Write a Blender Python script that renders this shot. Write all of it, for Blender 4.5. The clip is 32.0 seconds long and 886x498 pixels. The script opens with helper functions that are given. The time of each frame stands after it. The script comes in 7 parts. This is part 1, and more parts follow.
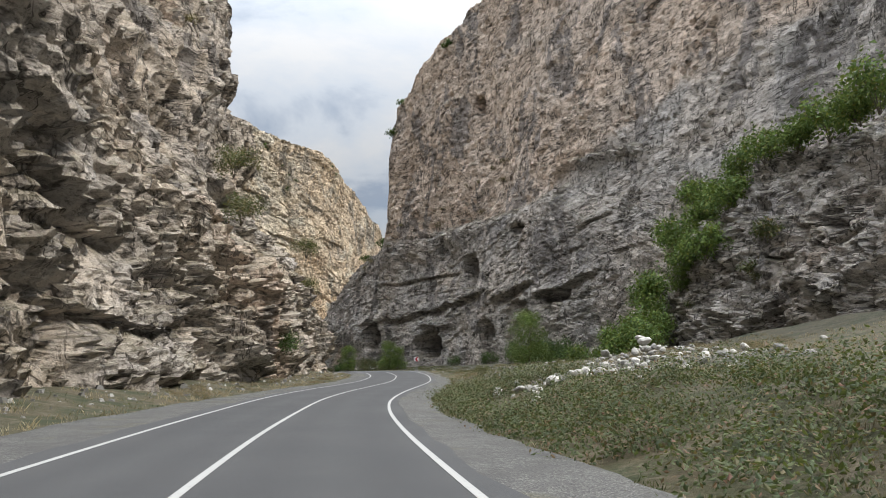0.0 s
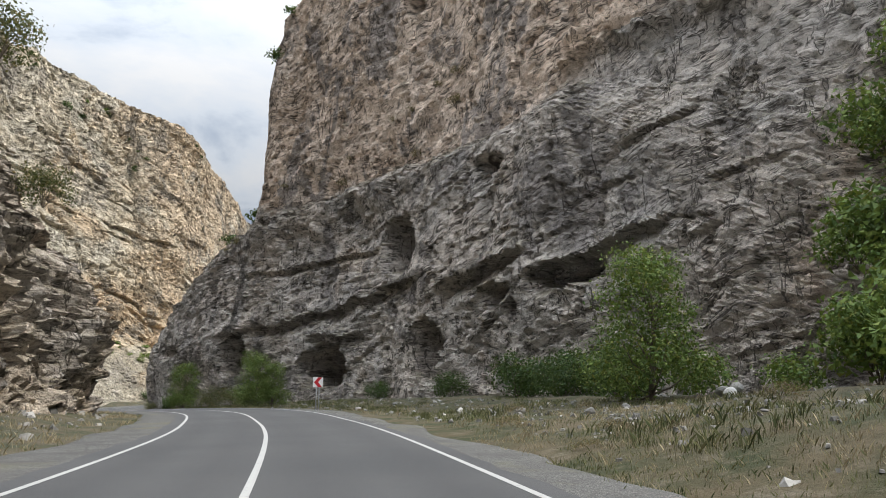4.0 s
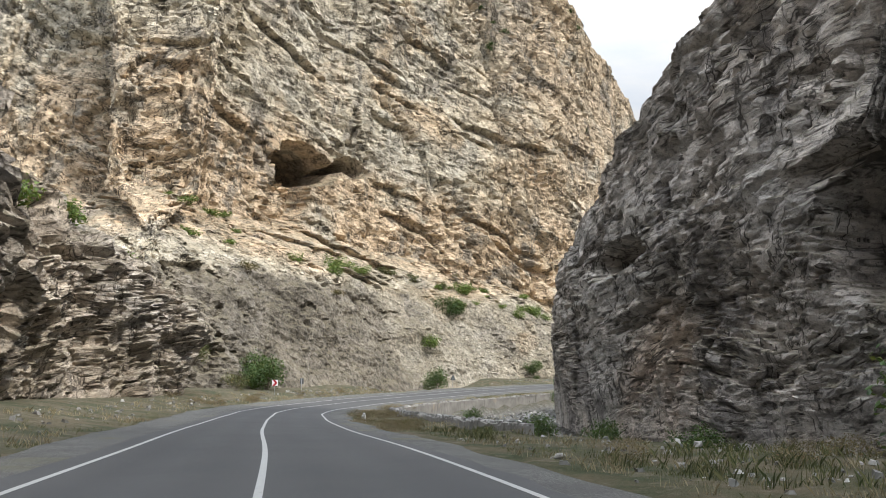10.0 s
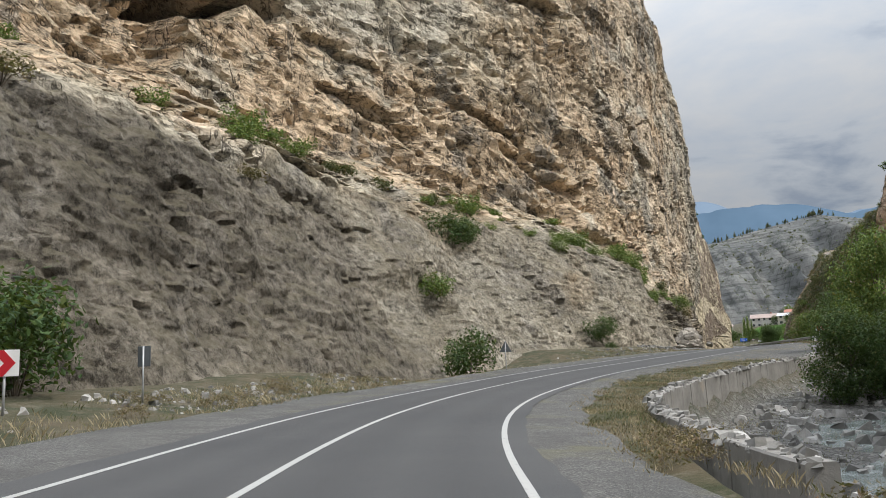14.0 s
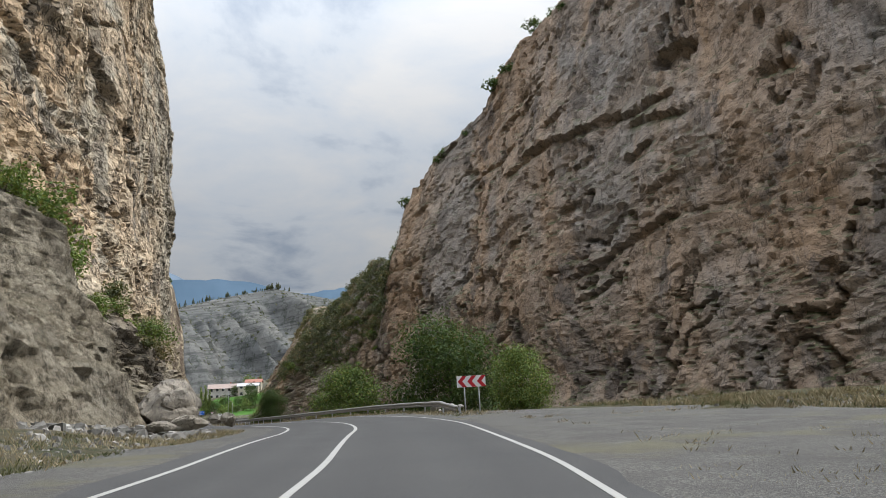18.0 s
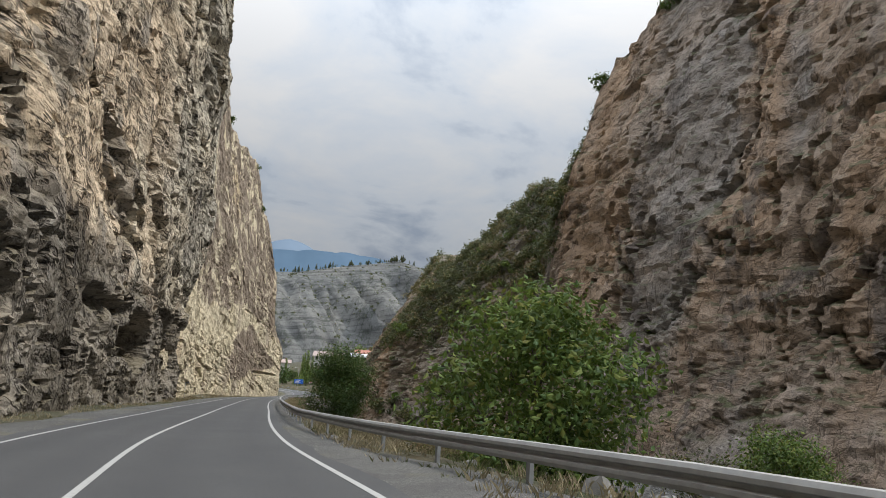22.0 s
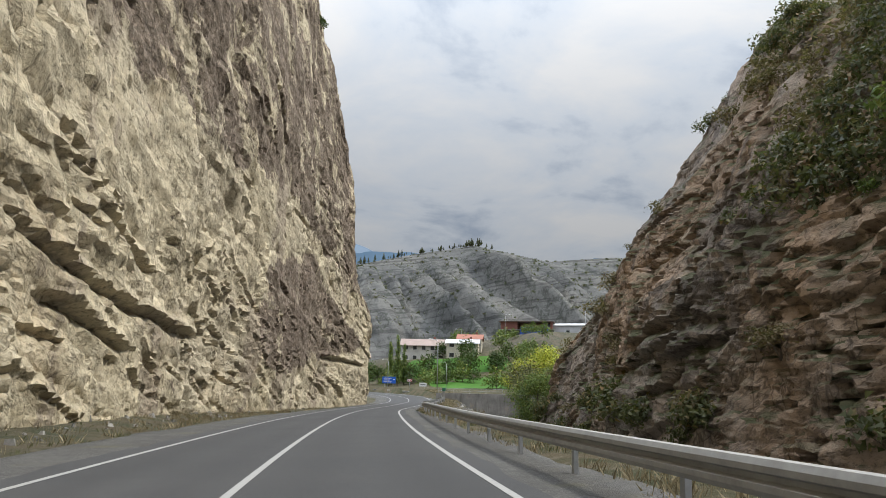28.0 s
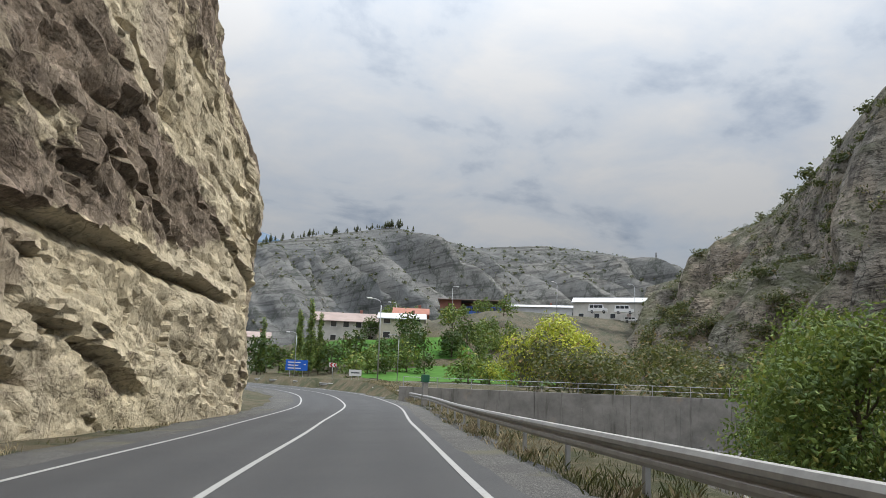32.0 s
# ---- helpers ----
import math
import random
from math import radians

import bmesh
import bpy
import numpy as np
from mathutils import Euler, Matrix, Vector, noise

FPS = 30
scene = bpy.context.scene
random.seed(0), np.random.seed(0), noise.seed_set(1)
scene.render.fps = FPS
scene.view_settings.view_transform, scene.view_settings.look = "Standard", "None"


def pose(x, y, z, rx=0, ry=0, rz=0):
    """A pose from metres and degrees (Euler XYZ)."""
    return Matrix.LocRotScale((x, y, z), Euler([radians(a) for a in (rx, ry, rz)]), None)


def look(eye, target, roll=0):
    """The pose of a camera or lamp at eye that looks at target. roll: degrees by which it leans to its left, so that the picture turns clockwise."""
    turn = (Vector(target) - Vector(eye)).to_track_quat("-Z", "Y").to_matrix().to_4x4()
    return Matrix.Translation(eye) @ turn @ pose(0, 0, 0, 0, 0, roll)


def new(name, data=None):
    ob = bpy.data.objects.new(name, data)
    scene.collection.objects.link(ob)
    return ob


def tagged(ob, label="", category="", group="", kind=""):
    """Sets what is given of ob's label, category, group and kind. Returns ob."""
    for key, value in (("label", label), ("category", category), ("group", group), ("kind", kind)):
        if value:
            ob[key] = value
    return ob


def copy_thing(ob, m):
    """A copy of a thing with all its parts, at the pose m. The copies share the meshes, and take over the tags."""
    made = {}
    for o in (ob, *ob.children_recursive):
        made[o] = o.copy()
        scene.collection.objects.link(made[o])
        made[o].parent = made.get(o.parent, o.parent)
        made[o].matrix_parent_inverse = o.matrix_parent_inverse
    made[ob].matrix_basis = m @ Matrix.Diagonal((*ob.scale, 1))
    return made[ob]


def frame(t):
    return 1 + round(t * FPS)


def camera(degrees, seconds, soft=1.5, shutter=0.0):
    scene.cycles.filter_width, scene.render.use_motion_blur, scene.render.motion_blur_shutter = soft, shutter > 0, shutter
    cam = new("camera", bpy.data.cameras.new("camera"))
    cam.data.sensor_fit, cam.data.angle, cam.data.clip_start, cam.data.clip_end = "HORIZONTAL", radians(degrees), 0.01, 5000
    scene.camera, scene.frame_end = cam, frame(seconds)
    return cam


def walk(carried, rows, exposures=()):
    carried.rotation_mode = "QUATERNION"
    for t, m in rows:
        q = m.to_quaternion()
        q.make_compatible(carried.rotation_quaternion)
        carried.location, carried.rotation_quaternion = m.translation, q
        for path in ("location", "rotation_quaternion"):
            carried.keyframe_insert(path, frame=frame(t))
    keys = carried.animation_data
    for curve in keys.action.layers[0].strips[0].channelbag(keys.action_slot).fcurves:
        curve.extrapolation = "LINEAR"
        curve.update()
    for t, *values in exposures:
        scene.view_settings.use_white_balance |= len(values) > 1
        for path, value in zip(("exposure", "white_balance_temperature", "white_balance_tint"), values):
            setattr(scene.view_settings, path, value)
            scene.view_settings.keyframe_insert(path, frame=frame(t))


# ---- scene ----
cam = camera(59.2, 32.0, soft=0.6)
METRES, EYE, TILT, LEAN, TURN = 500.0, 1.2, 8.4, 0.0, 0.0
ROWS = [
    (0.0, 0.0, 0.0, 0.0, 0.0, 0.0, -0.0),
    (0.5, -0.0026, 0.016, -0.0027, -0.4, 0.33, 0.25),
    (1.0, -0.0048, 0.0319, -0.0053, -1.29, 0.65, 0.33),
    (1.5, -0.0065, 0.0478, -0.0079, -2.68, 0.94, 0.34),
    (2.0, -0.0077, 0.0639, -0.0103, -4.5, 1.31, 0.48),
    (2.5, -0.0081, 0.0799, -0.0126, -6.5, 1.7, 0.55),
    (4.5, -0.0074, 0.1424, -0.0215, -9.0, 2.75, -1.85),
    (5.0, -0.0078, 0.1583, -0.0236, -7.66, 2.7, -2.2),
    (5.5, -0.0088, 0.174, -0.0257, -5.81, 2.44, -2.41),
    (6.0, -0.0109, 0.1893, -0.028, -3.6, 2.23, -2.49),
    (6.5, -0.0135, 0.2052, -0.0302, -1.05, 1.96, -2.3),
    (7.0, -0.0168, 0.2209, -0.0323, 1.79, 1.77, -1.95),
    (7.5, -0.0213, 0.2361, -0.0347, 4.69, 1.65, -1.56),
    (8.0, -0.0265, 0.2518, -0.0371, 7.59, 1.5, -1.08),
    (8.5, -0.0326, 0.267, -0.0396, 10.42, 1.37, -0.6),
    (9.0, -0.0394, 0.2819, -0.0419, 12.98, 1.3, 0.03),
    (9.5, -0.0465, 0.2967, -0.0445, 15.02, 1.14, 0.59),
    (10.0, -0.054, 0.3113, -0.047, 16.34, 0.92, 1.14),
    (10.5, -0.0615, 0.3258, -0.0496, 17.15, 0.64, 1.67),
    (11.0, -0.069, 0.34, -0.0522, 17.51, 0.25, 2.28),
    (11.5, -0.0764, 0.354, -0.0549, 17.46, -0.06, 2.85),
    (12.0, -0.0835, 0.3679, -0.0577, 17.02, -0.2, 3.16),
    (12.5, -0.0904, 0.382, -0.0603, 16.16, -0.04, 3.26),
    (13.0, -0.0969, 0.3963, -0.0628, 14.68, 0.04, 3.26),
    (13.5, -0.1027, 0.4108, -0.0654, 12.42, 0.11, 3.56),
    (15.5, -0.114, 0.4693, -0.0744, -3.4, 0.98, 2.69),
    (16.0, -0.1133, 0.4846, -0.0766, -8.89, 1.72, 1.98),
    (16.5, -0.111, 0.4994, -0.0784, -14.61, 2.35, 1.12),
    (17.0, -0.1074, 0.5138, -0.0801, -20.09, 3.08, 0.29),
    (17.5, -0.1022, 0.5276, -0.0816, -25.07, 4.0, -0.32),
    (18.0, -0.0961, 0.5409, -0.0829, -29.17, 4.6, -1.07),
    (18.5, -0.0899, 0.5532, -0.0841, -32.39, 4.88, -2.26),
    (19.0, -0.0833, 0.5653, -0.0853, -34.09, 4.81, -3.39),
    (19.5, -0.0771, 0.5775, -0.0868, -34.19, 4.61, -4.29),
    (20.0, -0.0716, 0.5902, -0.0884, -33.06, 4.38, -5.27),
    (20.5, -0.0669, 0.6034, -0.0901, -30.79, 4.15, -5.92),
    (21.0, -0.0631, 0.6171, -0.0919, -27.77, 3.99, -6.51),
    (21.5, -0.0601, 0.6312, -0.0939, -24.09, 3.77, -6.8),
    (22.0, -0.0581, 0.6458, -0.0958, -20.24, 3.28, -6.66),
    (22.5, -0.0568, 0.6603, -0.098, -17.17, 2.79, -6.07),
    (23.0, -0.0556, 0.6747, -0.1002, -15.2, 2.4, -5.18),
    (23.5, -0.0544, 0.6892, -0.1025, -14.43, 2.16, -4.16),
    (24.0, -0.0529, 0.7039, -0.1047, -14.56, 2.04, -3.37),
    (24.5, -0.0511, 0.7186, -0.1069, -15.34, 2.11, -3.08),
    (25.0, -0.0493, 0.7331, -0.109, -16.34, 2.29, -3.21),
    (25.5, -0.0475, 0.7475, -0.111, -17.1, 2.55, -3.18),
    (28.0, -0.0345, 0.8252, -0.1227, -15.76, 2.88, -3.51),
    (28.5, -0.0321, 0.8411, -0.1249, -16.53, 2.82, -3.27),
    (29.0, -0.0293, 0.8572, -0.1271, -17.44, 2.84, -3.39),
    (29.5, -0.0263, 0.8732, -0.1293, -18.27, 2.93, -3.8),
    (30.0, -0.0232, 0.8892, -0.1316, -19.02, 2.87, -4.34),
    (30.5, -0.0198, 0.9051, -0.1339, -19.78, 2.74, -4.87),
    (31.0, -0.016, 0.9212, -0.1363, -20.74, 2.79, -5.16),
    (31.5, -0.012, 0.9371, -0.1387, -21.68, 2.91, -5.27),
    (32.0, -0.0076, 0.9529, -0.141, -22.48, 3.14, -5.37),
]
walk(cam, [(t, pose(0, 0, EYE, TILT, LEAN, TURN) @ pose(METRES * x, METRES * y, METRES * z, 90 + pitch, roll, yaw)) for t, x, y, z, yaw, pitch, roll in ROWS],
     exposures=((0.0, 0.33), (6.0, 0.33), (9.0, 0.48), (11.0, 0.38), (13.0, 0.1), (20.0, 0.0), (32.0, 0.0)))

# ---- daylight: veiled sun from the right of the road, broken grey cloud ----
SUN_AZ, SUN_EL = 108.0, 54.0  # degrees clockwise from +y, and above the horizon
world = bpy.data.worlds.new("sky")
scene.world = world
world.use_nodes = True
wn, wl = world.node_tree.nodes, world.node_tree.links
wn.clear()


def wnode(kind, **values):
    n = wn.new(kind)
    for key, v in values.items():
        n.inputs[key].default_value = v
    return n


sky = wn.new("ShaderNodeTexSky")
sky.sky_type, sky.sun_disc = "NISHITA", False
sky.sun_elevation, sky.sun_rotation = radians(SUN_EL), radians(SUN_AZ)
back_sky = wnode("ShaderNodeBackground", Strength=0.09)
wl.new(sky.outputs[0], back_sky.inputs["Color"])
coord = wn.new("ShaderNodeTexCoord")
# cloud deck: the view direction divided by its height, so that the clouds flatten towards the horizon
split = wn.new("ShaderNodeSeparateXYZ")
wl.new(coord.outputs["Generated"], split.inputs[0])
lift = wn.new("ShaderNodeMath")
lift.operation = "MAXIMUM"
lift.inputs[1].default_value = 0.0
wl.new(split.outputs["Z"], lift.inputs[0])
lift2 = wn.new("ShaderNodeMath")
lift2.operation = "ADD"
lift2.inputs[1].default_value = 0.22
wl.new(lift.outputs[0], lift2.inputs[0])
flat = wn.new("ShaderNodeVectorMath")
flat.operation = "DIVIDE"
wl.new(coord.outputs["Generated"], flat.inputs[0])
comb = wn.new("ShaderNodeCombineXYZ")
for k in range(3):
    wl.new(lift2.outputs[0], comb.inputs[k])
wl.new(comb.outputs[0], flat.inputs[1])
big = wnode("ShaderNodeTexNoise", Scale=1.15, Detail=7.0, Roughness=0.52, Distortion=0.25)
fine = wnode("ShaderNodeTexNoise", Scale=2.4, Detail=9.0, Roughness=0.56, Distortion=0.25)
wl.new(flat.outputs[0], big.inputs["Vector"])
wl.new(flat.outputs[0], fine.inputs["Vector"])
tone = wn.new("ShaderNodeValToRGB")
tone.color_ramp.elements[0].position, tone.color_ramp.elements[0].color = 0.36, (0.40, 0.47, 0.58, 1)
tone.color_ramp.elements[1].position, tone.color_ramp.elements[1].color = 0.62, (0.725, 0.74, 0.762, 1)
mid = tone.color_ramp.elements.new(0.47)
mid.color = (0.61, 0.665, 0.74, 1)
wl.new(fine.outputs[0], tone.inputs[0])
back_cloud = wnode("ShaderNodeBackground", Strength=1.0)
# an overcast sky is brightest overhead
rise = wn.new("ShaderNodeMath")
rise.operation = "MULTIPLY_ADD"
rise.inputs[1].default_value, rise.inputs[2].default_value = 0.90, 0.42
wl.new(lift.outputs[0], rise.inputs[0])
cube = wn.new("ShaderNodeMath")
cube.operation = "POWER"
cube.inputs[1].default_value = 3.0
wl.new(lift.outputs[0], cube.inputs[0])
top = wn.new("ShaderNodeMath")
top.operation = "MULTIPLY_ADD"
top.inputs[1].default_value = 4.4
wl.new(cube.outputs[0], top.inputs[0])
wl.new(rise.outputs[0], top.inputs[2])
wl.new(top.outputs[0], back_cloud.inputs["Strength"])
wl.new(tone.outputs[0], back_cloud.inputs["Color"])
cover = wn.new("ShaderNodeValToRGB")
cover.color_ramp.elements[0].position, cover.color_ramp.elements[0].color = 0.30, (0.72, 0.72, 0.72, 1)
cover.color_ramp.elements[1].position, cover.color_ramp.elements[1].color = 0.45, (1, 1, 1, 1)
wl.new(big.outputs[0], cover.inputs[0])
mix = wn.new("ShaderNodeMixShader")
wl.new(cover.outputs[0], mix.inputs[0])
wl.new(back_sky.outputs[0], mix.inputs[1])
wl.new(back_cloud.outputs[0], mix.inputs[2])
wout = wn.new("ShaderNodeOutputWorld")
wl.new(mix.outputs[0], wout.inputs[0])

sun_data = bpy.data.lights.new("sun", "SUN")
sun_data.energy, sun_data.angle, sun_data.color = 2.9, radians(4.0), (1.0, 0.94, 0.84)
sun = new("sun", sun_data)
a, e = radians(SUN_AZ), radians(SUN_EL)
sun.matrix_basis = look((math.sin(a) * math.cos(e) * 300, math.cos(a) * math.cos(e) * 300, math.sin(e) * 300), (0, 0, 0))

# ---- materials ----
class Mat:
    """A small builder of node materials."""

    def __init__(self, name, rough=0.9, metal=0.0, spec=0.3):
        self.m = bpy.data.materials.new(name)
        self.m.use_nodes = True
        self.n, self.l = self.m.node_tree.nodes, self.m.node_tree.links
        self.b = self.n["Principled BSDF"]
        self.b.inputs["Roughness"].default_value = rough
        self.b.inputs["Metallic"].default_value = metal
        self.b.inputs["Specular IOR Level"].default_value = spec
        self.geo = self.n.new("ShaderNodeNewGeometry")
        self.pos = self.geo.outputs["Position"]

    def scaled(self, sx, sy, sz, src=None):
        v = self.n.new("ShaderNodeVectorMath")
        v.operation = "MULTIPLY"
        self.l.new(src or self.pos, v.inputs[0])
        v.inputs[1].default_value = (sx, sy, sz)
        return v.outputs[0]

    def noise(self, scale, detail=5.0, rough=0.55, vec=None, dist=0.0):
        t = self.n.new("ShaderNodeTexNoise")
        t.inputs["Scale"].default_value, t.inputs["Detail"].default_value = scale, detail
        t.inputs["Roughness"].default_value, t.inputs["Distortion"].default_value = rough, dist
        self.l.new(vec or self.pos, t.inputs["Vector"])
        return t.outputs[0]

    def voronoi(self, scale, feature="F1", vec=None, out="Distance"):
        t = self.n.new("ShaderNodeTexVoronoi")
        t.feature = feature
        t.inputs["Scale"].default_value = scale
        self.l.new(vec or self.pos, t.inputs["Vector"])
        return t.outputs[out]

    def ramp(self, fac, *stops):
        r = self.n.new("ShaderNodeValToRGB")
        els = r.color_ramp.elements
        while len(els) < len(stops):
            els.new(0.5)
        for el, (p, c) in zip(els, stops):
            el.position = p
            el.color = (*c, 1) if isinstance(c, tuple) else (c, c, c, 1)
        self.l.new(fac, r.inputs[0])
        return r.outputs[0]

    def mix(self, fac, a, b, mode="MIX"):
        x = self.n.new("ShaderNodeMix")
        x.data_type, x.blend_type = "RGBA", mode
        for sock, v in ((x.inputs[0], fac), (x.inputs[6], a), (x.inputs[7], b)):
            if isinstance(v, (int, float)):
                sock.default_value = v
            elif isinstance(v, tuple):
                sock.default_value = (*v, 1)
            else:
                self.l.new(v, sock)
        return x.outputs[2]

    def math(self, op, a, b=0.0):
        x = self.n.new("ShaderNodeMath")
        x.operation = op
        for sock, v in ((x.inputs[0], a), (x.inputs[1], b)):
            if isinstance(v, (int, float)):
                sock.default_value = v
            else:
                self.l.new(v, sock)
        return x.outputs[0]

    def attr(self, name):
        x = self.n.new("ShaderNodeAttribute")
        x.attribute_name = name
        return x.outputs["Fac"]

    def island(self):
        return self.geo.outputs["Random Per Island"]

    def object_random(self):
        return self.n.new("ShaderNodeObjectInfo").outputs["Random"]

    def normal_z(self):
        s = self.n.new("ShaderNodeSeparateXYZ")
        self.l.new(self.geo.outputs["Normal"], s.inputs[0])
        return s.outputs["Z"]

    def color(self, c):
        if isinstance(c, tuple):
            self.b.inputs["Base Color"].default_value = (*c, 1)
        else:
            self.l.new(c, self.b.inputs["Base Color"])
        return self

    def rough(self, r):
        self.l.new(r, self.b.inputs["Roughness"])
        return self

    def bump(self, h, strength=0.5, dist=0.1):
        x = self.n.new("ShaderNodeBump")
        x.inputs["Strength"].default_value, x.inputs["Distance"].default_value, x.invert = abs(strength), dist, strength < 0
        self.l.new(h, x.inputs["Height"])
        if self.b.inputs["Normal"].is_linked:
            self.l.new(self.b.inputs["Normal"].links[0].from_socket, x.inputs["Normal"])
        self.l.new(x.outputs[0], self.b.inputs["Normal"])
        return self


def rock_material(name, pale, grey, dark, warm, warm_amount, moss=0.6, scrub=(0.20, 0.175, 0.12), lower=None, upper=None, banded=1.0, band=None, patina=None, gain=1.0, busy=1.0, streak=0.75, lumpy=1.0):
    """Weathered limestone: pale and grey beds, dark patina, rust-coloured stains, cracks with painted shade, dirt and
    plants on ledges.
    """
    m = Mat(name, rough=0.95, spec=0.12)
    bed = m.attr("bed")
    short = 1.0 if banded > 0.5 else 2.6  # how soon a bed's tone changes along its run
    patch = m.noise(0.07, 5.0, 0.6, dist=0.8)
    c = m.mix(m.ramp(patch, (0.40, 0.0), (0.60, 1.0)), pale, grey)
    rust = m.noise(0.045, 6.0, 0.62, vec=m.scaled(1.0, 1.0, streak), dist=1.2)
    c = m.mix(m.ramp(rust, (0.60 - warm_amount, 0.0), (0.76 - warm_amount, 1.0)), c, warm)
    if lower:
        c = m.mix(m.attr("lower"), c, m.mix(m.ramp(patch, (0.42, 0.0), (0.58, 1.0)), lower, tuple(k * 1.6 for k in lower)))
    if upper:
        c = m.mix(m.math("MULTIPLY", m.attr("upper"), m.ramp(patch, (0.32, 0.55), (0.52, 1.0))), c, upper)
    if band:
        c = m.mix(m.math("MULTIPLY", m.attr("band"), m.ramp(m.noise(0.06, 7.0, 0.62, dist=1.0), (0.38, 0.0), (0.49, 0.9))), c, band)
    # beds of slightly different tone
    line = m.noise(1.0, 4.0, 0.75, vec=bed_vector(m, bed, 0.05 * short))
    c = m.mix(0.55, c, m.ramp(line, (0.32, 0.55), (0.48, 1.0), (0.68, 1.08)), "MULTIPLY")
    thin = m.noise(4.2, 6.0, 0.78, vec=bed_vector(m, bed, 0.14 * short))
    c = m.mix(0.45 * banded, c, m.ramp(thin, (0.36, 0.35), (0.42, 0.97), (0.62, 1.10)), "MULTIPLY")
    # dark patina, drawn out downwards
    stain = m.noise(0.13, 8.0, 0.68, vec=m.scaled(1.0, 1.0, 0.5), dist=0.7)
    c = m.mix(m.ramp(stain, (0.54, 0.0), (0.59, 0.75)), c, dark)
    if patina:
        skin = m.noise(0.32, 11.0, 0.74, vec=bed_vector(m, bed, 0.6), dist=0.3)
        skin = m.ramp(m.math("ADD", skin, m.math("MULTIPLY", m.attr("patina"), 0.22)), (0.625, 0.0), (0.66, 0.9))
        c = m.mix(skin, c, m.mix(m.ramp(m.noise(2.6, 9.0, 0.78), (0.50, 0.0), (0.56, 1.0)), patina, tuple(k * 1.9 for k in patina)))
    blot = m.noise(0.55, 8.0, 0.72, dist=0.5)
    c = m.mix(0.7 * busy, c, m.ramp(blot, (0.34, 0.5), (0.40, 1.0), (0.56, 1.03), (0.64, 1.12)), "MULTIPLY")
    # rubble and grain tones: dark pits stand in for shade in small hollows
    rub = m.noise(1.7, 8.0, 0.74, vec=m.scaled(1.0, 1.0, 1.8))
    c = m.mix(0.7, c, m.ramp(rub, (0.36, 0.30), (0.425, 1.0), (0.60, 1.05)), "MULTIPLY")
    grain = m.noise(4.5, 8.0, 0.78)
    c = m.mix(0.7, c, m.ramp(grain, (0.37, 0.30), (0.44, 1.0), (0.64, 1.14)), "MULTIPLY")
    speck = m.noise(12.0, 5.0, 0.8)
    c = m.mix(0.4, c, m.ramp(speck, (0.36, 0.5), (0.44, 1.0), (0.64, 1.15)), "MULTIPLY")
    # lumpy rock without beds: darker dips between pale knobs
    knobs = m.noise(1.8, 9.0, 0.82, vec=m.scaled(1.0, 1.0, 0.6))
    c = m.mix(m.math("MULTIPLY", m.attr("massive"), 0.8), c, m.ramp(knobs, (0.41, 0.28), (0.47, 0.82), (0.51, 1.05), (0.58, 1.4)), "MULTIPLY")
    # open seams along the beds, and upright joints; their inner shade is painted near-black
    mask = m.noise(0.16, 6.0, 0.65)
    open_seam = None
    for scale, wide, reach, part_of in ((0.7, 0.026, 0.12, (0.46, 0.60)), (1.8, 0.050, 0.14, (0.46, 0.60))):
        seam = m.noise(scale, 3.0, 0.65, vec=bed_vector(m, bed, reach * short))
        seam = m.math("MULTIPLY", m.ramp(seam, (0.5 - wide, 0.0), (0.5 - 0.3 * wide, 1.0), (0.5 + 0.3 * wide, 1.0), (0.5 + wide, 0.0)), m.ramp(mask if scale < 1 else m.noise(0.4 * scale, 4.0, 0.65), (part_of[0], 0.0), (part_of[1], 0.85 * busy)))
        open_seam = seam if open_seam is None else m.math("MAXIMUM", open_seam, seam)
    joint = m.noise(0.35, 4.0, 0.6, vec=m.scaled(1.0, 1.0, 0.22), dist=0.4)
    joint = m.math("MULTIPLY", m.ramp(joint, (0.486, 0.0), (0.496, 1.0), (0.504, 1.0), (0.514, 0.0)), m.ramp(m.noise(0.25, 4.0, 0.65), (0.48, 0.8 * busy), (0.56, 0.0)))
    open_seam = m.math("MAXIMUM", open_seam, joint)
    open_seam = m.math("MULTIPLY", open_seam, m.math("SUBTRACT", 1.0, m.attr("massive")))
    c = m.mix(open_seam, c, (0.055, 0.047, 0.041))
    # broken blocks
    bent = m.n.new("ShaderNodeVectorMath")
    bent.operation = "ADD"
    wob = m.n.new("ShaderNodeTexNoise")
    wob.inputs["Scale"].default_value, wob.inputs["Detail"].default_value = 0.9, 6.0
    m.l.new(m.pos, wob.inputs["Vector"])
    m.l.new(m.scaled(0.9, 0.9, 0.9, wob.outputs["Color"]), bent.inputs[0])
    m.l.new(m.scaled(0.55, 0.55, 1.1), bent.inputs[1])
    block = m.voronoi(0.8, "F1", vec=bent.outputs[0], out="Color")
    block2 = m.voronoi(2.6, "F1", vec=bent.outputs[0], out="Color")
    c = m.mix(0.8 * busy, c, m.ramp(block, (0.15, 0.78), (0.5, 1.0), (0.85, 1.10)), "MULTIPLY")
    c = m.mix(0.8 * busy, c, m.ramp(block2, (0.15, 0.74), (0.5, 1.0), (0.85, 1.12)), "MULTIPLY")
    # soil and plants on ledges; their brown also tones down brightly lit tops
    flat_top = m.math("MULTIPLY", m.ramp(m.normal_z(), (0.35, 0.0), (0.75, 1.0)), m.ramp(m.noise(0.35, 5.0), (0.36, 0.0), (0.52, 1.0)))
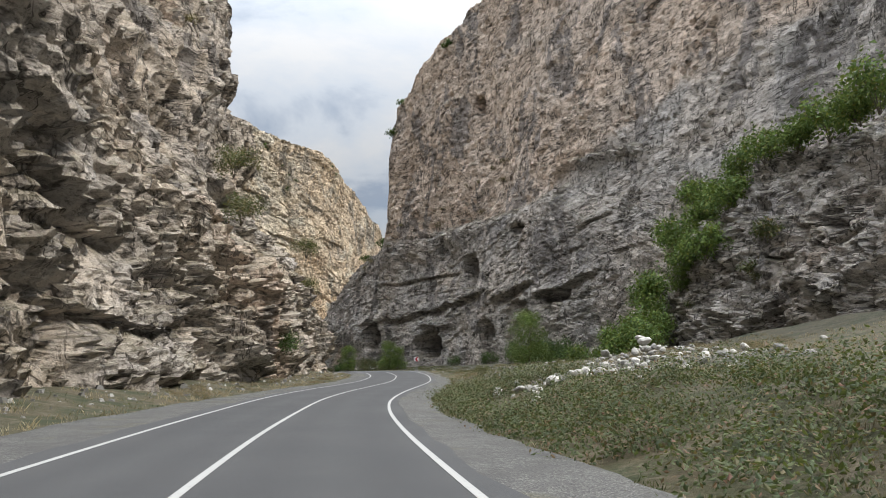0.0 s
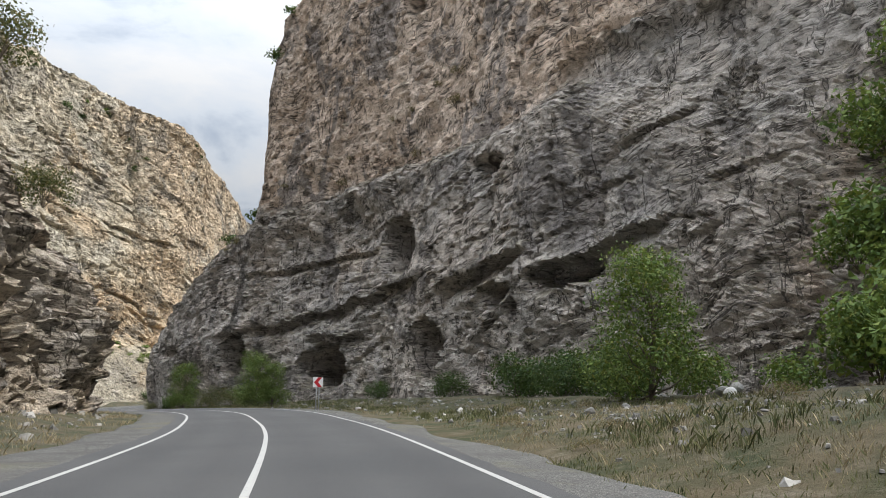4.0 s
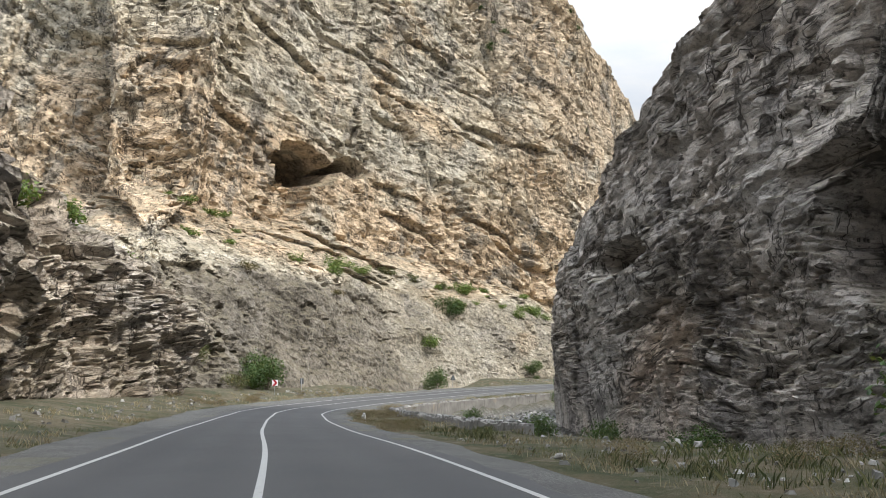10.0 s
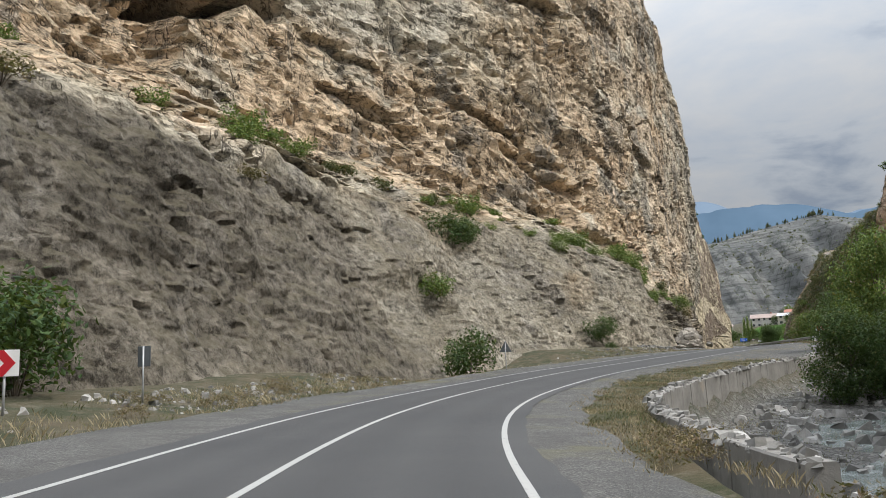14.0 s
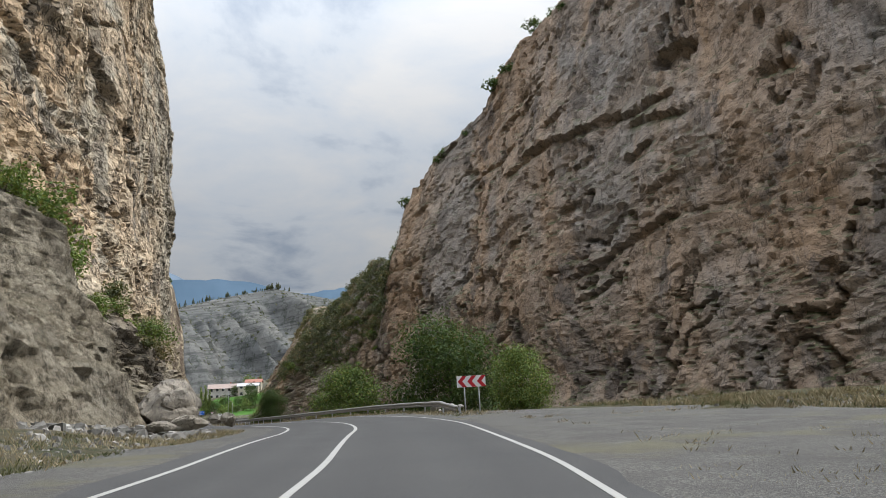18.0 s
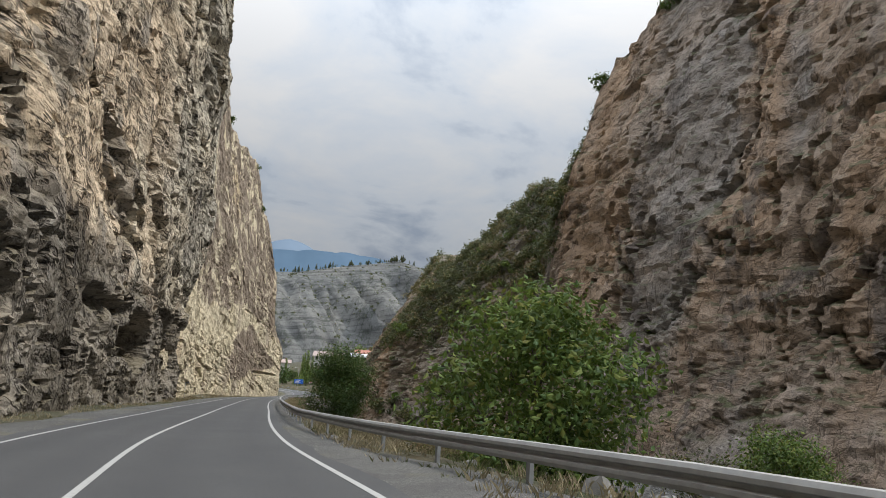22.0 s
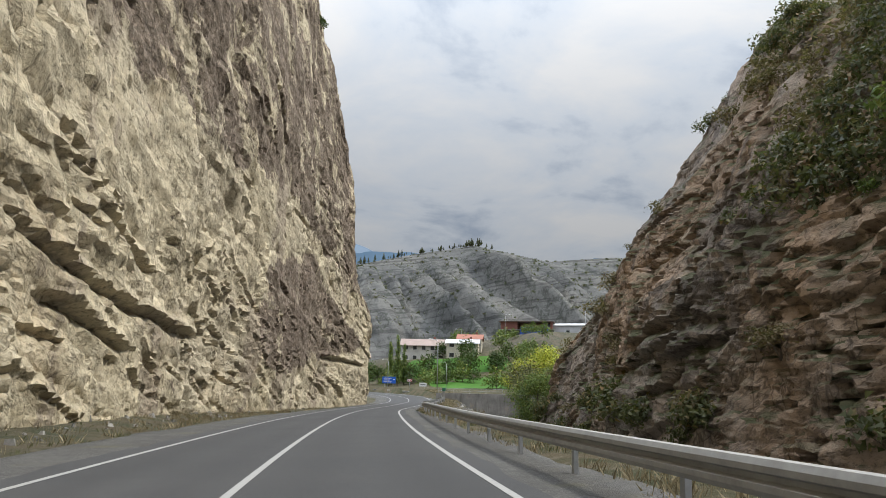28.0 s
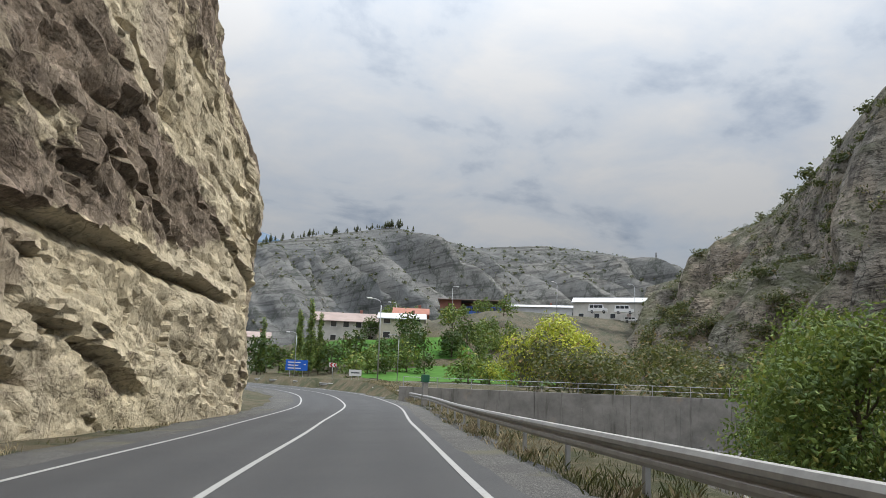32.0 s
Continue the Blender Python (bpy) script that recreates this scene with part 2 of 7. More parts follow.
    c = m.mix(1.0, c, (gain, gain, gain), "MULTIPLY")
    c = m.mix(m.math("MULTIPLY", flat_top, moss), c, scrub)
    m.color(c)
    m.bump(m.noise(0.9, 11.0, 0.68, dist=0.4), 0.9 * lumpy, 0.45)
    m.bump(m.voronoi(0.8, "F1", vec=bent.outputs[0]), 0.5 * busy * lumpy, 0.4)
    m.bump(m.voronoi(2.6, "F1", vec=bent.outputs[0]), 0.6 * busy, 0.16)
    m.bump(thin, 0.8 * banded, 0.22)
    m.bump(m.math("MULTIPLY", knobs, m.attr("massive")), 1.0, 0.5)
    m.bump(open_seam, -busy, 0.22)
    m.bump(m.ramp(rub, (0.34, 0.0), (0.43, 0.8), (0.7, 1.0)), 0.8 * lumpy, 0.16)
    m.bump(m.ramp(grain, (0.34, 0.0), (0.44, 0.8), (0.7, 1.0)), 0.8 * lumpy, 0.07)
    return m.m


def bed_vector(m, bed, spread=0.03):
    v = m.n.new("ShaderNodeCombineXYZ")
    m.l.new(bed, v.inputs[2])
    s = m.scaled(spread, spread, 0.0)
    add = m.n.new("ShaderNodeVectorMath")
    m.l.new(v.outputs[0], add.inputs[0])
    m.l.new(s, add.inputs[1])
    return add.outputs[0]


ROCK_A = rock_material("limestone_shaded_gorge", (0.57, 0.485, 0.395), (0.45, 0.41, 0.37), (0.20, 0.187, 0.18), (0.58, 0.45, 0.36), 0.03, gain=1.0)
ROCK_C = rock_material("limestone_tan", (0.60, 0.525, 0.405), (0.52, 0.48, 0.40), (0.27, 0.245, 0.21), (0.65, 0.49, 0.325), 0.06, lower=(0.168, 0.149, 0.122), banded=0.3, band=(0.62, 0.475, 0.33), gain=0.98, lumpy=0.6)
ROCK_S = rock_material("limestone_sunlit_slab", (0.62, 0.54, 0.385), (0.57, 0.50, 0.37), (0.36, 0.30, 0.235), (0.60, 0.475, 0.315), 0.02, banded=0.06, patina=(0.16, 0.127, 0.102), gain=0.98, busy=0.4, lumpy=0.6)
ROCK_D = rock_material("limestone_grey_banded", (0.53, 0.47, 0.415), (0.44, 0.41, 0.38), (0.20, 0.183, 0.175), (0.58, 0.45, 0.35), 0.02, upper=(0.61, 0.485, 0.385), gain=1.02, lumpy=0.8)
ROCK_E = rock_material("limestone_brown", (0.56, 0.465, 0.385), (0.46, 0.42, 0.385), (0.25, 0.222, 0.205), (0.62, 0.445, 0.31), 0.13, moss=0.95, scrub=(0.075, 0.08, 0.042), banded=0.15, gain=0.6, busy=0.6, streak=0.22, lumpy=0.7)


def asphalt():
    m = Mat("asphalt", rough=0.86, spec=0.35)
    wide = m.noise(0.25, 5.0, 0.6)
    c = m.ramp(wide, (0.30, (0.049, 0.050, 0.052)), (0.70, (0.068, 0.068, 0.069)))
    track = m.attr("track")
    c = m.mix(m.math("MULTIPLY", track, 0.45), c, (0.040, 0.040, 0.042))
    grit = m.noise(90.0, 3.0, 0.8)
    c = m.mix(0.6, c, m.ramp(grit, (0.32, 0.6), (0.52, 1.0), (0.72, 1.55)), "MULTIPLY")
    blot = m.noise(1.4, 6.0, 0.65)
    c = m.mix(m.ramp(blot, (0.66, 0.0), (0.74, 0.35)), c, (0.042, 0.042, 0.043))
    m.color(c)
    m.bump(grit, 0.35, 0.01)
    return m.m


def road_paint():
    m = Mat("road_paint", rough=0.7, spec=0.3)
    worn = m.noise(9.0, 7.0, 0.7)
    c = m.mix(m.ramp(worn, (0.56, 0.0), (0.70, 0.75)), (0.34, 0.34, 0.33), (0.12, 0.13, 0.13))
    m.color(c)
    return m.m


def gravel():
    m = Mat("gravel_shoulder", rough=0.95, spec=0.2)
    cell = m.voronoi(55.0, "F1", out="Color")
    tone = m.ramp(cell, (0.0, (0.048, 0.047, 0.046)), (0.5, (0.093, 0.092, 0.089)), (1.0, (0.25, 0.243, 0.228)))
    c = m.mix(m.ramp(m.noise(0.8, 6.0, 0.65), (0.42, 0.0), (0.62, 0.65)), tone, (0.072, 0.071, 0.069))
    c = m.mix(m.ramp(m.noise(0.35, 5.0, 0.6), (0.56, 0.0), (0.68, 0.5)), c, (0.14, 0.13, 0.075))
    m.color(c)
    m.bump(m.voronoi(55.0), 0.6, 0.03)
    m.bump(m.noise(2.5, 6.0, 0.6), 0.4, 0.08)
    return m.m


def ground_material():
    """Verges: dry grass and dusty soil; stony towards the river."""
    m = Mat("verge_soil", rough=0.97, spec=0.1)
    stony = m.attr("stony")
    dry = m.mix(m.ramp(m.noise(0.5, 7.0, 0.65), (0.40, 0.0), (0.60, 1.0)), (0.10, 0.083, 0.054), (0.046, 0.052, 0.028))
    dry = m.mix(m.ramp(m.noise(1.6, 7.0, 0.7), (0.52, 0.0), (0.66, 0.8)), dry, (0.15, 0.13, 0.098))
    cell = m.voronoi(4.5, "F1", out="Color")
    stone = m.ramp(cell, (0.0, (0.10, 0.096, 0.09)), (0.6, (0.16, 0.155, 0.145)), (1.0, (0.23, 0.225, 0.21)))
    edge = m.ramp(m.voronoi(4.5, "DISTANCE_TO_EDGE"), (0.02, 0.35), (0.12, 1.0))
    stone = m.mix(1.0, stone, edge, "MULTIPLY")
    c = m.mix(stony, dry, stone)
    c = m.mix(0.55, c, m.ramp(m.noise(14.0, 6.0, 0.7), (0.32, 0.55), (0.52, 1.0), (0.72, 1.4)), "MULTIPLY")
    m.color(c)
    m.bump(m.noise(5.0, 8.0, 0.7), 0.8, 0.12)
    m.bump(m.math("MULTIPLY", m.voronoi(4.5), stony), 0.8, 0.15)
    return m.m


ASPHALT, PAINT, GRAVEL, SOIL = asphalt(), road_paint(), gravel(), ground_material()

# ---- numeric noise for the land forms ----
def hash01(ix, iy, iz, seed):
    h = (ix.astype(np.int64) * 374761393 + iy.astype(np.int64) * 668265263 + iz.astype(np.int64) * 2147483647 + seed * 1274126177) & 0xFFFFFFFF
    h = ((h ^ (h >> 13)) * 1274126177) & 0xFFFFFFFF
    h = ((h ^ (h >> 16)) * 2246822519) & 0xFFFFFFFF
    return ((h ^ (h >> 15)) & 0xFFFFFF) / float(0xFFFFFF)


def vnoise(x, y, z, seed=0):
    """Smooth value noise, -1 to 1."""
    fx, fy, fz = np.floor(x), np.floor(y), np.floor(z)
    ux, uy, uz = x - fx, y - fy, z - fz
    ux, uy, uz = (u * u * (3 - 2 * u) for u in (ux, uy, uz))
    out = 0.0
    for i in (0, 1):
        for j in (0, 1):
            for k in (0, 1):
                w = (ux if i else 1 - ux) * (uy if j else 1 - uy) * (uz if k else 1 - uz)
                out = out + w * hash01(fx + i, fy + j, fz + k, seed)
    return out * 2 - 1


def fbm(x, y, z, octaves=4, seed=0, gain=0.5):
    out, amp, f = 0.0, 1.0, 1.0
    for o in range(octaves):
        out = out + amp * vnoise(x * f + 17.3 * o, y * f - 9.1 * o, z * f + 4.7 * o, seed + o)
        amp, f = amp * gain, f * 2.03
    return out


def smooth(a, b, x):
    t = np.clip((x - a) / (b - a), 0, 1)
    return t * t * (3 - 2 * t)


def catmull(points, step):
    """Points (rows of numbers, x and y first) joined by a smooth curve, at even steps along the plan. Returns rows and the way along."""
    p = np.array(points, float)
    d = np.linalg.norm(np.diff(p[:, :2], axis=0), axis=1)
    u = np.concatenate([[0], np.cumsum(np.maximum(d, 0.01))])
    tan = np.gradient(p, u, axis=0)
    q = np.arange(0, u[-1], 0.25)
    i = np.clip(np.searchsorted(u, q, "right") - 1, 0, len(u) - 2)
    h = (u[i + 1] - u[i])[:, None]
    t = ((q - u[i])[:, None]) / h
    c = (2 * t**3 - 3 * t**2 + 1) * p[i] + (t**3 - 2 * t**2 + t) * h * tan[i] + (-2 * t**3 + 3 * t**2) * p[i + 1] + (t**3 - t**2) * h * tan[i + 1]
    # numbers other than the plan go straight from station to station
    c[:, 2:] = np.stack([np.interp(q, u, p[:, k]) for k in range(2, p.shape[1])], axis=1)
    s = np.concatenate([[0], np.cumsum(np.linalg.norm(np.diff(c[:, :2], axis=0), axis=1))])
    e = np.arange(0, s[-1], step)
    return np.stack([np.interp(e, s, c[:, k]) for k in range(c.shape[1])], axis=1), e


def mesh_from(name, verts, faces, material=None, shade=True):
    me = bpy.data.meshes.new(name)
    verts, faces = np.asarray(verts, np.float32), np.asarray(faces, np.int32)
    me.vertices.add(len(verts))
    me.vertices.foreach_set("co", verts.ravel())
    n = faces.shape[1]
    me.loops.add(faces.size)
    me.loops.foreach_set("vertex_index", faces.ravel())
    me.polygons.add(len(faces))
    me.polygons.foreach_set("loop_start", np.arange(0, faces.size, n, dtype=np.int32))
    me.polygons.foreach_set("use_smooth", np.full(len(faces), shade, dtype=bool))
    me.update(calc_edges=True)
    if material:
        me.materials.append(material)
    return me


def grid_faces(rows, cols):
    i = np.arange(rows - 1)[:, None] * cols + np.arange(cols - 1)[None, :]
    return np.stack([i, i + 1, i + cols + 1, i + cols], axis=-1).reshape(-1, 4)


def set_attr(me, name, values):
    at = me.attributes.new(name, "FLOAT", "POINT")
    at.data.foreach_set("value", np.asarray(values, np.float32).ravel())


# ---- the road: x, y, z and bank (degrees, to the right) of its centre line ----
ROAD_1 = [(4.3, -40, 0.2, 0), (1.6, -20, 0.1, 0), (-1.52, -0.2, 0.0, 0.0), (-5.4, 32.3, -0.4, 0.9), (-4.62, 72.0, -0.24, -0.4), (-6.09, 95.6, -0.04, -1.6), (-8.39, 111.6, 0.16, -1.8), (-13.39, 127.2, 0.04, -1.7), (-19.98, 142.4, -0.14, -1.5), (-27.39, 157.2, -0.52, -1.0), (-35.0, 171.7, -0.99, -0.2), (-42.84, 185.7, -1.66, 0.5), (-50.17, 199.9, -2.09, 0.9), (-57.26, 222.3, -2.47, 2.1), (-58.42, 245.5, -2.41, 2.6), (-55.47, 260.5, -2.01, 2.5)]
ROAD_2 = [(-49.78, 274.4, -1.42, 2.4), (-43.42, 286.8, -0.86, 1.1), (-37.37, 299.0, -0.63, -0.5), (-32.88, 312.3, -0.43, -2.0), (-30.52, 326.6, -0.29, -3.0), (-28.61, 348.5, -0.4, -1.6), (-25.55, 370.7, -0.38, -0.7), (-21.02, 401.3, -0.41, -0.9), (-15.7, 433.5, -0.27, -0.7), (-11.07, 457.7, -0.16, -1.6), (-5.5, 482.1, -0.2, -1.7), (2.7, 508.0, 0.0, -2.0), (11.0, 534.0, 0.5, -2.0), (15.0, 556.0, 1.2, -1.5), (14.0, 580.0, 1.9, -1.0), (7.0, 606.0, 2.7, 0), (-6.0, 634.0, 3.4, 0)]
# way along (y), then how far the left, middle and right painted lines lie to the right of the centre line
LINE_Y = (9, 26, 43, 92, 108, 116, 141, 160, 183, 196, 210, 254, 269, 284, 299, 316, 338, 368, 382, 437, 469, 493)
LINE_LEFT = (-2.3, -2.35, -2.8, -2.65, -2.95, -3.1, -3.05, -2.87, -2.7, -2.2, -2.0, -2.05, -2.05, -2.15, -2.5, -2.8, -2.9, -2.6, -2.8, -2.65, -2.4, -2.8)
LINE_MIDDLE = (0.03, 0.28, 0.02, 0.18, -0.1, -0.22, -0.05, 0.18, 0.12, 0.32, 0.24, 0.08, 0.13, 0.03, -0.03, 0.0, -0.1, 0.05, 0.02, -0.1, 0.17, 0.1)
LINE_RIGHT = (3.05, 3.22, 3.18, 3.7, 3.5, 3.4, 3.4, 3.5, 3.42, 3.38, 3.12, 3.12, 3.35, 3.5, 3.55, 3.48, 3.48, 3.2, 3.35, 3.05, 3.25, 3.38)
road_line, road_s = catmull(ROAD_1 + ROAD_2, 1.0)
for k in (2, 3):  # ease the slope and the bank
    pad = np.pad(road_line[:, k], 9, mode="edge")
    road_line[:, k] = np.convolve(pad, np.ones(19) / 19, mode="valid")
# the lanes sway a little within the road bed in the bends
sway = 0.45 * smooth(264, 274, road_line[:, 1]) * (1 - smooth(284, 296, road_line[:, 1])) - 0.32 * smooth(198, 205, road_line[:, 1]) * (1 - smooth(214, 224, road_line[:, 1]))
bend = np.gradient(road_line[:, :2], axis=0)
bend /= np.linalg.norm(bend, axis=1)[:, None]
road_line[:, 0] += sway * bend[:, 1]
road_line[:, 1] -= sway * bend[:, 0]
road_dir = np.gradient(road_line[:, :2], axis=0)
road_dir /= np.linalg.norm(road_dir, axis=1)[:, None]
road_right = np.stack([road_dir[:, 1], -road_dir[:, 0]], axis=1)


def on_road(i, d, lift=0.0):
    """The place d metres to the right of the centre line at sample i."""
    x, y = road_line[i, :2] + road_right[i] * d
    return x, y, road_line[i, 2] - d * math.tan(radians(road_line[i, 3])) + lift


def road_strip(name, lefts, lift, material, first=0, last=None):
    """A strip along the road between two or more offsets from the centre line (numbers, or one number a sample)."""
    last = len(road_line) if last is None else last
    lifts = lift if isinstance(lift, tuple) else (lift,) * len(lefts)
    idx = np.arange(first, last)
    cols = []
    for d, lift in zip(lefts, lifts):
        d = np.broadcast_to(np.asarray(d, float), (len(idx),))
        xy = road_line[idx, :2] + road_right[idx] * d[:, None]
        z = road_line[idx, 2] - np.clip(d, -7, 7) * np.tan(np.radians(road_line[idx, 3])) + lift
        cols.append(np.column_stack([xy, z]))
    v = np.stack(cols, axis=1).reshape(-1, 3)
    me = mesh_from(name, v, grid_faces(len(idx), len(cols))[:, ::-1], material)
    return me


def nearest_road(x, y):
    """For plan points: the nearest sample of the road, and the offset to its right."""
    best = np.full(x.shape, 1e18)
    near = np.zeros(x.shape, int)
    coarse = np.arange(0, len(road_line), 2)
    for k in coarse:
        d = (x - road_line[k, 0]) ** 2 + (y - road_line[k, 1]) ** 2
        hit = d < best
        best[hit] = d[hit]
        near[hit] = k
    rel = np.stack([x - road_line[near, 0], y - road_line[near, 1]], axis=-1)
    side = (rel * road_right[near]).sum(-1)
    return near, np.where(side < 0, -1.0, 1.0) * np.sqrt(best)


# way along (y) and the river's edge, in metres to the right of the centre line
RIVER_EDGE = ((160, 185, 205, 222, 245, 262, 285), (15, 11.0, 8.8, 6.1, 6.8, 9.0, 12.0))


def land_height(x, y):
    """Height of the ground, and how stony it is, at plan points."""
    near, d = nearest_road(x, y)
    base = road_line[near, 2] - np.clip(d, -7, 7) * np.tan(np.radians(road_line[near, 3]))
    far = road_line[near, 1]
    rough = fbm(x * 0.18, y * 0.18, 0 * x, 4, 5)
    # left: a narrow verge that climbs to the foot of the cliffs
    left = smooth(5.5, 12, -d) * 0.7 + smooth(12, 60, -d) * 3
    dip = smooth(252, 264, far) * (1 - smooth(274, 284, far))  # a shallow ditch below the bend
    left = left * (1 - dip) - 0.8 * dip * smooth(4.7, 7.0, -d)
    # right: a bank at first, a shelf above the river, the river bed, then flat land by the village
    bank = smooth(5.5, 10, d) * 1.3 + smooth(10, 24, d) * 1.4 + smooth(22, 40, d) * 3
    w_bank = 1 - smooth(60, 105, far)
    shelf = smooth(6, 22, d) * 0.9
    w_shelf = smooth(60, 105, far) * (1 - smooth(160, 182, far))
    edge = np.interp(far, *RIVER_EDGE)
    river_a = -smooth(edge + 0.2, edge + 1.2, d) * 1.9
    w_a = smooth(160, 182, far) * (1 - smooth(262, 285, far))
    yard = smooth(16, 26, d) * 0.3
    w_y = smooth(262, 285, far) * (1 - smooth(312, 330, far))
    river_b = -smooth(6.5, 12.0, d) * 2.3
    w_b = smooth(312, 330, far) * (1 - smooth(534, 548, y + 0.65 * (x - 20)))
    rise = smooth(528, 560, y) * 1.2 + np.clip(0.10 * (x - 26), 0, 4) * smooth(575, 622, y) + np.clip(0.44 * (x - 50), 0, 15) * smooth(630, 654, y) + 1.0 * smooth(600, 650, y) + 1.4 * smooth(594, 634, y) * smooth(24, 33, x) * (1 - smooth(62, 72, x)) + 4.6 * smooth(616, 632, y) * smooth(28, 36, x) * (1 - smooth(62, 72, x))
    right = bank * w_bank + shelf * w_shelf + river_a * w_a + yard * w_y + river_b * w_b + rise
    z = base + np.where(d < 0, left, right)
    z = z - 0.10 + rough * 0.16 * smooth(5.5, 9, np.abs(d))
    z = np.where(np.abs(d) < 4.6, base - 0.35, z)
    stony = np.where(d > 0, w_a * smooth(edge, edge + 1.5, d) + w_b * smooth(6.5, 10, d) + 0.2 * w_bank * smooth(7, 12, d) + 0.25 * smooth(628, 640, y) * smooth(52, 60, x), 0.1)
    return z, np.clip(stony, 0, 1), near, d


# ---- the ground, one sheet to the horizon ----
def spread(lo, hi, step, out):
    mid = np.arange(lo, hi + step, step)
    grow = []
    g = step
    while sum(grow) < out:
        g *= 1.35
        grow.append(g)
    return np.concatenate([lo - np.cumsum(grow)[::-1], mid, hi + np.cumsum(grow)])


gx, gy = spread(-90, 70, 1.4, 4000), spread(-30, 600, 1.5, 4000)
GX, GY = np.meshgrid(gx, gy)
gz, gs, gn, gd = land_height(GX.ravel(), GY.ravel())
ground_me = mesh_from("ground", np.column_stack([GX.ravel(), GY.ravel(), gz]), grid_faces(len(gy), len(gx)), SOIL)
set_attr(ground_me, "stony", gs)
ground = tagged(new("ground", ground_me), "dusty verge with dry grass falling to a stony river bed", "ground", kind="structure")

def eased(values):
    """A number for each sample of the road, from values at LINE_Y, with soft changes."""
    at = np.interp(road_line[:, 1], LINE_Y, values)
    return np.convolve(np.pad(at, 7, mode="edge"), np.ones(15) / 15, mode="valid")


line_l, line_m, line_r = eased(LINE_LEFT), eased(LINE_MIDDLE), eased(LINE_RIGHT)
edge_wob = 0.10 * fbm(road_s * 0.6, 0 * road_s, 0 * road_s, 3, 19)
edge_l, edge_r = line_l - 0.55 + edge_wob, line_r + 0.42 - edge_wob
half_l, half_r = line_m - line_l, line_r - line_m
road_me = road_strip("road", (edge_l, line_l, line_m - 0.75 * half_l, line_m - 0.5 * half_l, line_m - 0.25 * half_l, line_m, line_m + 0.25 * half_r, line_m + 0.5 * half_r, line_m + 0.75 * half_r, line_r, edge_r), 0.0, ASPHALT)
n_s = len(road_line)
set_attr(road_me, "track", np.tile([0, 0, 1, 0.1, 1, 0.1, 1, 0.1, 1, 0, 0], n_s))
road = tagged(new("road", road_me), "grey two-lane asphalt road with white painted lines", "road", kind="structure")
for name, d in (("road_line_left", line_l), ("road_line_middle", line_m), ("road_line_right", line_r)):
    tagged(new(name, road_strip(name, (d - 0.055, d + 0.055), 0.006, PAINT)), "worn white painted line along the asphalt road", "road marking", kind="structure")
yard_w = 4.3 + 0.75 + 9.9 * smooth(268, 288, road_line[:, 1]) * (1 - smooth(300, 316, road_line[:, 1])) + 1.0 * smooth(300, 312, road_line[:, 1]) * (1 - smooth(335, 352, road_line[:, 1])) - 0.2 * smooth(185, 200, road_line[:, 1]) * (1 - smooth(262, 272, road_line[:, 1]))
wob = fbm(road_s * 0.35, road_s * 0, road_s * 0, 3, 9) * 0.35
tagged(new("shoulder_right", road_strip("shoulder_right", (edge_r - 0.3, (4.2 + yard_w + wob) / 2, yard_w + wob, yard_w + wob + 0.25), (-0.016, -0.012, -0.03, -0.22), GRAVEL)), "pale grey gravel shoulder beside the asphalt", "gravel", kind="structure")
tagged(new("shoulder_left", road_strip("shoulder_left", (-5.2 - wob * 0.7, -4.95 - wob * 0.7, -4.4, edge_l + 0.3), (-0.22, -0.03, -0.012, -0.016), GRAVEL)), "pale grey gravel shoulder beside the asphalt", "gravel", kind="structure")

# ---- rock walls ----
SURFACE = {}  # grids of points, to root plants on


def layers(q, along, seed, joint):
    """Beds of random depth, cut by joints into blocks: an offset for each block, -1 to 1."""
    k = np.floor(q)
    f = q - k
    shift = hash01(k, 0 * k, 0 * k, seed) * 7
    w = joint * (0.6 + hash01(k, 0 * k + 1, 0 * k, seed))
    b = np.floor(along / w + shift)
    bed = hash01(k, 0 * k + 2, 0 * k, seed) * 2 - 1
    block = hash01(k, b, 0 * k + 3, seed) * 2 - 1
    return 0.6 * bed + 0.55 * block, f


def facets(u, w, su, sw, seed, tilt=1.0):
    """Broken faces: random cells in two directions, each a plane of its own height and slope. Returns the height and the distance to the cell's edge."""
    pu, pw = u / su, w / sw
    cu, cw = np.floor(pu), np.floor(pw)
    f1, f2 = np.full(u.shape, 9.0), np.full(u.shape, 9.0)
    h = np.zeros(u.shape)
    for i in (-1, 0, 1):
        for j in (-1, 0, 1):
            a, b = cu + i, cw + j
            du = pu - a - hash01(a, b, 0 * a, seed)
            dw = pw - b - hash01(a, b, 0 * a + 1, seed)
            d = du * du + dw * dw
            hit = d < f1
            f2 = np.where(hit, f1, np.minimum(f2, d))
            off = hash01(a, b, 0 * a + 2, seed) * 2 - 1
            h = np.where(hit, off + tilt * du * (hash01(a, b, 0 * a + 3, seed) * 2 - 1) * 1.6 + tilt * dw * (hash01(a, b, 0 * a + 4, seed) * 1.6 - 0.5) * 1.6, h)
            f1 = np.where(hit, d, f1)
    return h, np.sqrt(f2) - np.sqrt(f1)


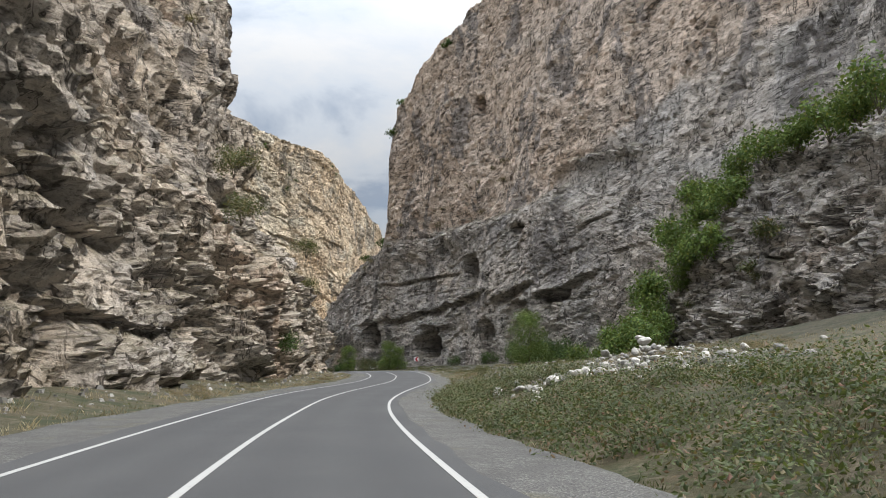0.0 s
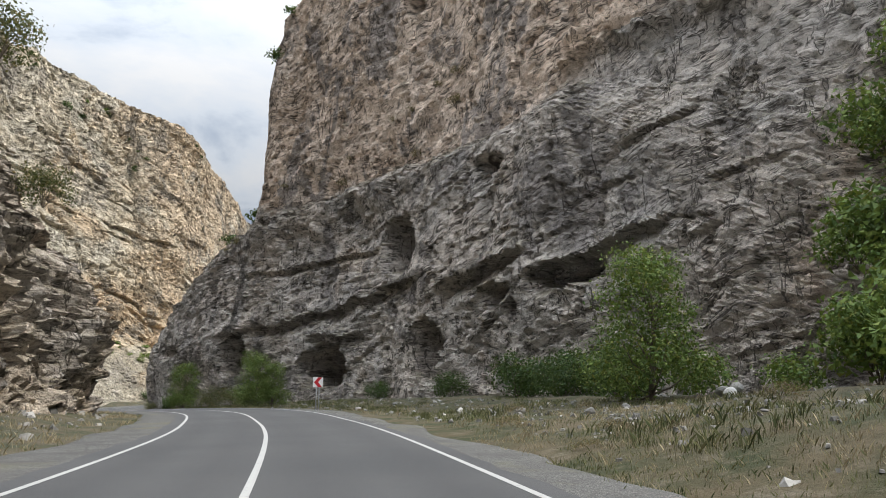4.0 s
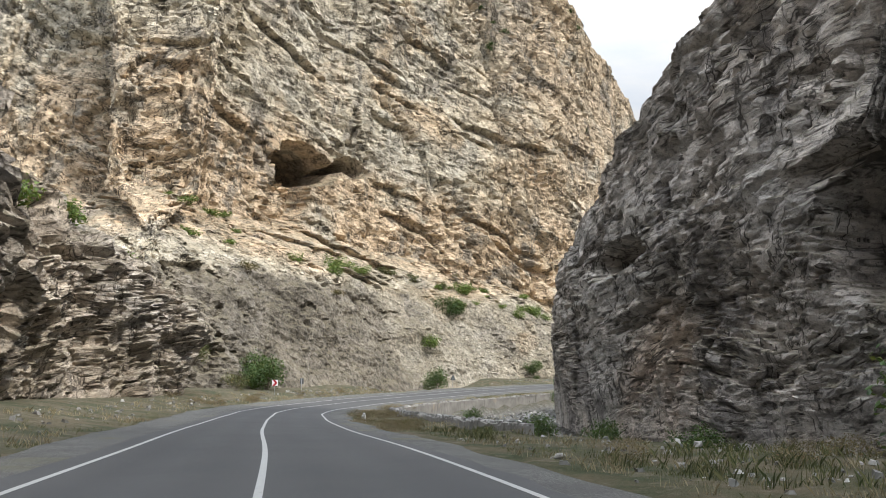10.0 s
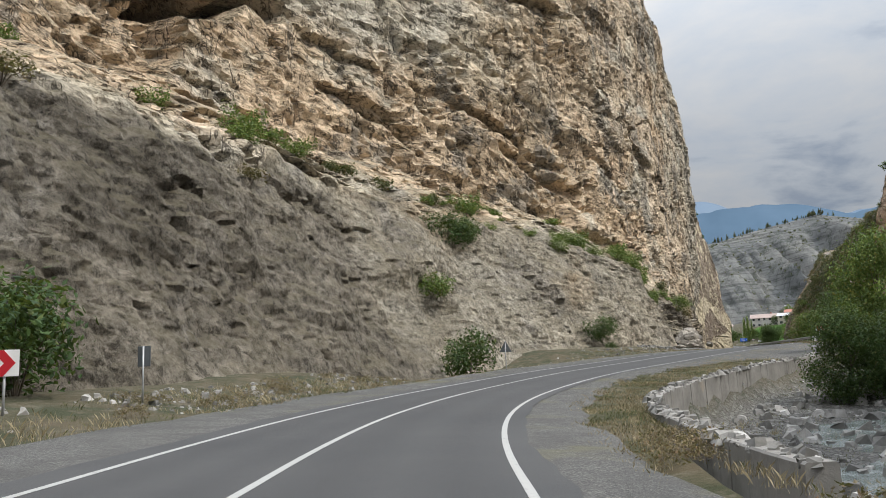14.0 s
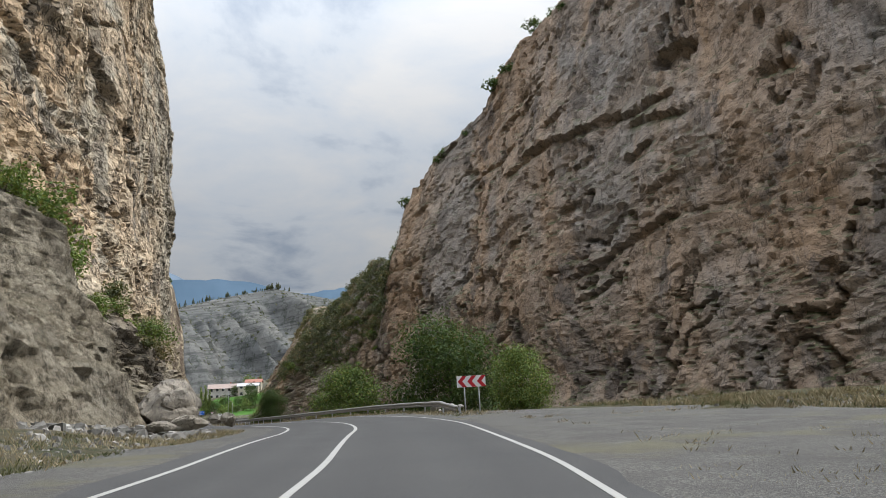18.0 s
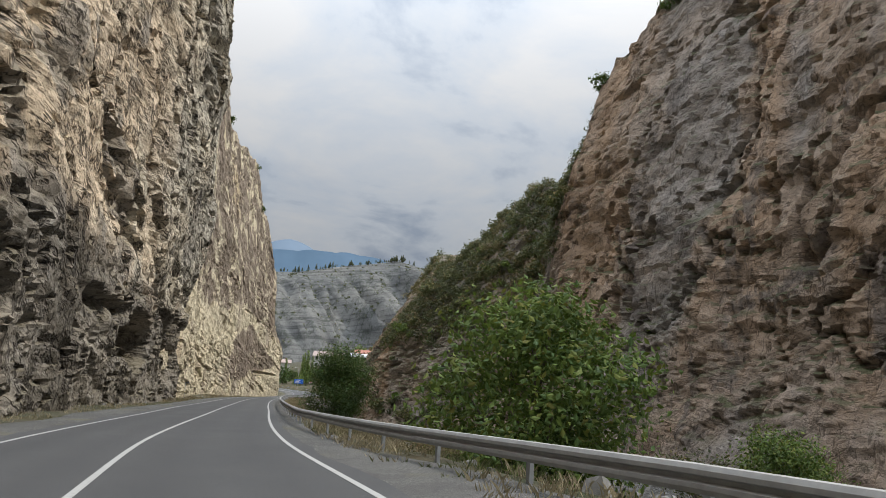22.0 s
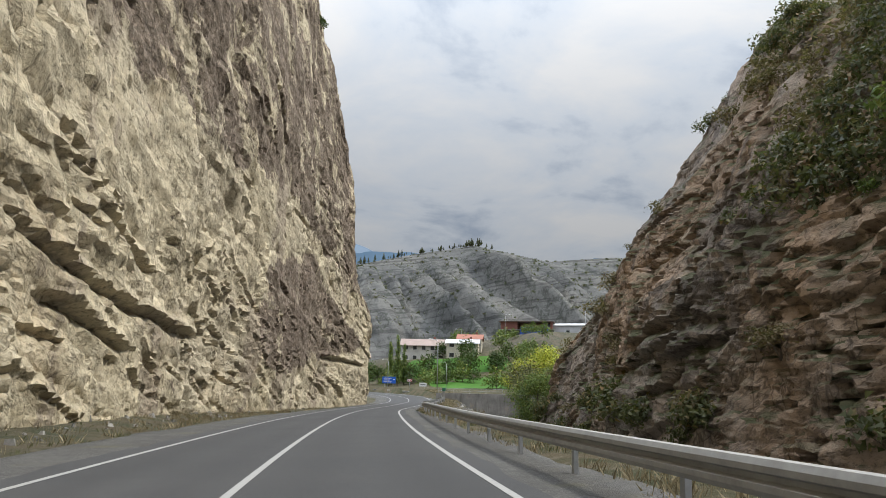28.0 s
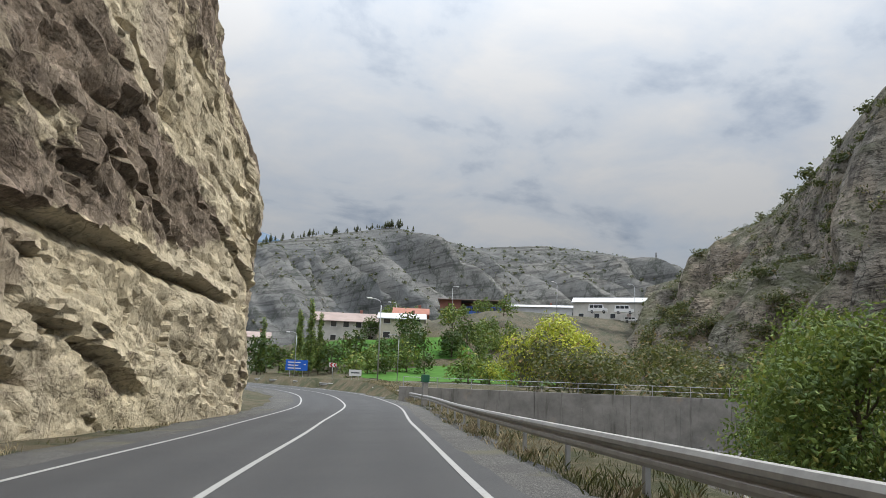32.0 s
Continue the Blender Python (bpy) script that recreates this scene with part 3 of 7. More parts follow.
def cliff(name, stations, side, material, label, dip=0.2, seed=1, step=0.45, beds=(1.0, 1.0), caves=(), lean_back=24.0, foot=-4.0, big_form=2.0, pocks=1.0, mid_form=0.7, grit=0.22, ledges=(), calm=None, blocks=1.0, cracks=1.0, random_ledges=(), crisp=24, grey=None, tint=None, rise=(0.2, 0.4, 0.5, 2.0), notch=1.0, run=1.0, size=1.0, fold=3.0, massive=None):
    """A rock wall. Stations along its foot: x, y, then three pairs of height and set-back (foot to bench, bench to back of bench, to the top).
    side: +1 where the open side is to the right of the way along. caves: x, y, height, half width, half height, depth.
    ledges: depth, height, then points along an overhang's lower edge. calm: y beyond which the beds lie flatter, and how much.
    random_ledges: count, y range, height range, length range, depth range, height of the hollow.
    massive: where the rock is lumpy without beds, from the plan and the height. grey: how much of the darker rock shows, from the plan and the height. tint: the same for dark patina.
    fold: how wavy the beds lie. notch: how deep the seams are weathered out (or before and after a y). run, size: how far seams run on, and the size of beds and blocks."""
    line, s = catmull(stations, step)
    n = len(s)
    d = np.gradient(line[:, :2], axis=0)
    ker = np.ones(15) / 15
    d = np.stack([np.convolve(np.pad(d[:, k], 7, mode="edge"), ker, mode="valid") for k in (0, 1)], axis=1)
    d /= np.linalg.norm(d, axis=1)[:, None]
    out = np.stack([d[:, 1], -d[:, 0]], axis=1) * side
    zs = np.stack([np.full(n, foot), line[:, 2], line[:, 4], line[:, 6], line[:, 6] + 0.06 * lean_back], axis=1)
    sb = np.stack([np.zeros(n), line[:, 3], line[:, 5], line[:, 7], line[:, 7] + lean_back], axis=1)
    ln = [np.mean(np.hypot(np.diff(zs[:, k:k + 2], axis=1), np.diff(sb[:, k:k + 2], axis=1))) for k in range(4)]
    rows = [max(4, int(l / rise[k])) for k, l in enumerate(ln)]
    v = np.concatenate([k + np.arange(r) / r for k, r in enumerate(rows)] + [[4.0]])
    # uneven meshes: every corner a little off its even place
    gj = np.random.default_rng(seed + 500)
    V = np.clip(v[None, :] + (gj.random((n, len(v))) - 0.5) * 0.66 * np.gradient(v)[None, :], 0.0, 4.0)
    V[:, 0], V[:, -1] = 0.0, 4.0
    kk = np.minimum(V.astype(int), 3)
    ff = V - kk
    Z = np.take_along_axis(zs, kk, 1) * (1 - ff) + np.take_along_axis(zs, kk + 1, 1) * ff
    B = np.take_along_axis(sb, kk, 1) * (1 - ff) + np.take_along_axis(sb, kk + 1, 1) * ff
    slip = (gj.random((n, len(v))) - 0.5) * 0.66 * step
    S = s[:, None] + slip
    X = line[:, 0:1] - out[:, 0:1] * B + d[:, 0:1] * slip
    Y = line[:, 1:2] - out[:, 1:2] * B + d[:, 1:2] * slip
    warp = fbm(X * 0.06, Y * 0.06, Z * 0.06, 3, seed + 40)
    wig = fbm(X * 0.35, Y * 0.35, Z * 0.35, 3, seed + 50)
    bed = Z - dip * S + warp * fold + wig * 0.2
    form = fbm(X * 0.05, Y * 0.05, Z * 0.04, 3, seed + 10) * big_form
    form = form + fbm(X * 0.19, Y * 0.19, Z * 0.13, 3, seed + 20) * mid_form
    jag = S + wig * 1.3 + warp * 3
    thick, f1 = layers(bed / (3.4 * size) + 0.5 * vnoise(S * 0.06, Z * 0.05, Z * 0, seed), jag, seed, 10.0 * size)
    med, f2 = layers(bed / (1.25 * size) + 0.5 * vnoise(S * 0.2, Z * 0.1, Z * 0, seed + 1), jag + 0.45 * Z, seed + 3, 3.0 * size)
    thin, f3 = layers(bed / (0.62 * size) + 0.4 * vnoise(S * 0.5, Z * 0.3, Z * 0, seed + 2), jag - 0.3 * Z, seed + 6, 1.3 * size)
    keep = 0.25 + 0.75 * smooth(-0.45, 0.3, fbm(X * 0.045, Y * 0.045, Z * 0.045, 2, seed + 60))
    # beds stand out towards their top and are undercut below
    strata = keep * (thick * 0.75 * beds[0] + (f1 ** 2 - 0.4) * 0.8 * beds[0] + med * 0.42 * beds[1] + (f2 ** 2 - 0.4) * 0.35 * beds[1] + thin * 0.2)
    cut_in = notch if isinstance(notch, float) else notch[0] + (notch[1] - notch[0]) * smooth(notch[2] - 8, notch[2] + 8, Y)
    # weak seams at the foot of the beds, broken by joints: narrow notches in shadow
    for q, fq, high, deep, sd in ((bed / (1.25 * size), f2, 0.20, 0.42, 301), (bed / (0.62 * size), f3, 0.26, 0.22, 302)):
        weak = hash01(np.floor(jag / (run * size) / (5.0 if sd == 301 else 2.2) + 7 * hash01(np.floor(q), 0 * q, 0 * q, seed + sd)), np.floor(q), 0 * q, seed + sd + 1)
        strata = strata - cut_in * deep * smooth(0.35, 0.75, weak) * (1 - smooth(high * 0.7, high, fq)) * (0.35 + 0.65 * keep)
    if calm:
        strata = strata * (1 - calm[1] * smooth(calm[0] - 10, calm[0] + 10, Y))
    # fissures: narrow grooves, mostly upright
    gap = np.abs(fbm((S + 0.35 * Z) * 0.13, Z * 0.035, warp, 3, seed + 90))
    gap2 = np.abs(fbm((S - 0.2 * Z) * 0.42, Z * 0.14, wig, 2, seed + 95))
    fissure = -1.3 * (1 - smooth(0.0, 0.055, gap)) - 0.45 * (1 - smooth(0.0, 0.07, gap2))
    # hollows weathered under the hard beds
    pock = smooth(0.28, 0.6, fbm(X * 0.22, Y * 0.22, (bed) * 0.42, 3, seed + 97)) * -1.5
    rough = fbm(X * 0.75, Y * 0.75, Z * 0.75, 4, seed + 30, 0.6) * grit
    crest = 0.5 - np.abs(fbm(X * 0.5, Y * 0.5, bed * 0.9, 4, seed + 31, 0.62))
    rough = rough + crest * grit * 1.6
    fu, fw = S + 0.9 * wig + 0.25 * Z, bed + 0.5 * wig
    b1, e1 = facets(fu, fw, 8.0 * size, 4.2 * size, seed + 101)
    b2, e2 = facets(fu + 0.4 * b1, fw, 3.0 * size, 1.5 * size, seed + 102)
    b3, e3 = facets(fu, fw + 0.2 * b2, 1.3 * size, 0.75 * size, seed + 103)
    broken = b1 * 0.75 + b2 * 0.36 + b3 * 0.17 - 0.3 * (1 - smooth(0.0, 0.10, e1)) - 0.22 * (1 - smooth(0.0, 0.14, e2))
    quiet = 1 - (calm[1] * smooth(calm[0] - 10, calm[0] + 10, Y) if calm else 0)
    strata = strata * 0.75 + broken * blocks * quiet
    whole = massive(Y, Z, wig) if massive else 0 * Z
    lumps = 0.30 * (0.4 - np.abs(fbm(S * 0.7, Z * 0.22, wig * 0.3, 4, seed + 120, 0.62))) + 0.9 * fbm(S * 0.16, Z * 0.07, warp, 3, seed + 121) + 0.09 * b3 - 0.10 * (1 - smooth(0.0, 0.16, e3))
    strata = strata * (1 - 0.6 * whole) + lumps * whole
    D = form + strata + fissure * cracks * (1 - 0.6 * whole) + pock * pocks * (1 - whole) + rough * (1 + 0.3 * whole)
    D = D * (0.25 + 0.75 * smooth(foot, 3.0, Z))
    D = np.where(v[None, :] > 3, D * (1 - 0.6 * (v[None, :] - 3)), D)
    for cx, cy, cz, hw, hh, depth in caves:
        cs = s[np.argmin((line[:, 0] - cx) ** 2 + (line[:, 1] - cy) ** 2)]
        r = np.sqrt(((S - cs) / hw) ** 2 + ((Z - cz) / hh) ** 2) + 0.14 * fbm(X * 0.4, Y * 0.4, Z * 0.4, 3, seed + 70)
        D = D - depth * (1 - smooth(0.78, 1.0, r))
    def along(x, y):
        return s[np.argmin((line[:, 0] - x) ** 2 + (line[:, 1] - y) ** 2)]

    cuts = [(dep, hi, [(along(x, y), z) for x, y, z in pts]) for dep, hi, *pts in ledges]
    rg = np.random.default_rng(seed)
    for count, ya, yb, za, zb, la, lb, da, db, hi in random_ledges:
        spots_s = s[(line[:, 1] > ya) & (line[:, 1] < yb)]
        for _ in range(count):
            c0, z0, l = spots_s[rg.integers(len(spots_s))], za + (zb - za) * rg.random(), la + (lb - la) * rg.random() ** 2
            turn = dip + 0.12 * rg.normal()
            cuts.append((da + (db - da) * rg.random(), hi * (0.6 + 0.9 * rg.random()), [(c0, z0), (c0 + l * 0.5, z0 + turn * l * 0.5 + 0.1 * rg.normal()), (c0 + l, z0 + turn * l)]))
    for dep, hi, pts in cuts:
        pts = sorted(pts)
        ps, pz = [q[0] for q in pts], [q[1] for q in pts]
        near = (s > ps[0] - 1) & (s < ps[-1] + 1)
        if not near.any():
            continue
        zl = np.interp(s[near], ps, pz)[:, None] + 0.45 * hi * wig[near]
        t = zl - (Z[near] + 0.25 * strata[near])
        end = (smooth(ps[0] - 0.5, ps[0] + 0.1 * (ps[-1] - ps[0]) + 0.2, s[near]) * (1 - smooth(ps[-1] - 0.1 * (ps[-1] - ps[0]) - 0.2, ps[-1] + 0.5, s[near])))[:, None]
        cut = smooth(-0.12, 0.12, t) * (1 - smooth(0.1 * hi, 1.7 * hi, t))
        lip = (1 - smooth(-0.12, 0.12, t)) * (1 - smooth(0.1, 1.8 * hi, -t))
        D[near] += end * (0.35 * dep * lip - dep * cut) * (1 - 0.8 * whole[near])
    up = fbm(X * 0.12, Y * 0.12, Z * 0, 4, seed + 80) * 2.2 * smooth(2.3, 3.0, v)[None, :] + strata * 0.25
    P = np.stack([X + out[:, 0:1] * D, Y + out[:, 1:2] * D, Z + up], axis=-1).reshape(-1, 3)
    faces = grid_faces(n, len(v))
    me = mesh_from(name, P, faces if side < 0 else faces[:, ::-1], material)
    me.set_sharp_from_angle(angle=radians(crisp))
    set_attr(me, "bed", bed)
    wide = 4 * fbm(X * 0.05, Y * 0.05, Z * 0.05, 3, seed + 34)
    set_attr(me, "massive", whole)
    set_attr(me, "lower", grey(Y, Z, wide, wig) if grey else 0 * Z)
    set_attr(me, "upper", smooth(0.0, 3.0, Z + 0.5 * wide + wig - 30.0 - 0.3 * np.clip(152 - Y, 0, 60)))
    set_attr(me, "band", smooth(13, 19, Z + wide) * (1 - smooth(34, 42, Z + wide + 0.18 * (Y - 290))) * (1 - smooth(338, 352, Y)) + 0.75 * smooth(312, 330, Y) * smooth(4, 10, Z + wide) * (1 - smooth(385, 396, Y)))
    set_attr(me, "patina", tint(Y, Z, wide, wig) if tint else 0 * Z)
    SURFACE[name] = P.reshape(n, len(v), 3), v
    return tagged(new(name, me), label, "cliff", kind="structure")


def buttress(y, z, wide, wig):
    """The grey buttress at the foot of the tan cliff, and the broken rock before the sunlit slab, toned slightly
    darker.
    """
    top = np.interp(y, (225, 240, 251, 267, 274, 290, 304, 316, 320, 350, 378), (12, 11, 13.2, 13.6, 12.5, 15, 15, 8.5, 7.5, 9.5, 8))
    foot = (1 - smooth(-0.8, 0.8, z + 0.4 * wide + 0.8 * wig - top)) * (1 - 0.5 * smooth(272, 276, y + 1.5 * wig - 0.15 * z) * (1 - smooth(314, 319, y + 2 * wig)))
    dark = smooth(377, 384, y + 0.15 * z + 2 * wig) * (1 - smooth(411, 415, y + 0.7 * z + 3 * wig)) * (1 - smooth(20, 32, z + 3 * wig))
    return np.clip(foot + 0.18 * dark, 0, 1)


def lumpy_foot(y, z, wig):
    """The buttress and its foot, weathered to lumps."""
    top = np.interp(y, (225, 240, 251, 267, 290, 304, 316, 320), (12, 11, 13, 14, 16, 16.5, 11, 4))
    return smooth(232, 242, y) * (1 - smooth(316, 320, y)) * (1 - smooth(-1.0, 1.0, z + wig - top))


def old_skin(y, z, wide, wig):
    """Dark brown weathered skin in slanting fields on the sunlit slab."""
    zz, yy = z + 0.35 * wide + 0.5 * wig, y + 0.8 * wide
    field = smooth(-0.5, 0.5, zz - np.interp(yy, (470, 475, 486, 500, 516), (12, 4.9, 2.6, 4.5, 7.2))) * (1 - smooth(-0.5, 0.5, zz - np.interp(yy, (470, 475, 489, 501, 516), (9, 10, 13.2, 11, 8.0)))) * smooth(472, 475, yy)
    above = smooth(-0.6, 0.6, zz - np.interp(yy, (424, 434, 447, 465, 480, 490, 520), (30, 17, 13.2, 14.5, 17, 15.5, 11.5))) * smooth(426, 434, yy)
    return np.clip(field + 0.8 * above, 0, 1)


# hollows: x, y, height, half width, half height, depth
CAVES_A = ((-15.2, 67.5, 5.9, 3.2, 1.7, 4.0), (-15, 70.5, 26, 1.9, 1.6, 2.6), (-16.8, 41.7, 16, 1.8, 1.5, 2.2), (-13.9, 33, 7.7, 2.0, 0.9, 1.2), (-12.4, 22.5, 2.2, 1.8, 2.2, 2.0), (-12.5, 46, 3.0, 2.4, 0.8, 1.0))
CAVES_C = ((-91.5, 283.5, 37.6, 5.2, 4.4, 22.0), (-86, 291.5, 39.2, 2.8, 2.0, 14.0), (-93, 280, 31.5, 2.0, 5.0, 4.5), (-79, 289.6, 19.4, 1.6, 0.9, 2.5), (-91, 251, 38.6, 4.5, 1.6, 2.5), (-29.3, 389.0, 3.9, 6.0, 2.3, 4.5), (-32, 380, 13, 1.0, 1.0, 1.5))
CAVES_D = ((-19, 194, 7.5, 3.6, 3.6, 8.5), (-2, 180, 5.5, 6, 3.6, 8.5), (8, 155.4, 6.5, 3, 4.2, 5.1), (5.9, 162.5, 20.3, 4, 4.4, 8.5), (15.5, 146.2, 26.7, 2.4, 1.3, 3.4), (13.8, 143.7, 11.6, 1.7, 1.7, 3.7), (15.5, 141, 10, 1.1, 1.3, 2.5), (17.8, 134.3, 12.8, 5, 1.3, 3.7), (9.7, 169.3, 58.5, 2.2, 2.6, 4.2), (-31, 214, 9, 5, 1.4, 4.2))
CAVES_E = ((20.8, 335, 40.6, 4.0, 1.6, 2.0), (20, 321.4, 32.8, 2.2, 0.9, 1.2), (17, 352, 25.4, 3.0, 0.8, 1.0))
# overhangs: depth, height of the hollow under it, points along the edge
LEDGES_A = ((0.9, 1.0, (-14.6, 28.5, 10.8), (-14.9, 36, 12)), (0.8, 0.8, (-13.9, 30, 3.5), (-12.6, 43.4, 2.9)), (0.8, 0.9, (-14.9, 26.5, 6.9), (-14.5, 40.8, 7.9)))
LEDGES_C = ((0.8, 1.0, (-118, 250, 50.6), (-96.5, 264, 44), (-94.4, 275, 40.8)), (0.9, 1.1, (-82, 295, 38), (-74, 304, 34.5)), (1.5, 1.6, (-71, 311, 54), (-55, 330, 50)), (1.3, 1.3, (-62, 315, 28), (-47, 325, 22)), (1.3, 1.2, (-67, 311, 32.7), (-50, 323.6, 25.5)),
            (1.0, 0.9, (-31.9, 371, 6), (-31, 384, 5.9)))
LEDGES_C2 = ((0.5, 0.32, (-22.5, 437.8, 5.7), (-20.5, 442.4, 4.6), (-17.4, 462, 3.8)), (0.5, 0.3, (-21.4, 441.6, 3.6), (-19.9, 450, 2.6)), (0.5, 0.3, (-21.2, 443.9, 7), (-19.5, 453, 6.1)), (0.55, 0.35, (-6.1, 498.6, 5.1), (-3.3, 506.6, 5.2), (1, 516.6, 5)), (0.5, 0.28, (-5.8, 499.4, 2.4), (-4.8, 502.4, 1.3)), (0.5, 0.28, (-3.8, 504.8, 2.3), (-1.9, 509, 1)))
LEDGES_D = ((1.3, 1.3, (-23.5, 199, 11.2), (-9, 185.4, 12.4), (8, 156, 15.8)), (1.2, 1.2, (-5.7, 182.4, 9.6), (1.8, 169.3, 9.7)), (1.0, 1.0, (6.3, 158.3, 7.5), (9.1, 154, 9.8)), (1.2, 1.1, (17, 137.5, 12.9), (19.6, 133, 14.1)), (0.8, 0.7, (-15.6, 195, 20.6), (4.9, 166, 20.7)), (1.3, 1.3, (12.7, 146, 12.1), (14.8, 140.8, 13)), (1.3, 1.2, (15.6, 138.2, 12.6), (25, 124, 16)), (-2.2, 4.5, (-16, 194, 28.5), (0, 172, 31), (8, 158, 33)), (1.6, 1.5, (9.4, 153.4, 13.5), (12.5, 147, 14.5), (16.5, 139, 16.5)), (-1.6, 1.2, (20.4, 140, 36.7), (31.7, 119, 36)))
LEDGES_E = ((0.9, 0.8, (13.9, 351.7, 15.4), (16.9, 333, 20.9)), (1.0, 0.9, (18.5, 366.5, 36.9), (19.5, 333.6, 35.8)), (0.9, 0.8, (19.3, 343, 34.4), (18.3, 332, 32.5)))
CLIFF_A = [(-17, -60, 10, 2, 25, 6, 60, 14), (-13, -20, 10, 2, 25, 6, 60, 14), (-12, 5, 10, 2, 25, 5, 58, 12), (-13, 30, 10, 2, 22, 6, 58, 12), (-14.4, 50, 10, 2, 20, 8, 60, 13), (-15, 70, 8, 1.5, 19, 10.5, 60, 16), (-15.3, 90, 10, 1.5, 19, 9, 58, 13.5), (-15.0, 104, 8, 1, 15, 7, 32, 15), (-16.5, 112, 6, 1, 10, 3.5, 18, 12), (-23, 123, 4, 1, 8, 2, 10, 5), (-33, 135, 4, 1, 8, 2, 10, 5)]
TOWER = [(-36, 132, 6, 2, 12, 4, 16, 8), (-42, 146, 8, 2, 30, 6, 60, 12), (-47, 158, 10, 1, 40, 4, 80, 8), (-53, 174, 10, 1, 40, 3, 80, 7), (-56.5, 183, 10, 1, 34, 3, 66, 6), (-59, 188, 5, 1, 8, 3, 12, 6), (-63, 203, 5, 0, 8, 1, 11, 6), (-67, 214, 4, 0, 7, 1, 10, 6), (-74, 224, 3, 1, 6, 3, 8, 6), (-92, 234, 3, 1, 6, 3, 8, 6)]
CLIFF_C = [(-150, 215, 10, 5, 25, 25, 125, 45), (-105, 222, 10, 5, 25, 25, 120, 42), (-78, 226, 12, 6, 25, 26, 114, 40), (-70, 245, 14, 10, 25, 28, 110, 40), (-65, 268, 15, 12, 25, 28, 106, 40), (-55.5, 289, 13.5, 11, 23, 24, 101, 35.5), (-49, 299.5, 13, 9.5, 21, 20.5, 98, 32.5), (-41, 311.5, 9.5, 5.5, 17, 18, 96, 30), (-39, 317.5, 6.5, 4.2, 14.5, 16, 94, 24), (-36, 327, 5, 3.5, 15, 13, 92, 17.5), (-33.8, 352, 6, 1.2, 20, 5.5, 84, 8.5)]
CLIFF_C_END = [(-31.6, 378, 8, 0, 30, 0.8, 70, 3.5), (-28.0, 396, 8, 0.2, 30, -1.0, 66, 2), (-26.2, 406, 8, 0, 30, -1.2, 64, 2), (-25.6, 411, 8, 0, 30, -0.6, 62, 3), (-28, 415, 8, 1, 30, 1, 60, 4), (-37, 419, 8, 1, 30, 1, 60, 4)]
CLIFF_C2 = [(-36, 392, 8, 0, 30, 0, 66, 4), (-30, 400, 8, 0, 30, 0, 63, 3), (-26.3, 415, 8, 0, 30, 0, 58, 3), (-20.3, 455, 8, -0.9, 25, -0.8, 48, 1.2), (-11.4, 488, 8, -0.9, 22, -0.8, 44, 0.2), (-6.4, 503, 7, -0.9, 20, -0.8, 36, 0.2), (-2.4, 512, 6, -0.9, 16, -0.8, 28, 0.2), (0.7, 519, 5, -0.7, 12, -0.7, 18, 2.2), (2.5, 525, 4, 0, 9, 0, 12, 3), (-4, 536, 4, 0, 9, 0, 14, 3), (-30, 560, 4, 0, 9, 0, 20, 3)]
CLIFF_D = [(60, -60, 12, 10, 30, 22, 90, 34), (56, 10, 12, 10, 30, 20, 90, 32), (48, 65, 10, 5, 24, 10, 90, 22), (35, 104, 10, 1, 24, 3, 90, 14), (18, 135, 30, 0.5, 33, 3.5, 90, 11), (9.5, 153, 29, 0.5, 31.5, 4, 90, 8), (0, 172, 29.5, 0.5, 32, 4, 84, 6.5), (-10, 186, 29, 0.5, 31.5, 3.6, 75, 4.4), (-15, 192, 28, 0.5, 30, 3.6, 68, 4), (-16.6, 193.6, 28, 0.5, 30, 3.6, 60, 4)]
CLIFF_D2 = [(-18, 195, 12, 0, 28, 3, 33, 7), (-26, 206, 10, 0, 22, 1, 26, 5), (-32.8, 219, 6, -1, 14, 0, 18, 3), (-37.3, 232, 4, -1, 10, 0, 14, 3), (-38.8, 240, 4, -1, 10, 1, 13, 4), (-33, 250, 6, 0, 16, 2, 22, 6), (0, 264, 8, 0, 20, 2, 40, 6)]
SPUR = [(44, 30, 6, 3, 14, 8, 20, 16), (38, 62, 8, 3, 16, 8, 28, 16), (30.5, 90, 8, 2, 18, 5, 30, 14), (27.5, 103, 8, 2, 16, 5, 21, 12), (30, 112, 5, 2, 9, 4, 11, 9), (40, 120, 4, 2, 8, 4, 10, 9)]
CLIFF_E = [(60, 262, 12, 3, 30, 6, 70, 12), (26, 290, 12, 3, 30, 6, 72, 12), (14, 318, 12, 3, 30, 6, 72, 13), (10, 345, 12, 4, 30, 8, 68, 16), (9, 372, 12, 4, 30, 8, 57, 13), (9.5, 392, 12, 4, 28, 6, 47, 10), (9, 401, 11, 4, 26, 6, 38, 9), (8, 407, 9, 4, 18, 7, 30, 13), (5, 422, 8, 3, 16, 7, 31.5, 16), (2, 442, 6, 2, 14, 6, 25, 14), (3, 455, 6, 2, 13, 6, 24.5, 13), (6, 468, 7, 3, 14, 7, 26, 15)]
CLIFF_E2 = [(8.6, 480, 5, 3, 10, 7, 20, 15), (12.6, 490, 4.5, 3, 9, 7, 15.5, 14), (20, 498, 4.5, 2, 8, 4, 12, 8), (30, 503, 6, 2, 10, 4, 13, 8), (44, 506, 8, 2, 12, 4, 15, 8)]
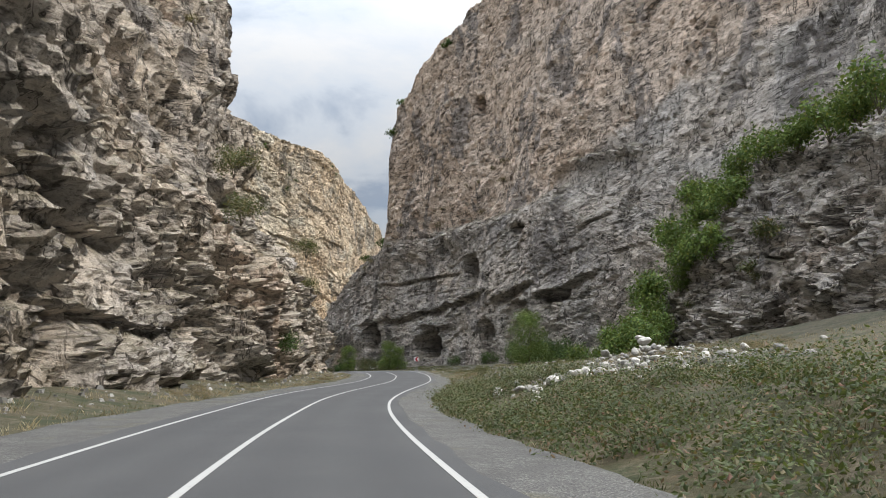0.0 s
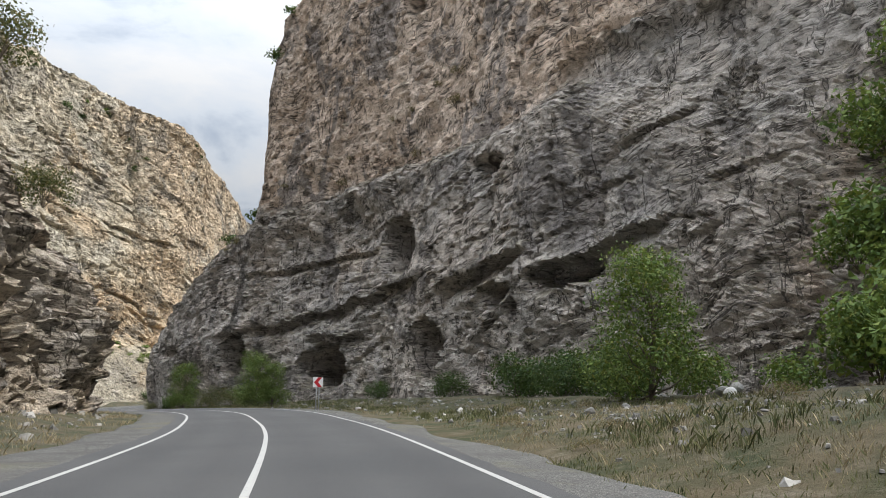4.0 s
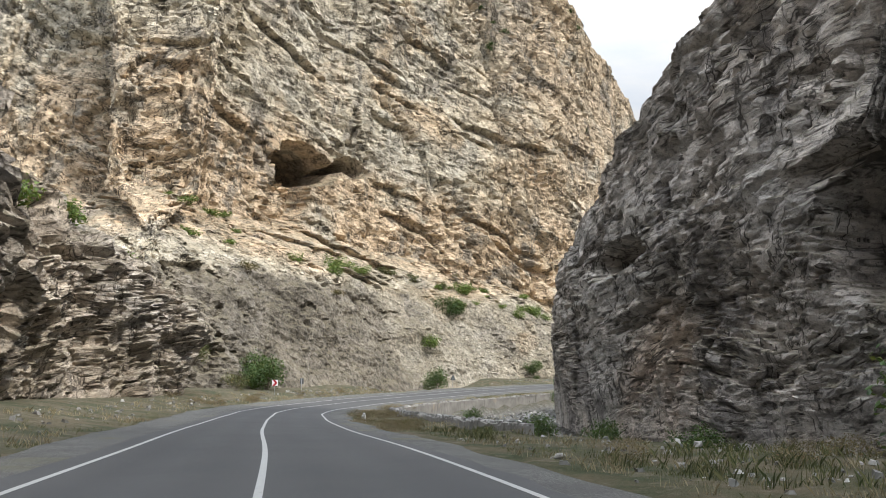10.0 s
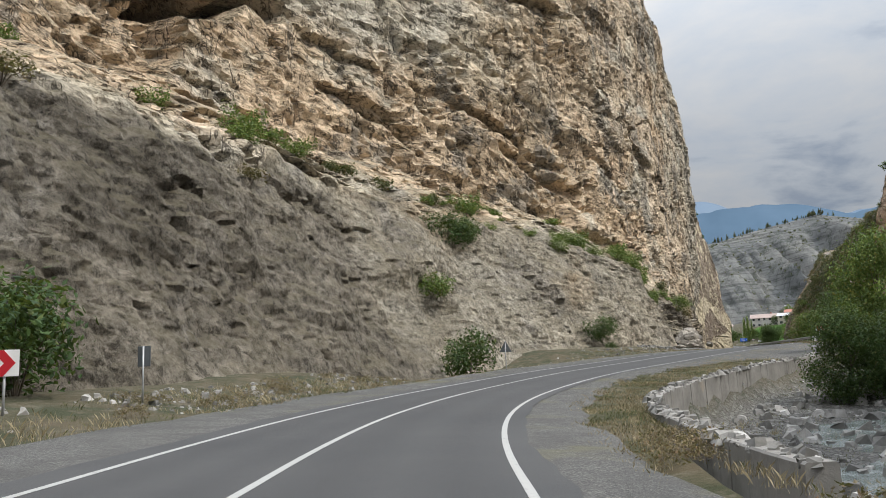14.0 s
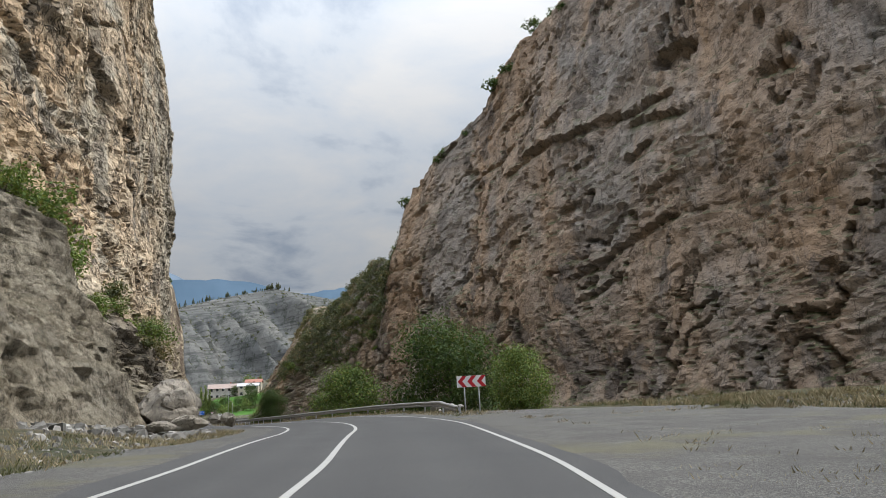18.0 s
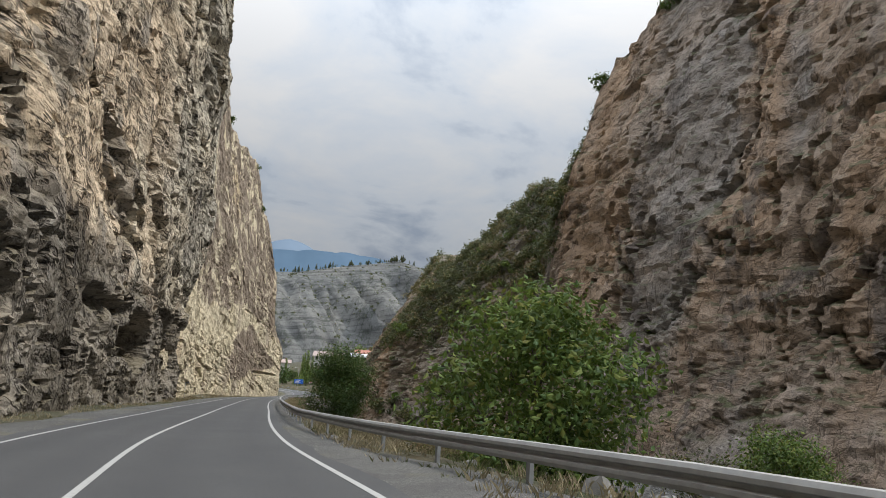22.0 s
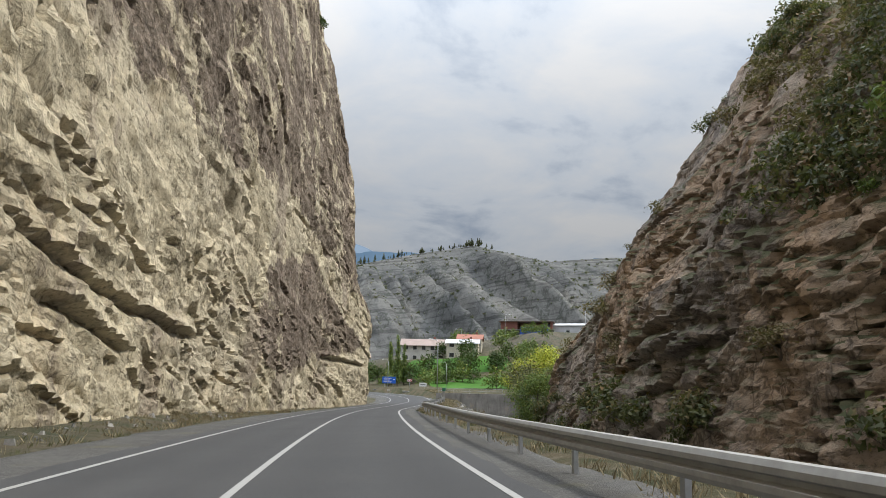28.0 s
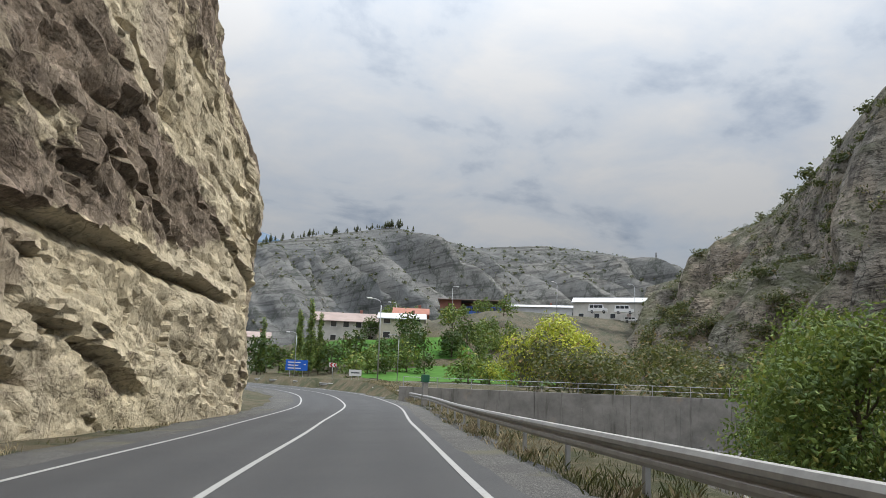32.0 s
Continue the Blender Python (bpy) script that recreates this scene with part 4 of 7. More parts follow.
cliff("cliff_1", CLIFF_A, 1, ROCK_A, "dark layered limestone cliff with a small cave beside the road", dip=-0.12, seed=11, step=0.42, rise=(0.17, 0.35, 0.6, 2.0), beds=(0.7, 1.0), caves=CAVES_A, pocks=0.35, grit=0.18, ledges=LEDGES_A, random_ledges=((45, -10, 110, 0, 16, 3, 14, 0.4, 0.9, 0.6),))
cliff("cliff_2", TOWER, 1, ROCK_A, "tall weathered rock tower with a low broken outcrop at its foot", dip=0.1, seed=23, step=0.42, rise=(0.17, 0.4, 0.9, 2.0), pocks=0.45)
cliff("cliff_3", CLIFF_C + CLIFF_C_END, 1, ROCK_C, "tan and orange limestone cliff with caves and a grey buttress", dip=-0.38, seed=37, step=0.5, rise=(0.22, 0.3, 0.34, 3.0), notch=0.6, run=1.6, size=1.7, fold=1.8, beds=(0.6, 0.8), caves=CAVES_C, pocks=0.25, big_form=1.5, mid_form=0.4, grit=0.10, ledges=LEDGES_C, calm=(345, 0.6), blocks=0.75, grey=buttress, massive=lumpy_foot, random_ledges=((26, 235, 340, 16, 75, 6, 28, 0.7, 1.5, 1.1), (10, 350, 400, 3, 40, 3, 12, 0.5, 1.1, 0.8)))
cliff("cliff_7", CLIFF_C2, 1, ROCK_S, "sunlit pale limestone slab with wedge-shaped overhangs and dark brown patina", dip=-0.22, seed=38, step=0.3, rise=(0.14, 0.2, 0.35, 2.0), notch=0.2, fold=0.8, beds=(0.12, 0.18), pocks=0.03, big_form=0.8, mid_form=0.18, grit=0.05, ledges=LEDGES_C2, cracks=0.22, blocks=0.15, tint=old_skin, random_ledges=((210, 405, 522, 0.2, 9, 0.9, 4.5, 0.2, 0.5, 0.13), (60, 405, 520, 9, 45, 3, 11, 0.2, 0.4, 0.2)))
cliff("cliff_4", CLIFF_D + CLIFF_D2, -1, ROCK_D, "huge grey-brown banded limestone cliff with a rounded nose and hollows", dip=-0.24, seed=53, step=0.45, rise=(0.17, 0.3, 0.45, 3.0), run=2.6, beds=(0.4, 0.8), caves=CAVES_D, pocks=0.05, big_form=1.0, mid_form=0.22, grit=0.12, blocks=0.28, cracks=0.5, ledges=LEDGES_D, random_ledges=((70, 100, 235, 1, 30, 3, 16, 0.3, 0.7, 0.3),))
cliff("cliff_5", CLIFF_E + CLIFF_E2, -1, ROCK_E, "brown limestone cliff falling to a scrub-covered spur", dip=-0.25, seed=71, step=0.42, rise=(0.18, 0.26, 0.36, 2.0), notch=(0.10, 0.8, 404), size=1.3, fold=4.5, caves=CAVES_E, pocks=0.08, beds=(0.15, 0.15), blocks=0.32, big_form=1.5, mid_form=0.4, grit=0.10, ledges=LEDGES_E, random_ledges=((16, 320, 405, 6, 50, 4, 16, 0.4, 0.9, 0.6), (34, 404, 490, 0, 14, 3, 12, 0.3, 0.6, 0.4)))
cliff("cliff_6", SPUR, -1, ROCK_D, "broken grey rock slope with bushes below the high cliff", dip=-0.3, seed=83, step=0.4, rise=(0.18, 0.25, 0.4, 2.0), pocks=0.3)

# ---- parts and small mesh helpers ----
def part(name, me, parent, label="", m=None):
    """Links a mesh as one object under a thing or a part."""
    ob = new(name, me)
    ob.parent = parent
    if m is not None:
        ob.matrix_basis = m
    return tagged(ob, label)


def merge(*pieces):
    """Joins (verts, faces) pieces whose faces all have four corners."""
    vs, fs, n = [], [], 0
    for v, f in pieces:
        v, f = np.asarray(v, float), np.asarray(f, int)
        vs.append(v)
        fs.append(f + n)
        n += len(v)
    return np.concatenate(vs), np.concatenate(fs)


def box(x0, y0, z0, x1, y1, z1, bevel=0.0):
    """A block with chamfered upright and level edges, four-cornered faces only."""
    b = min(bevel, (x1 - x0) / 3, (y1 - y0) / 3, (z1 - z0) / 3)
    if b <= 0:
        v = [(x, y, z) for z in (z0, z1) for x, y in ((x0, y0), (x1, y0), (x1, y1), (x0, y1))]
        f = [(3, 2, 1, 0), (4, 5, 6, 7), (0, 1, 5, 4), (1, 2, 6, 5), (2, 3, 7, 6), (3, 0, 4, 7)]
        return np.array(v, float), np.array(f)
    rings = []
    for z, k in ((z0, b), (z0 + b, 0), (z1 - b, 0), (z1, b)):
        rings.append([(x0 + k, y0 + k, z), (x1 - k, y0 + k, z), (x1 - k, y1 - k, z), (x0 + k, y1 - k, z)])
    v = np.array(rings, float).reshape(-1, 3)
    f = [(3, 2, 1, 0), (12, 13, 14, 15)]
    for r in range(3):
        for c in range(4):
            a, d = r * 4 + c, r * 4 + (c + 1) % 4
            f.append((a, d, d + 4, a + 4))
    return v, np.array(f)


def tube(points, radii, sides=7):
    """A round bar along points."""
    p = np.array(points, float)
    d = np.gradient(p, axis=0)
    d /= np.linalg.norm(d, axis=1)[:, None] + 1e-9
    ref = np.where(np.abs(d[:, 2:3]) > 0.9, np.array([[1.0, 0, 0]]), np.array([[0, 0, 1.0]]))
    u = np.cross(d, ref)
    u /= np.linalg.norm(u, axis=1)[:, None] + 1e-9
    w = np.cross(d, u)
    a = np.linspace(0, 2 * np.pi, sides, endpoint=False)
    r = np.broadcast_to(np.asarray(radii, float), (len(p),))
    v = p[:, None, :] + r[:, None, None] * (np.cos(a)[None, :, None] * u[:, None, :] + np.sin(a)[None, :, None] * w[:, None, :])
    n = len(p)
    f = []
    for i in range(n - 1):
        for k in range(sides):
            f.append((i * sides + k, i * sides + (k + 1) % sides, (i + 1) * sides + (k + 1) % sides, (i + 1) * sides + k))
    v = v.reshape(-1, 3)
    # close the ends with fans of four-cornered faces round a centre point
    for i, flip in ((0, True), (n - 1, False)):
        c = len(v)
        v = np.vstack([v, p[i]])
        for k in range(0, sides, 2):
            q = (i * sides + k, i * sides + (k + 1) % sides, i * sides + (k + 2) % sides if k + 2 <= sides else i * sides, c)
            if len(set(q)) == 4:
                f.append(q[::-1] if flip else q)
    return v, np.array(f)


def solid(name, material, *pieces, smooth_shade=False):
    v, f = merge(*pieces)
    return mesh_from(name, v, f, material, smooth_shade)


def ground_z(x, y):
    z = land_height(np.array([float(x)]), np.array([float(y)]))[0][0]
    return float(z)


def place(thing, poses):
    """Puts a thing at the first pose and copies of it at the others."""
    for m in poses[1:]:
        copy_thing(thing, m)
    thing.matrix_basis = poses[0]
    return thing


def stand(x, y, z=None, scale=1.0, turn=0.0, squash=1.0, sink=0.0):
    z = ground_z(x, y) if z is None else z
    return Matrix.Translation((x, y, z - sink)) @ Matrix.Rotation(radians(turn), 4, "Z") @ Matrix.Diagonal((scale, scale, scale * squash, 1))


# ---- plants ----
def leaf_material(name, dark, light, touch=(0.20, 0.17, 0.05), dry=0.12):
    m = Mat(name, rough=0.6, spec=0.25)
    c = m.ramp(m.island(), (0.0, dark), (0.55, tuple((a + b) / 2 for a, b in zip(dark, light))), (1.0 - dry, light), (1.0, touch))
    c = m.mix(0.7, c, m.ramp(m.noise(0.7, 3.0), (0.35, 0.6), (0.65, 1.35)), "MULTIPLY")
    m.color(c)
    tr = m.n.new("ShaderNodeBsdfTranslucent")
    m.l.new(m.mix(0.5, c, (0.20, 0.24, 0.03)), tr.inputs["Color"])
    mixer = m.n.new("ShaderNodeMixShader")
    mixer.inputs[0].default_value = 0.28
    m.l.new(m.b.outputs[0], mixer.inputs[1])
    m.l.new(tr.outputs[0], mixer.inputs[2])
    m.l.new(mixer.outputs[0], m.n["Material Output"].inputs[0])
    return m.m


def bark_material():
    m = Mat("bark", rough=0.95, spec=0.1)
    m.color(m.ramp(m.noise(9.0, 6.0, 0.7, vec=m.scaled(1, 1, 0.25)), (0.3, (0.055, 0.045, 0.035)), (0.7, (0.19, 0.16, 0.125))))
    m.bump(m.noise(14.0, 5.0, 0.7, vec=m.scaled(1, 1, 0.3)), 0.6, 0.03)
    return m.m


LEAF_GREEN = leaf_material("leaf_green", (0.016, 0.040, 0.013), (0.066, 0.118, 0.034), (0.13, 0.13, 0.045))
LEAF_FRESH = leaf_material("leaf_fresh", (0.052, 0.098, 0.027), (0.185, 0.26, 0.064), (0.22, 0.205, 0.05), 0.2)
LEAF_OLIVE = leaf_material("leaf_olive", (0.038, 0.048, 0.024), (0.128, 0.136, 0.066), (0.22, 0.14, 0.06), 0.25)
LEAF_YELLOW = leaf_material("leaf_yellow", (0.26, 0.31, 0.035), (0.54, 0.58, 0.075), (0.45, 0.36, 0.05), 0.25)
LEAF_DULL = leaf_material("leaf_dull", (0.036, 0.046, 0.030), (0.105, 0.118, 0.066), (0.17, 0.12, 0.07), 0.2)
LEAF_DRY = leaf_material("leaf_dry", (0.09, 0.07, 0.04), (0.24, 0.19, 0.11), (0.15, 0.08, 0.05), 0.3)
BARK = bark_material()


def leaf_cloud(name, blobs, count, size, material, seed, hollow=0.5, upright=0.35, narrow=1.0):
    """Many small pointed leaves, folded along the middle, in rounded clumps. blobs: centre and three radii each."""
    g = np.random.default_rng(seed)
    b = np.array(blobs, float)
    vol = b[:, 3] * b[:, 4] * b[:, 5]
    which = g.choice(len(b), count, p=vol / vol.sum())
    d = g.normal(size=(count, 3))
    d /= np.linalg.norm(d, axis=1)[:, None]
    r = hollow + (1.06 - hollow) * g.random(count) ** 0.6
    r *= 1 + 0.22 * np.sin(d[:, 0] * 7 + which) * np.sin(d[:, 1] * 6 - which) + 0.15 * g.normal(size=count)
    p = b[which, :3] + d * r[:, None] * b[which, 3:]
    nrm = d * 0.7 + np.array([0, 0, upright]) + g.normal(size=(count, 3)) * 0.55
    nrm /= np.linalg.norm(nrm, axis=1)[:, None]
    t = np.cross(nrm, g.normal(size=(count, 3)))
    t /= np.linalg.norm(t, axis=1)[:, None]
    w = np.cross(nrm, t) * narrow
    s = size * (0.6 + 0.8 * g.random(count))[:, None]
    if size >= 0.2 and narrow == 1.0:  # far foliage: three-cornered leaves
        v = np.stack([p - t * s * 0.5 + w * s * 0.30, p - t * s * 0.25 - w * s * 0.36, p + t * s * 0.62 + nrm * s * 0.08], axis=1).reshape(-1, 3)
        return mesh_from(name, v, np.arange(count * 3).reshape(-1, 3), material, False)
    v = np.stack([p - t * s * 0.55, p + w * s * 0.30 - nrm * s * 0.10 * narrow, p + t * s * 0.60, p - w * s * 0.30 - nrm * s * 0.10 * narrow], axis=1).reshape(-1, 3)
    f = np.arange(count * 4).reshape(-1, 4)
    return mesh_from(name, v, f, material, False)


def crown_blobs(height, spread, seed, n=9, low=0.25):
    """Clumps of a crown: a leaning stack that narrows to the top, with gaps."""
    g = np.random.default_rng(seed)
    out = []
    for i in range(n):
        h = low + (1 - low) * (i + 0.5) / n
        wide = spread * (0.35 + 0.65 * math.sin(math.pi * min(1, (h - low) / (1 - low) * 0.8 + 0.18)))
        a = i * 2.4 + g.random()
        k = wide * 0.52 * (0.5 + 0.6 * g.random())
        rr = spread * (0.26 + 0.16 * g.random())
        out.append((k * math.cos(a), k * math.sin(a), height * h * (0.90 + 0.08 * g.random()), rr, rr, rr * 0.72))
    return out


def tree(name, label, height, spread, count, leaf, material, seed, n=11, low=0.22, trunk=0.13, hollow=0.45):
    thing = tagged(new(name), label, "tree" if height > 3 else "bush")
    blobs = crown_blobs(height, spread, seed, n, low)
    g = np.random.default_rng(seed + 1)
    top = max(bl[2] for bl in blobs)
    stem = [(0.12 * math.sin(3 * k) * height / 8, 0.10 * math.cos(4 * k) * height / 8 - 0.10 * height / 8, top * k * 0.85 - 0.25) for k in np.linspace(0, 1, 7)]
    pieces = [tube(stem, trunk * np.linspace(1.15, 0.25, 7))]
    for bl in blobs:
        h = max(0.10, min(0.75, bl[2] / top - 0.22))
        i = h * 6
        k = int(i)
        s = np.array(stem[k]) * (1 - i + k) + np.array(stem[min(k + 1, 6)]) * (i - k)
        e = np.array(bl[:3])
        mid = (s + e) / 2 + g.normal(size=3) * 0.05 * height / 4 - np.array([0, 0, 0.04 * height])
        pieces.append(tube([s, mid, e], trunk * np.array([0.42, 0.28, 0.10]), 5))
    part("trunk", solid("trunk", BARK, *pieces, smooth_shade=True), thing)
    part("crown", leaf_cloud("crown", blobs, count, leaf, material, seed + 2, hollow), thing)
    return thing


def bush(name, label, height, spread, count, leaf, material, seed, n=8):
    thing = tagged(new(name), label, "bush")
    g = np.random.default_rng(seed)
    blobs = []
    for i in range(n):
        a, k = i * 2.4 + g.random() * 0.8, spread * 0.5 * math.sqrt((i + 0.3) / n)
        r = spread * (0.24 + 0.12 * g.random())
        blobs.append((k * math.cos(a), k * math.sin(a), height * (0.30 + 0.42 * g.random() * (1.2 - 0.5 * k / spread)), r, r, height * 0.34))
    stems = [tube([(0, 0, -0.3), (bl[0] * 0.4, bl[1] * 0.4, bl[2] * 0.5), bl[:3]], (0.03, 0.022, 0.008), 4) for bl in blobs]
    part("stem", solid("stem", BARK, *stems), thing)
    part("crown", leaf_cloud("crown", blobs, count, leaf, material, seed + 2, 0.4), thing)
    return thing


SLOPE_LINE = [(20.5, 101.5, 2.0), (22.0, 92.7, 3.0), (25.5, 98, 3.8), (28.7, 104, 9.5), (31.5, 93, 13.8), (32.5, 107, 17), (35.4, 95, 20.2), (37, 106, 23), (39, 92, 25.8), (43, 84, 26.5), (43, 74, 26.5)]
# trees and tall bushes that the road passes close by
place(tree("roadside_tree", "bushy green broadleaf tree beside the road", 6.5, 3.5, 9500, 0.15, LEAF_FRESH, 5, n=17, low=0.08, hollow=0.3),
      [stand(-19.3, 160.3, scale=0.82, turn=20), stand(-9.5, 140.6, scale=0.8, turn=130), stand(-8.0, 140.0, scale=0.62, turn=300), stand(10.6, 96.8, scale=1.05, turn=60), stand(22.8, 504.8, None, 1.15, 40)])
place(tree("dark_tree", "dense dark green broadleaf tree behind the guardrail", 6.5, 4.6, 21000, 0.165, LEAF_GREEN, 15, n=18, low=0.08, hollow=0.25),
      [stand(-19.0, 325.0, scale=1.28, turn=10), stand(-18.4, 371.8, scale=0.62, turn=100), stand(-39.9, 259.6, None, 0.72, 50), stand(-36.5, 262.5, None, 0.6, 150), stand(-28, 243, None, 0.6, 90)])
place(tree("light_tree", "light green broadleaf tree turning yellow", 5.2, 4.2, 15000, 0.16, LEAF_FRESH, 25, n=17, low=0.06, hollow=0.25),
      [stand(-16.7, 350.4, scale=1.42, turn=0), stand(-32.0, 276, None, 1.15, 200, 1.35), stand(-11.4, 344.5, scale=0.62, turn=80), stand(-20.4, 313.5, scale=0.72, turn=160), stand(17.5, 499.0, None, 1.15, 220), stand(26.0, 509.0, None, 1.25, 300)])
place(bush("roadside_bush", "round dark green bush at the foot of the cliff", 2.6, 3.0, 2600, 0.16, LEAF_GREEN, 35),
      [stand(-61.7, 272.4, scale=1.3), stand(-74.0, 238.5, scale=1.5, turn=60), stand(-70.5, 236.5, scale=1.35, turn=10), stand(-51.4, 298.6, 0.7, 0.95, 40), stand(-50.6, 297.0, -0.4, 0.35, 90), stand(-66.4, 292.6, 10.6, 1.45, 100), stand(-64.6, 294.2, 11.2, 0.9, 210), stand(-14.0, 67, 2.2, 0.85, 140),
       stand(14.5, 130.5, scale=1.2, turn=30), stand(11.5, 124.5, scale=1.3, turn=160), stand(17.0, 126.5, scale=1.5, turn=220), stand(13.8, 119.5, scale=1.3, turn=20), stand(15.5, 113.5, scale=1.3, turn=120), stand(19, 119, scale=1.5, turn=190), stand(8.0, 133.5, scale=0.9, turn=260), stand(-36.5, 215.5, None, 0.85, 300), stand(-31.0, 206.0, None, 0.8, 320),
       stand(-26, 200, None, 0.8, 20), stand(2.0, 143.0, None, 0.7, 70), stand(-11.5, 165.5, None, 1.0, 100), stand(-22.5, 171, None, 0.8, 10), stand(-45.0, 228.5, -4.1, 0.6, 15)])
place(bush("olive_bush", "grey-green bush with reddish autumn twigs", 2.2, 2.8, 2000, 0.14, LEAF_OLIVE, 45),
      [stand(-16, 166, scale=1.2), stand(-13.4, 157, scale=0.9, turn=50), stand(-15.5, 151.5, scale=0.7, turn=90), stand(-23.5, 163.5, scale=0.5, turn=10), stand(-20.3, 77.2, 15.3, 1.3, 30), stand(-17, 96, 14.5, 1.0, 200), stand(-18.5, 107, 11.0, 0.9, 260), stand(-16.5, 60, 16.0, 1.0, 20),
       stand(-70, 229, None, 0.8, 200), stand(-76.7, 231.5, 1.2, 1.0, 220), stand(-16.5, 361, None, 0.8, 30), stand(-12.5, 366, None, 1.1, 80), stand(-8.5, 352, None, 1.0, 120), stand(3.0, 60.5, None, 0.4, 150)])
place(bush("slope_bush", "bright green bush growing on the rock slope", 3.4, 3.4, 1150, 0.28, LEAF_FRESH, 55),
      [stand(-65.6, 281.6, 4.6, 0.75, 20), stand(-55.4, 305.2, 11.0, 0.6, 70), stand(22.0, 92.7, None, 1.35), stand(25.5, 98, 3.5, 1.5, 30), stand(28.7, 104, 9.0, 1.6, 80), stand(32.5, 108, 17, 1.6, 120), stand(36, 108, 23, 1.4, 10), stand(31.5, 93, 13.5, 1.5, 200), stand(35.4, 95, 20, 1.6, 240), stand(39, 92, 25.5, 1.5, 300), stand(43, 84, 26, 1.7, 30), stand(18.5, 108, None, 0.9, 160), stand(16, 118, None, 0.9, 50), stand(43, 74, 26, 1.8, 60), stand(20.5, 101.5, None, 0.8, 110)]
      + [stand(p[0] * (1 - f) + q[0] * f - 0.8 * k, p[1] * (1 - f) + q[1] * f + 2.0 * k, p[2] * (1 - f) + q[2] * f + 0.4 * k, 0.75 + 0.5 * ((3 * i + k) % 4) / 3, 77 * i + 40 * k) for i, (p, q) in enumerate(zip(SLOPE_LINE, SLOPE_LINE[1:])) for k, f in ((-1, 0.3), (0, 0.55), (1, 0.8))])


def root_on(name, count, v_range, y_range, seed, x_range=(-1e9, 1e9)):
    """Places on a cliff's surface, within a stretch of its rows and of y, to root plants on."""
    grid, v = SURFACE[name]
    g = np.random.default_rng(seed)
    rows = np.where((v >= v_range[0]) & (v <= v_range[1]))[0]
    pts = grid[:, rows].reshape(-1, 3)
    pts = pts[(pts[:, 1] > y_range[0]) & (pts[:, 1] < y_range[1]) & (pts[:, 0] > x_range[0]) & (pts[:, 0] < x_range[1])]
    return pts[g.choice(len(pts), count, replace=False)]


def scatter(thing, spots, lo, hi, seed, sink=0.25):
    g = np.random.default_rng(seed)
    place(thing, [stand(p[0], p[1], p[2], lo + (hi - lo) * g.random() ** 1.5, g.random() * 360, 0.75 + 0.4 * g.random(), sink) for p in spots])


VERGE_DRY = []
for y0, y1, d0, d1, n in ((186, 232, 5.2, 7.6, 40), (140, 175, 7.0, 14.0, 18), (60, 100, 6.5, 16.0, 14), (30, 66, 14.0, 24.0, 22), (276, 312, 13.5, 22, 30), (210, 262, -5.6, -9.5, 30), (30, 100, -5.6, -7.5, 14), (325, 480, 5.6, 8.0, 30), (400, 480, -5.2, -6.6, 16)):
    gv = np.random.default_rng(int(y0 * 7 + n))
    for i in gv.choice(np.where((road_line[:, 1] > y0) & (road_line[:, 1] < y1))[0], n):
        x, y, z = on_road(int(i), d0 + (d1 - d0) * gv.random())
        VERGE_DRY.append((x, y, ground_z(x, y)))
VERGE_DRY = np.array(VERGE_DRY)
scatter(bush("scrub_bush", "dull grey-green scrub bush on a steep rocky spur", 2.2, 2.8, 320, 0.32, LEAF_DULL, 65, n=7),
        np.concatenate([root_on("cliff_5", 230, (1.8, 3.4), (404, 440), 1), root_on("cliff_5", 34, (2.7, 3.3), (440, 496), 2), root_on("cliff_5", 26, (0.2, 1.2), (405, 440), 3)]), 0.3, 0.8, 7)
scatter(bush("spur_bush", "dark green bush on a steep rocky spur", 2.4, 2.8, 520, 0.34, LEAF_OLIVE, 66, n=7),
        np.concatenate([root_on("cliff_5", 80, (1.5, 3.1), (404, 438), 11), root_on("cliff_5", 26, (0.1, 0.6), (408, 490), 12), root_on("cliff_3", 12, (0.9, 1.7), (282, 330), 13), root_on("cliff_6", 14, (0.8, 3.2), (80, 112), 15)]), 0.4, 1.05, 17)
scatter(bush("ledge_bush", "small yellowish bush rooted on a cliff ledge", 1.6, 2.0, 420, 0.26, LEAF_FRESH, 67, n=6),
        np.concatenate([root_on("cliff_3", 22, (0.95, 1.9), (240, 332), 21), root_on("cliff_5", 20, (1.0, 3.0), (404, 440), 22), root_on("cliff_2", 8, (2.4, 3.3), (188, 222), 23), root_on("cliff_3", 10, (2.9, 3.2), (240, 340), 24)]), 0.5, 1.2, 27)
scatter(bush("bench_bush", "leafy green bush on the bench of the tan cliff", 2.4, 2.8, 900, 0.22, LEAF_FRESH, 64, n=8),
        np.concatenate([root_on("cliff_3", 24, (0.97, 1.3), (292, 332), 61), root_on("cliff_3", 4, (0.98, 1.3), (245, 285), 62)]), 0.5, 1.25, 63)
scatter(bush("dry_bush", "dry brown bush with bare twigs on the rocks", 1.5, 2.0, 340, 0.2, LEAF_DRY, 68, n=6),
        np.concatenate([root_on("cliff_5", 44, (1.6, 3.2), (402, 442), 31), root_on("cliff_5", 40, (0.3, 2.8), (442, 492), 35), root_on("cliff_3", 12, (0.8, 1.8), (240, 332), 32), root_on("cliff_4", 14, (1.9, 2.2), (140, 205), 33), root_on("cliff_1", 8, (2.4, 3.1), (60, 120), 34)]), 0.5, 1.2, 37)
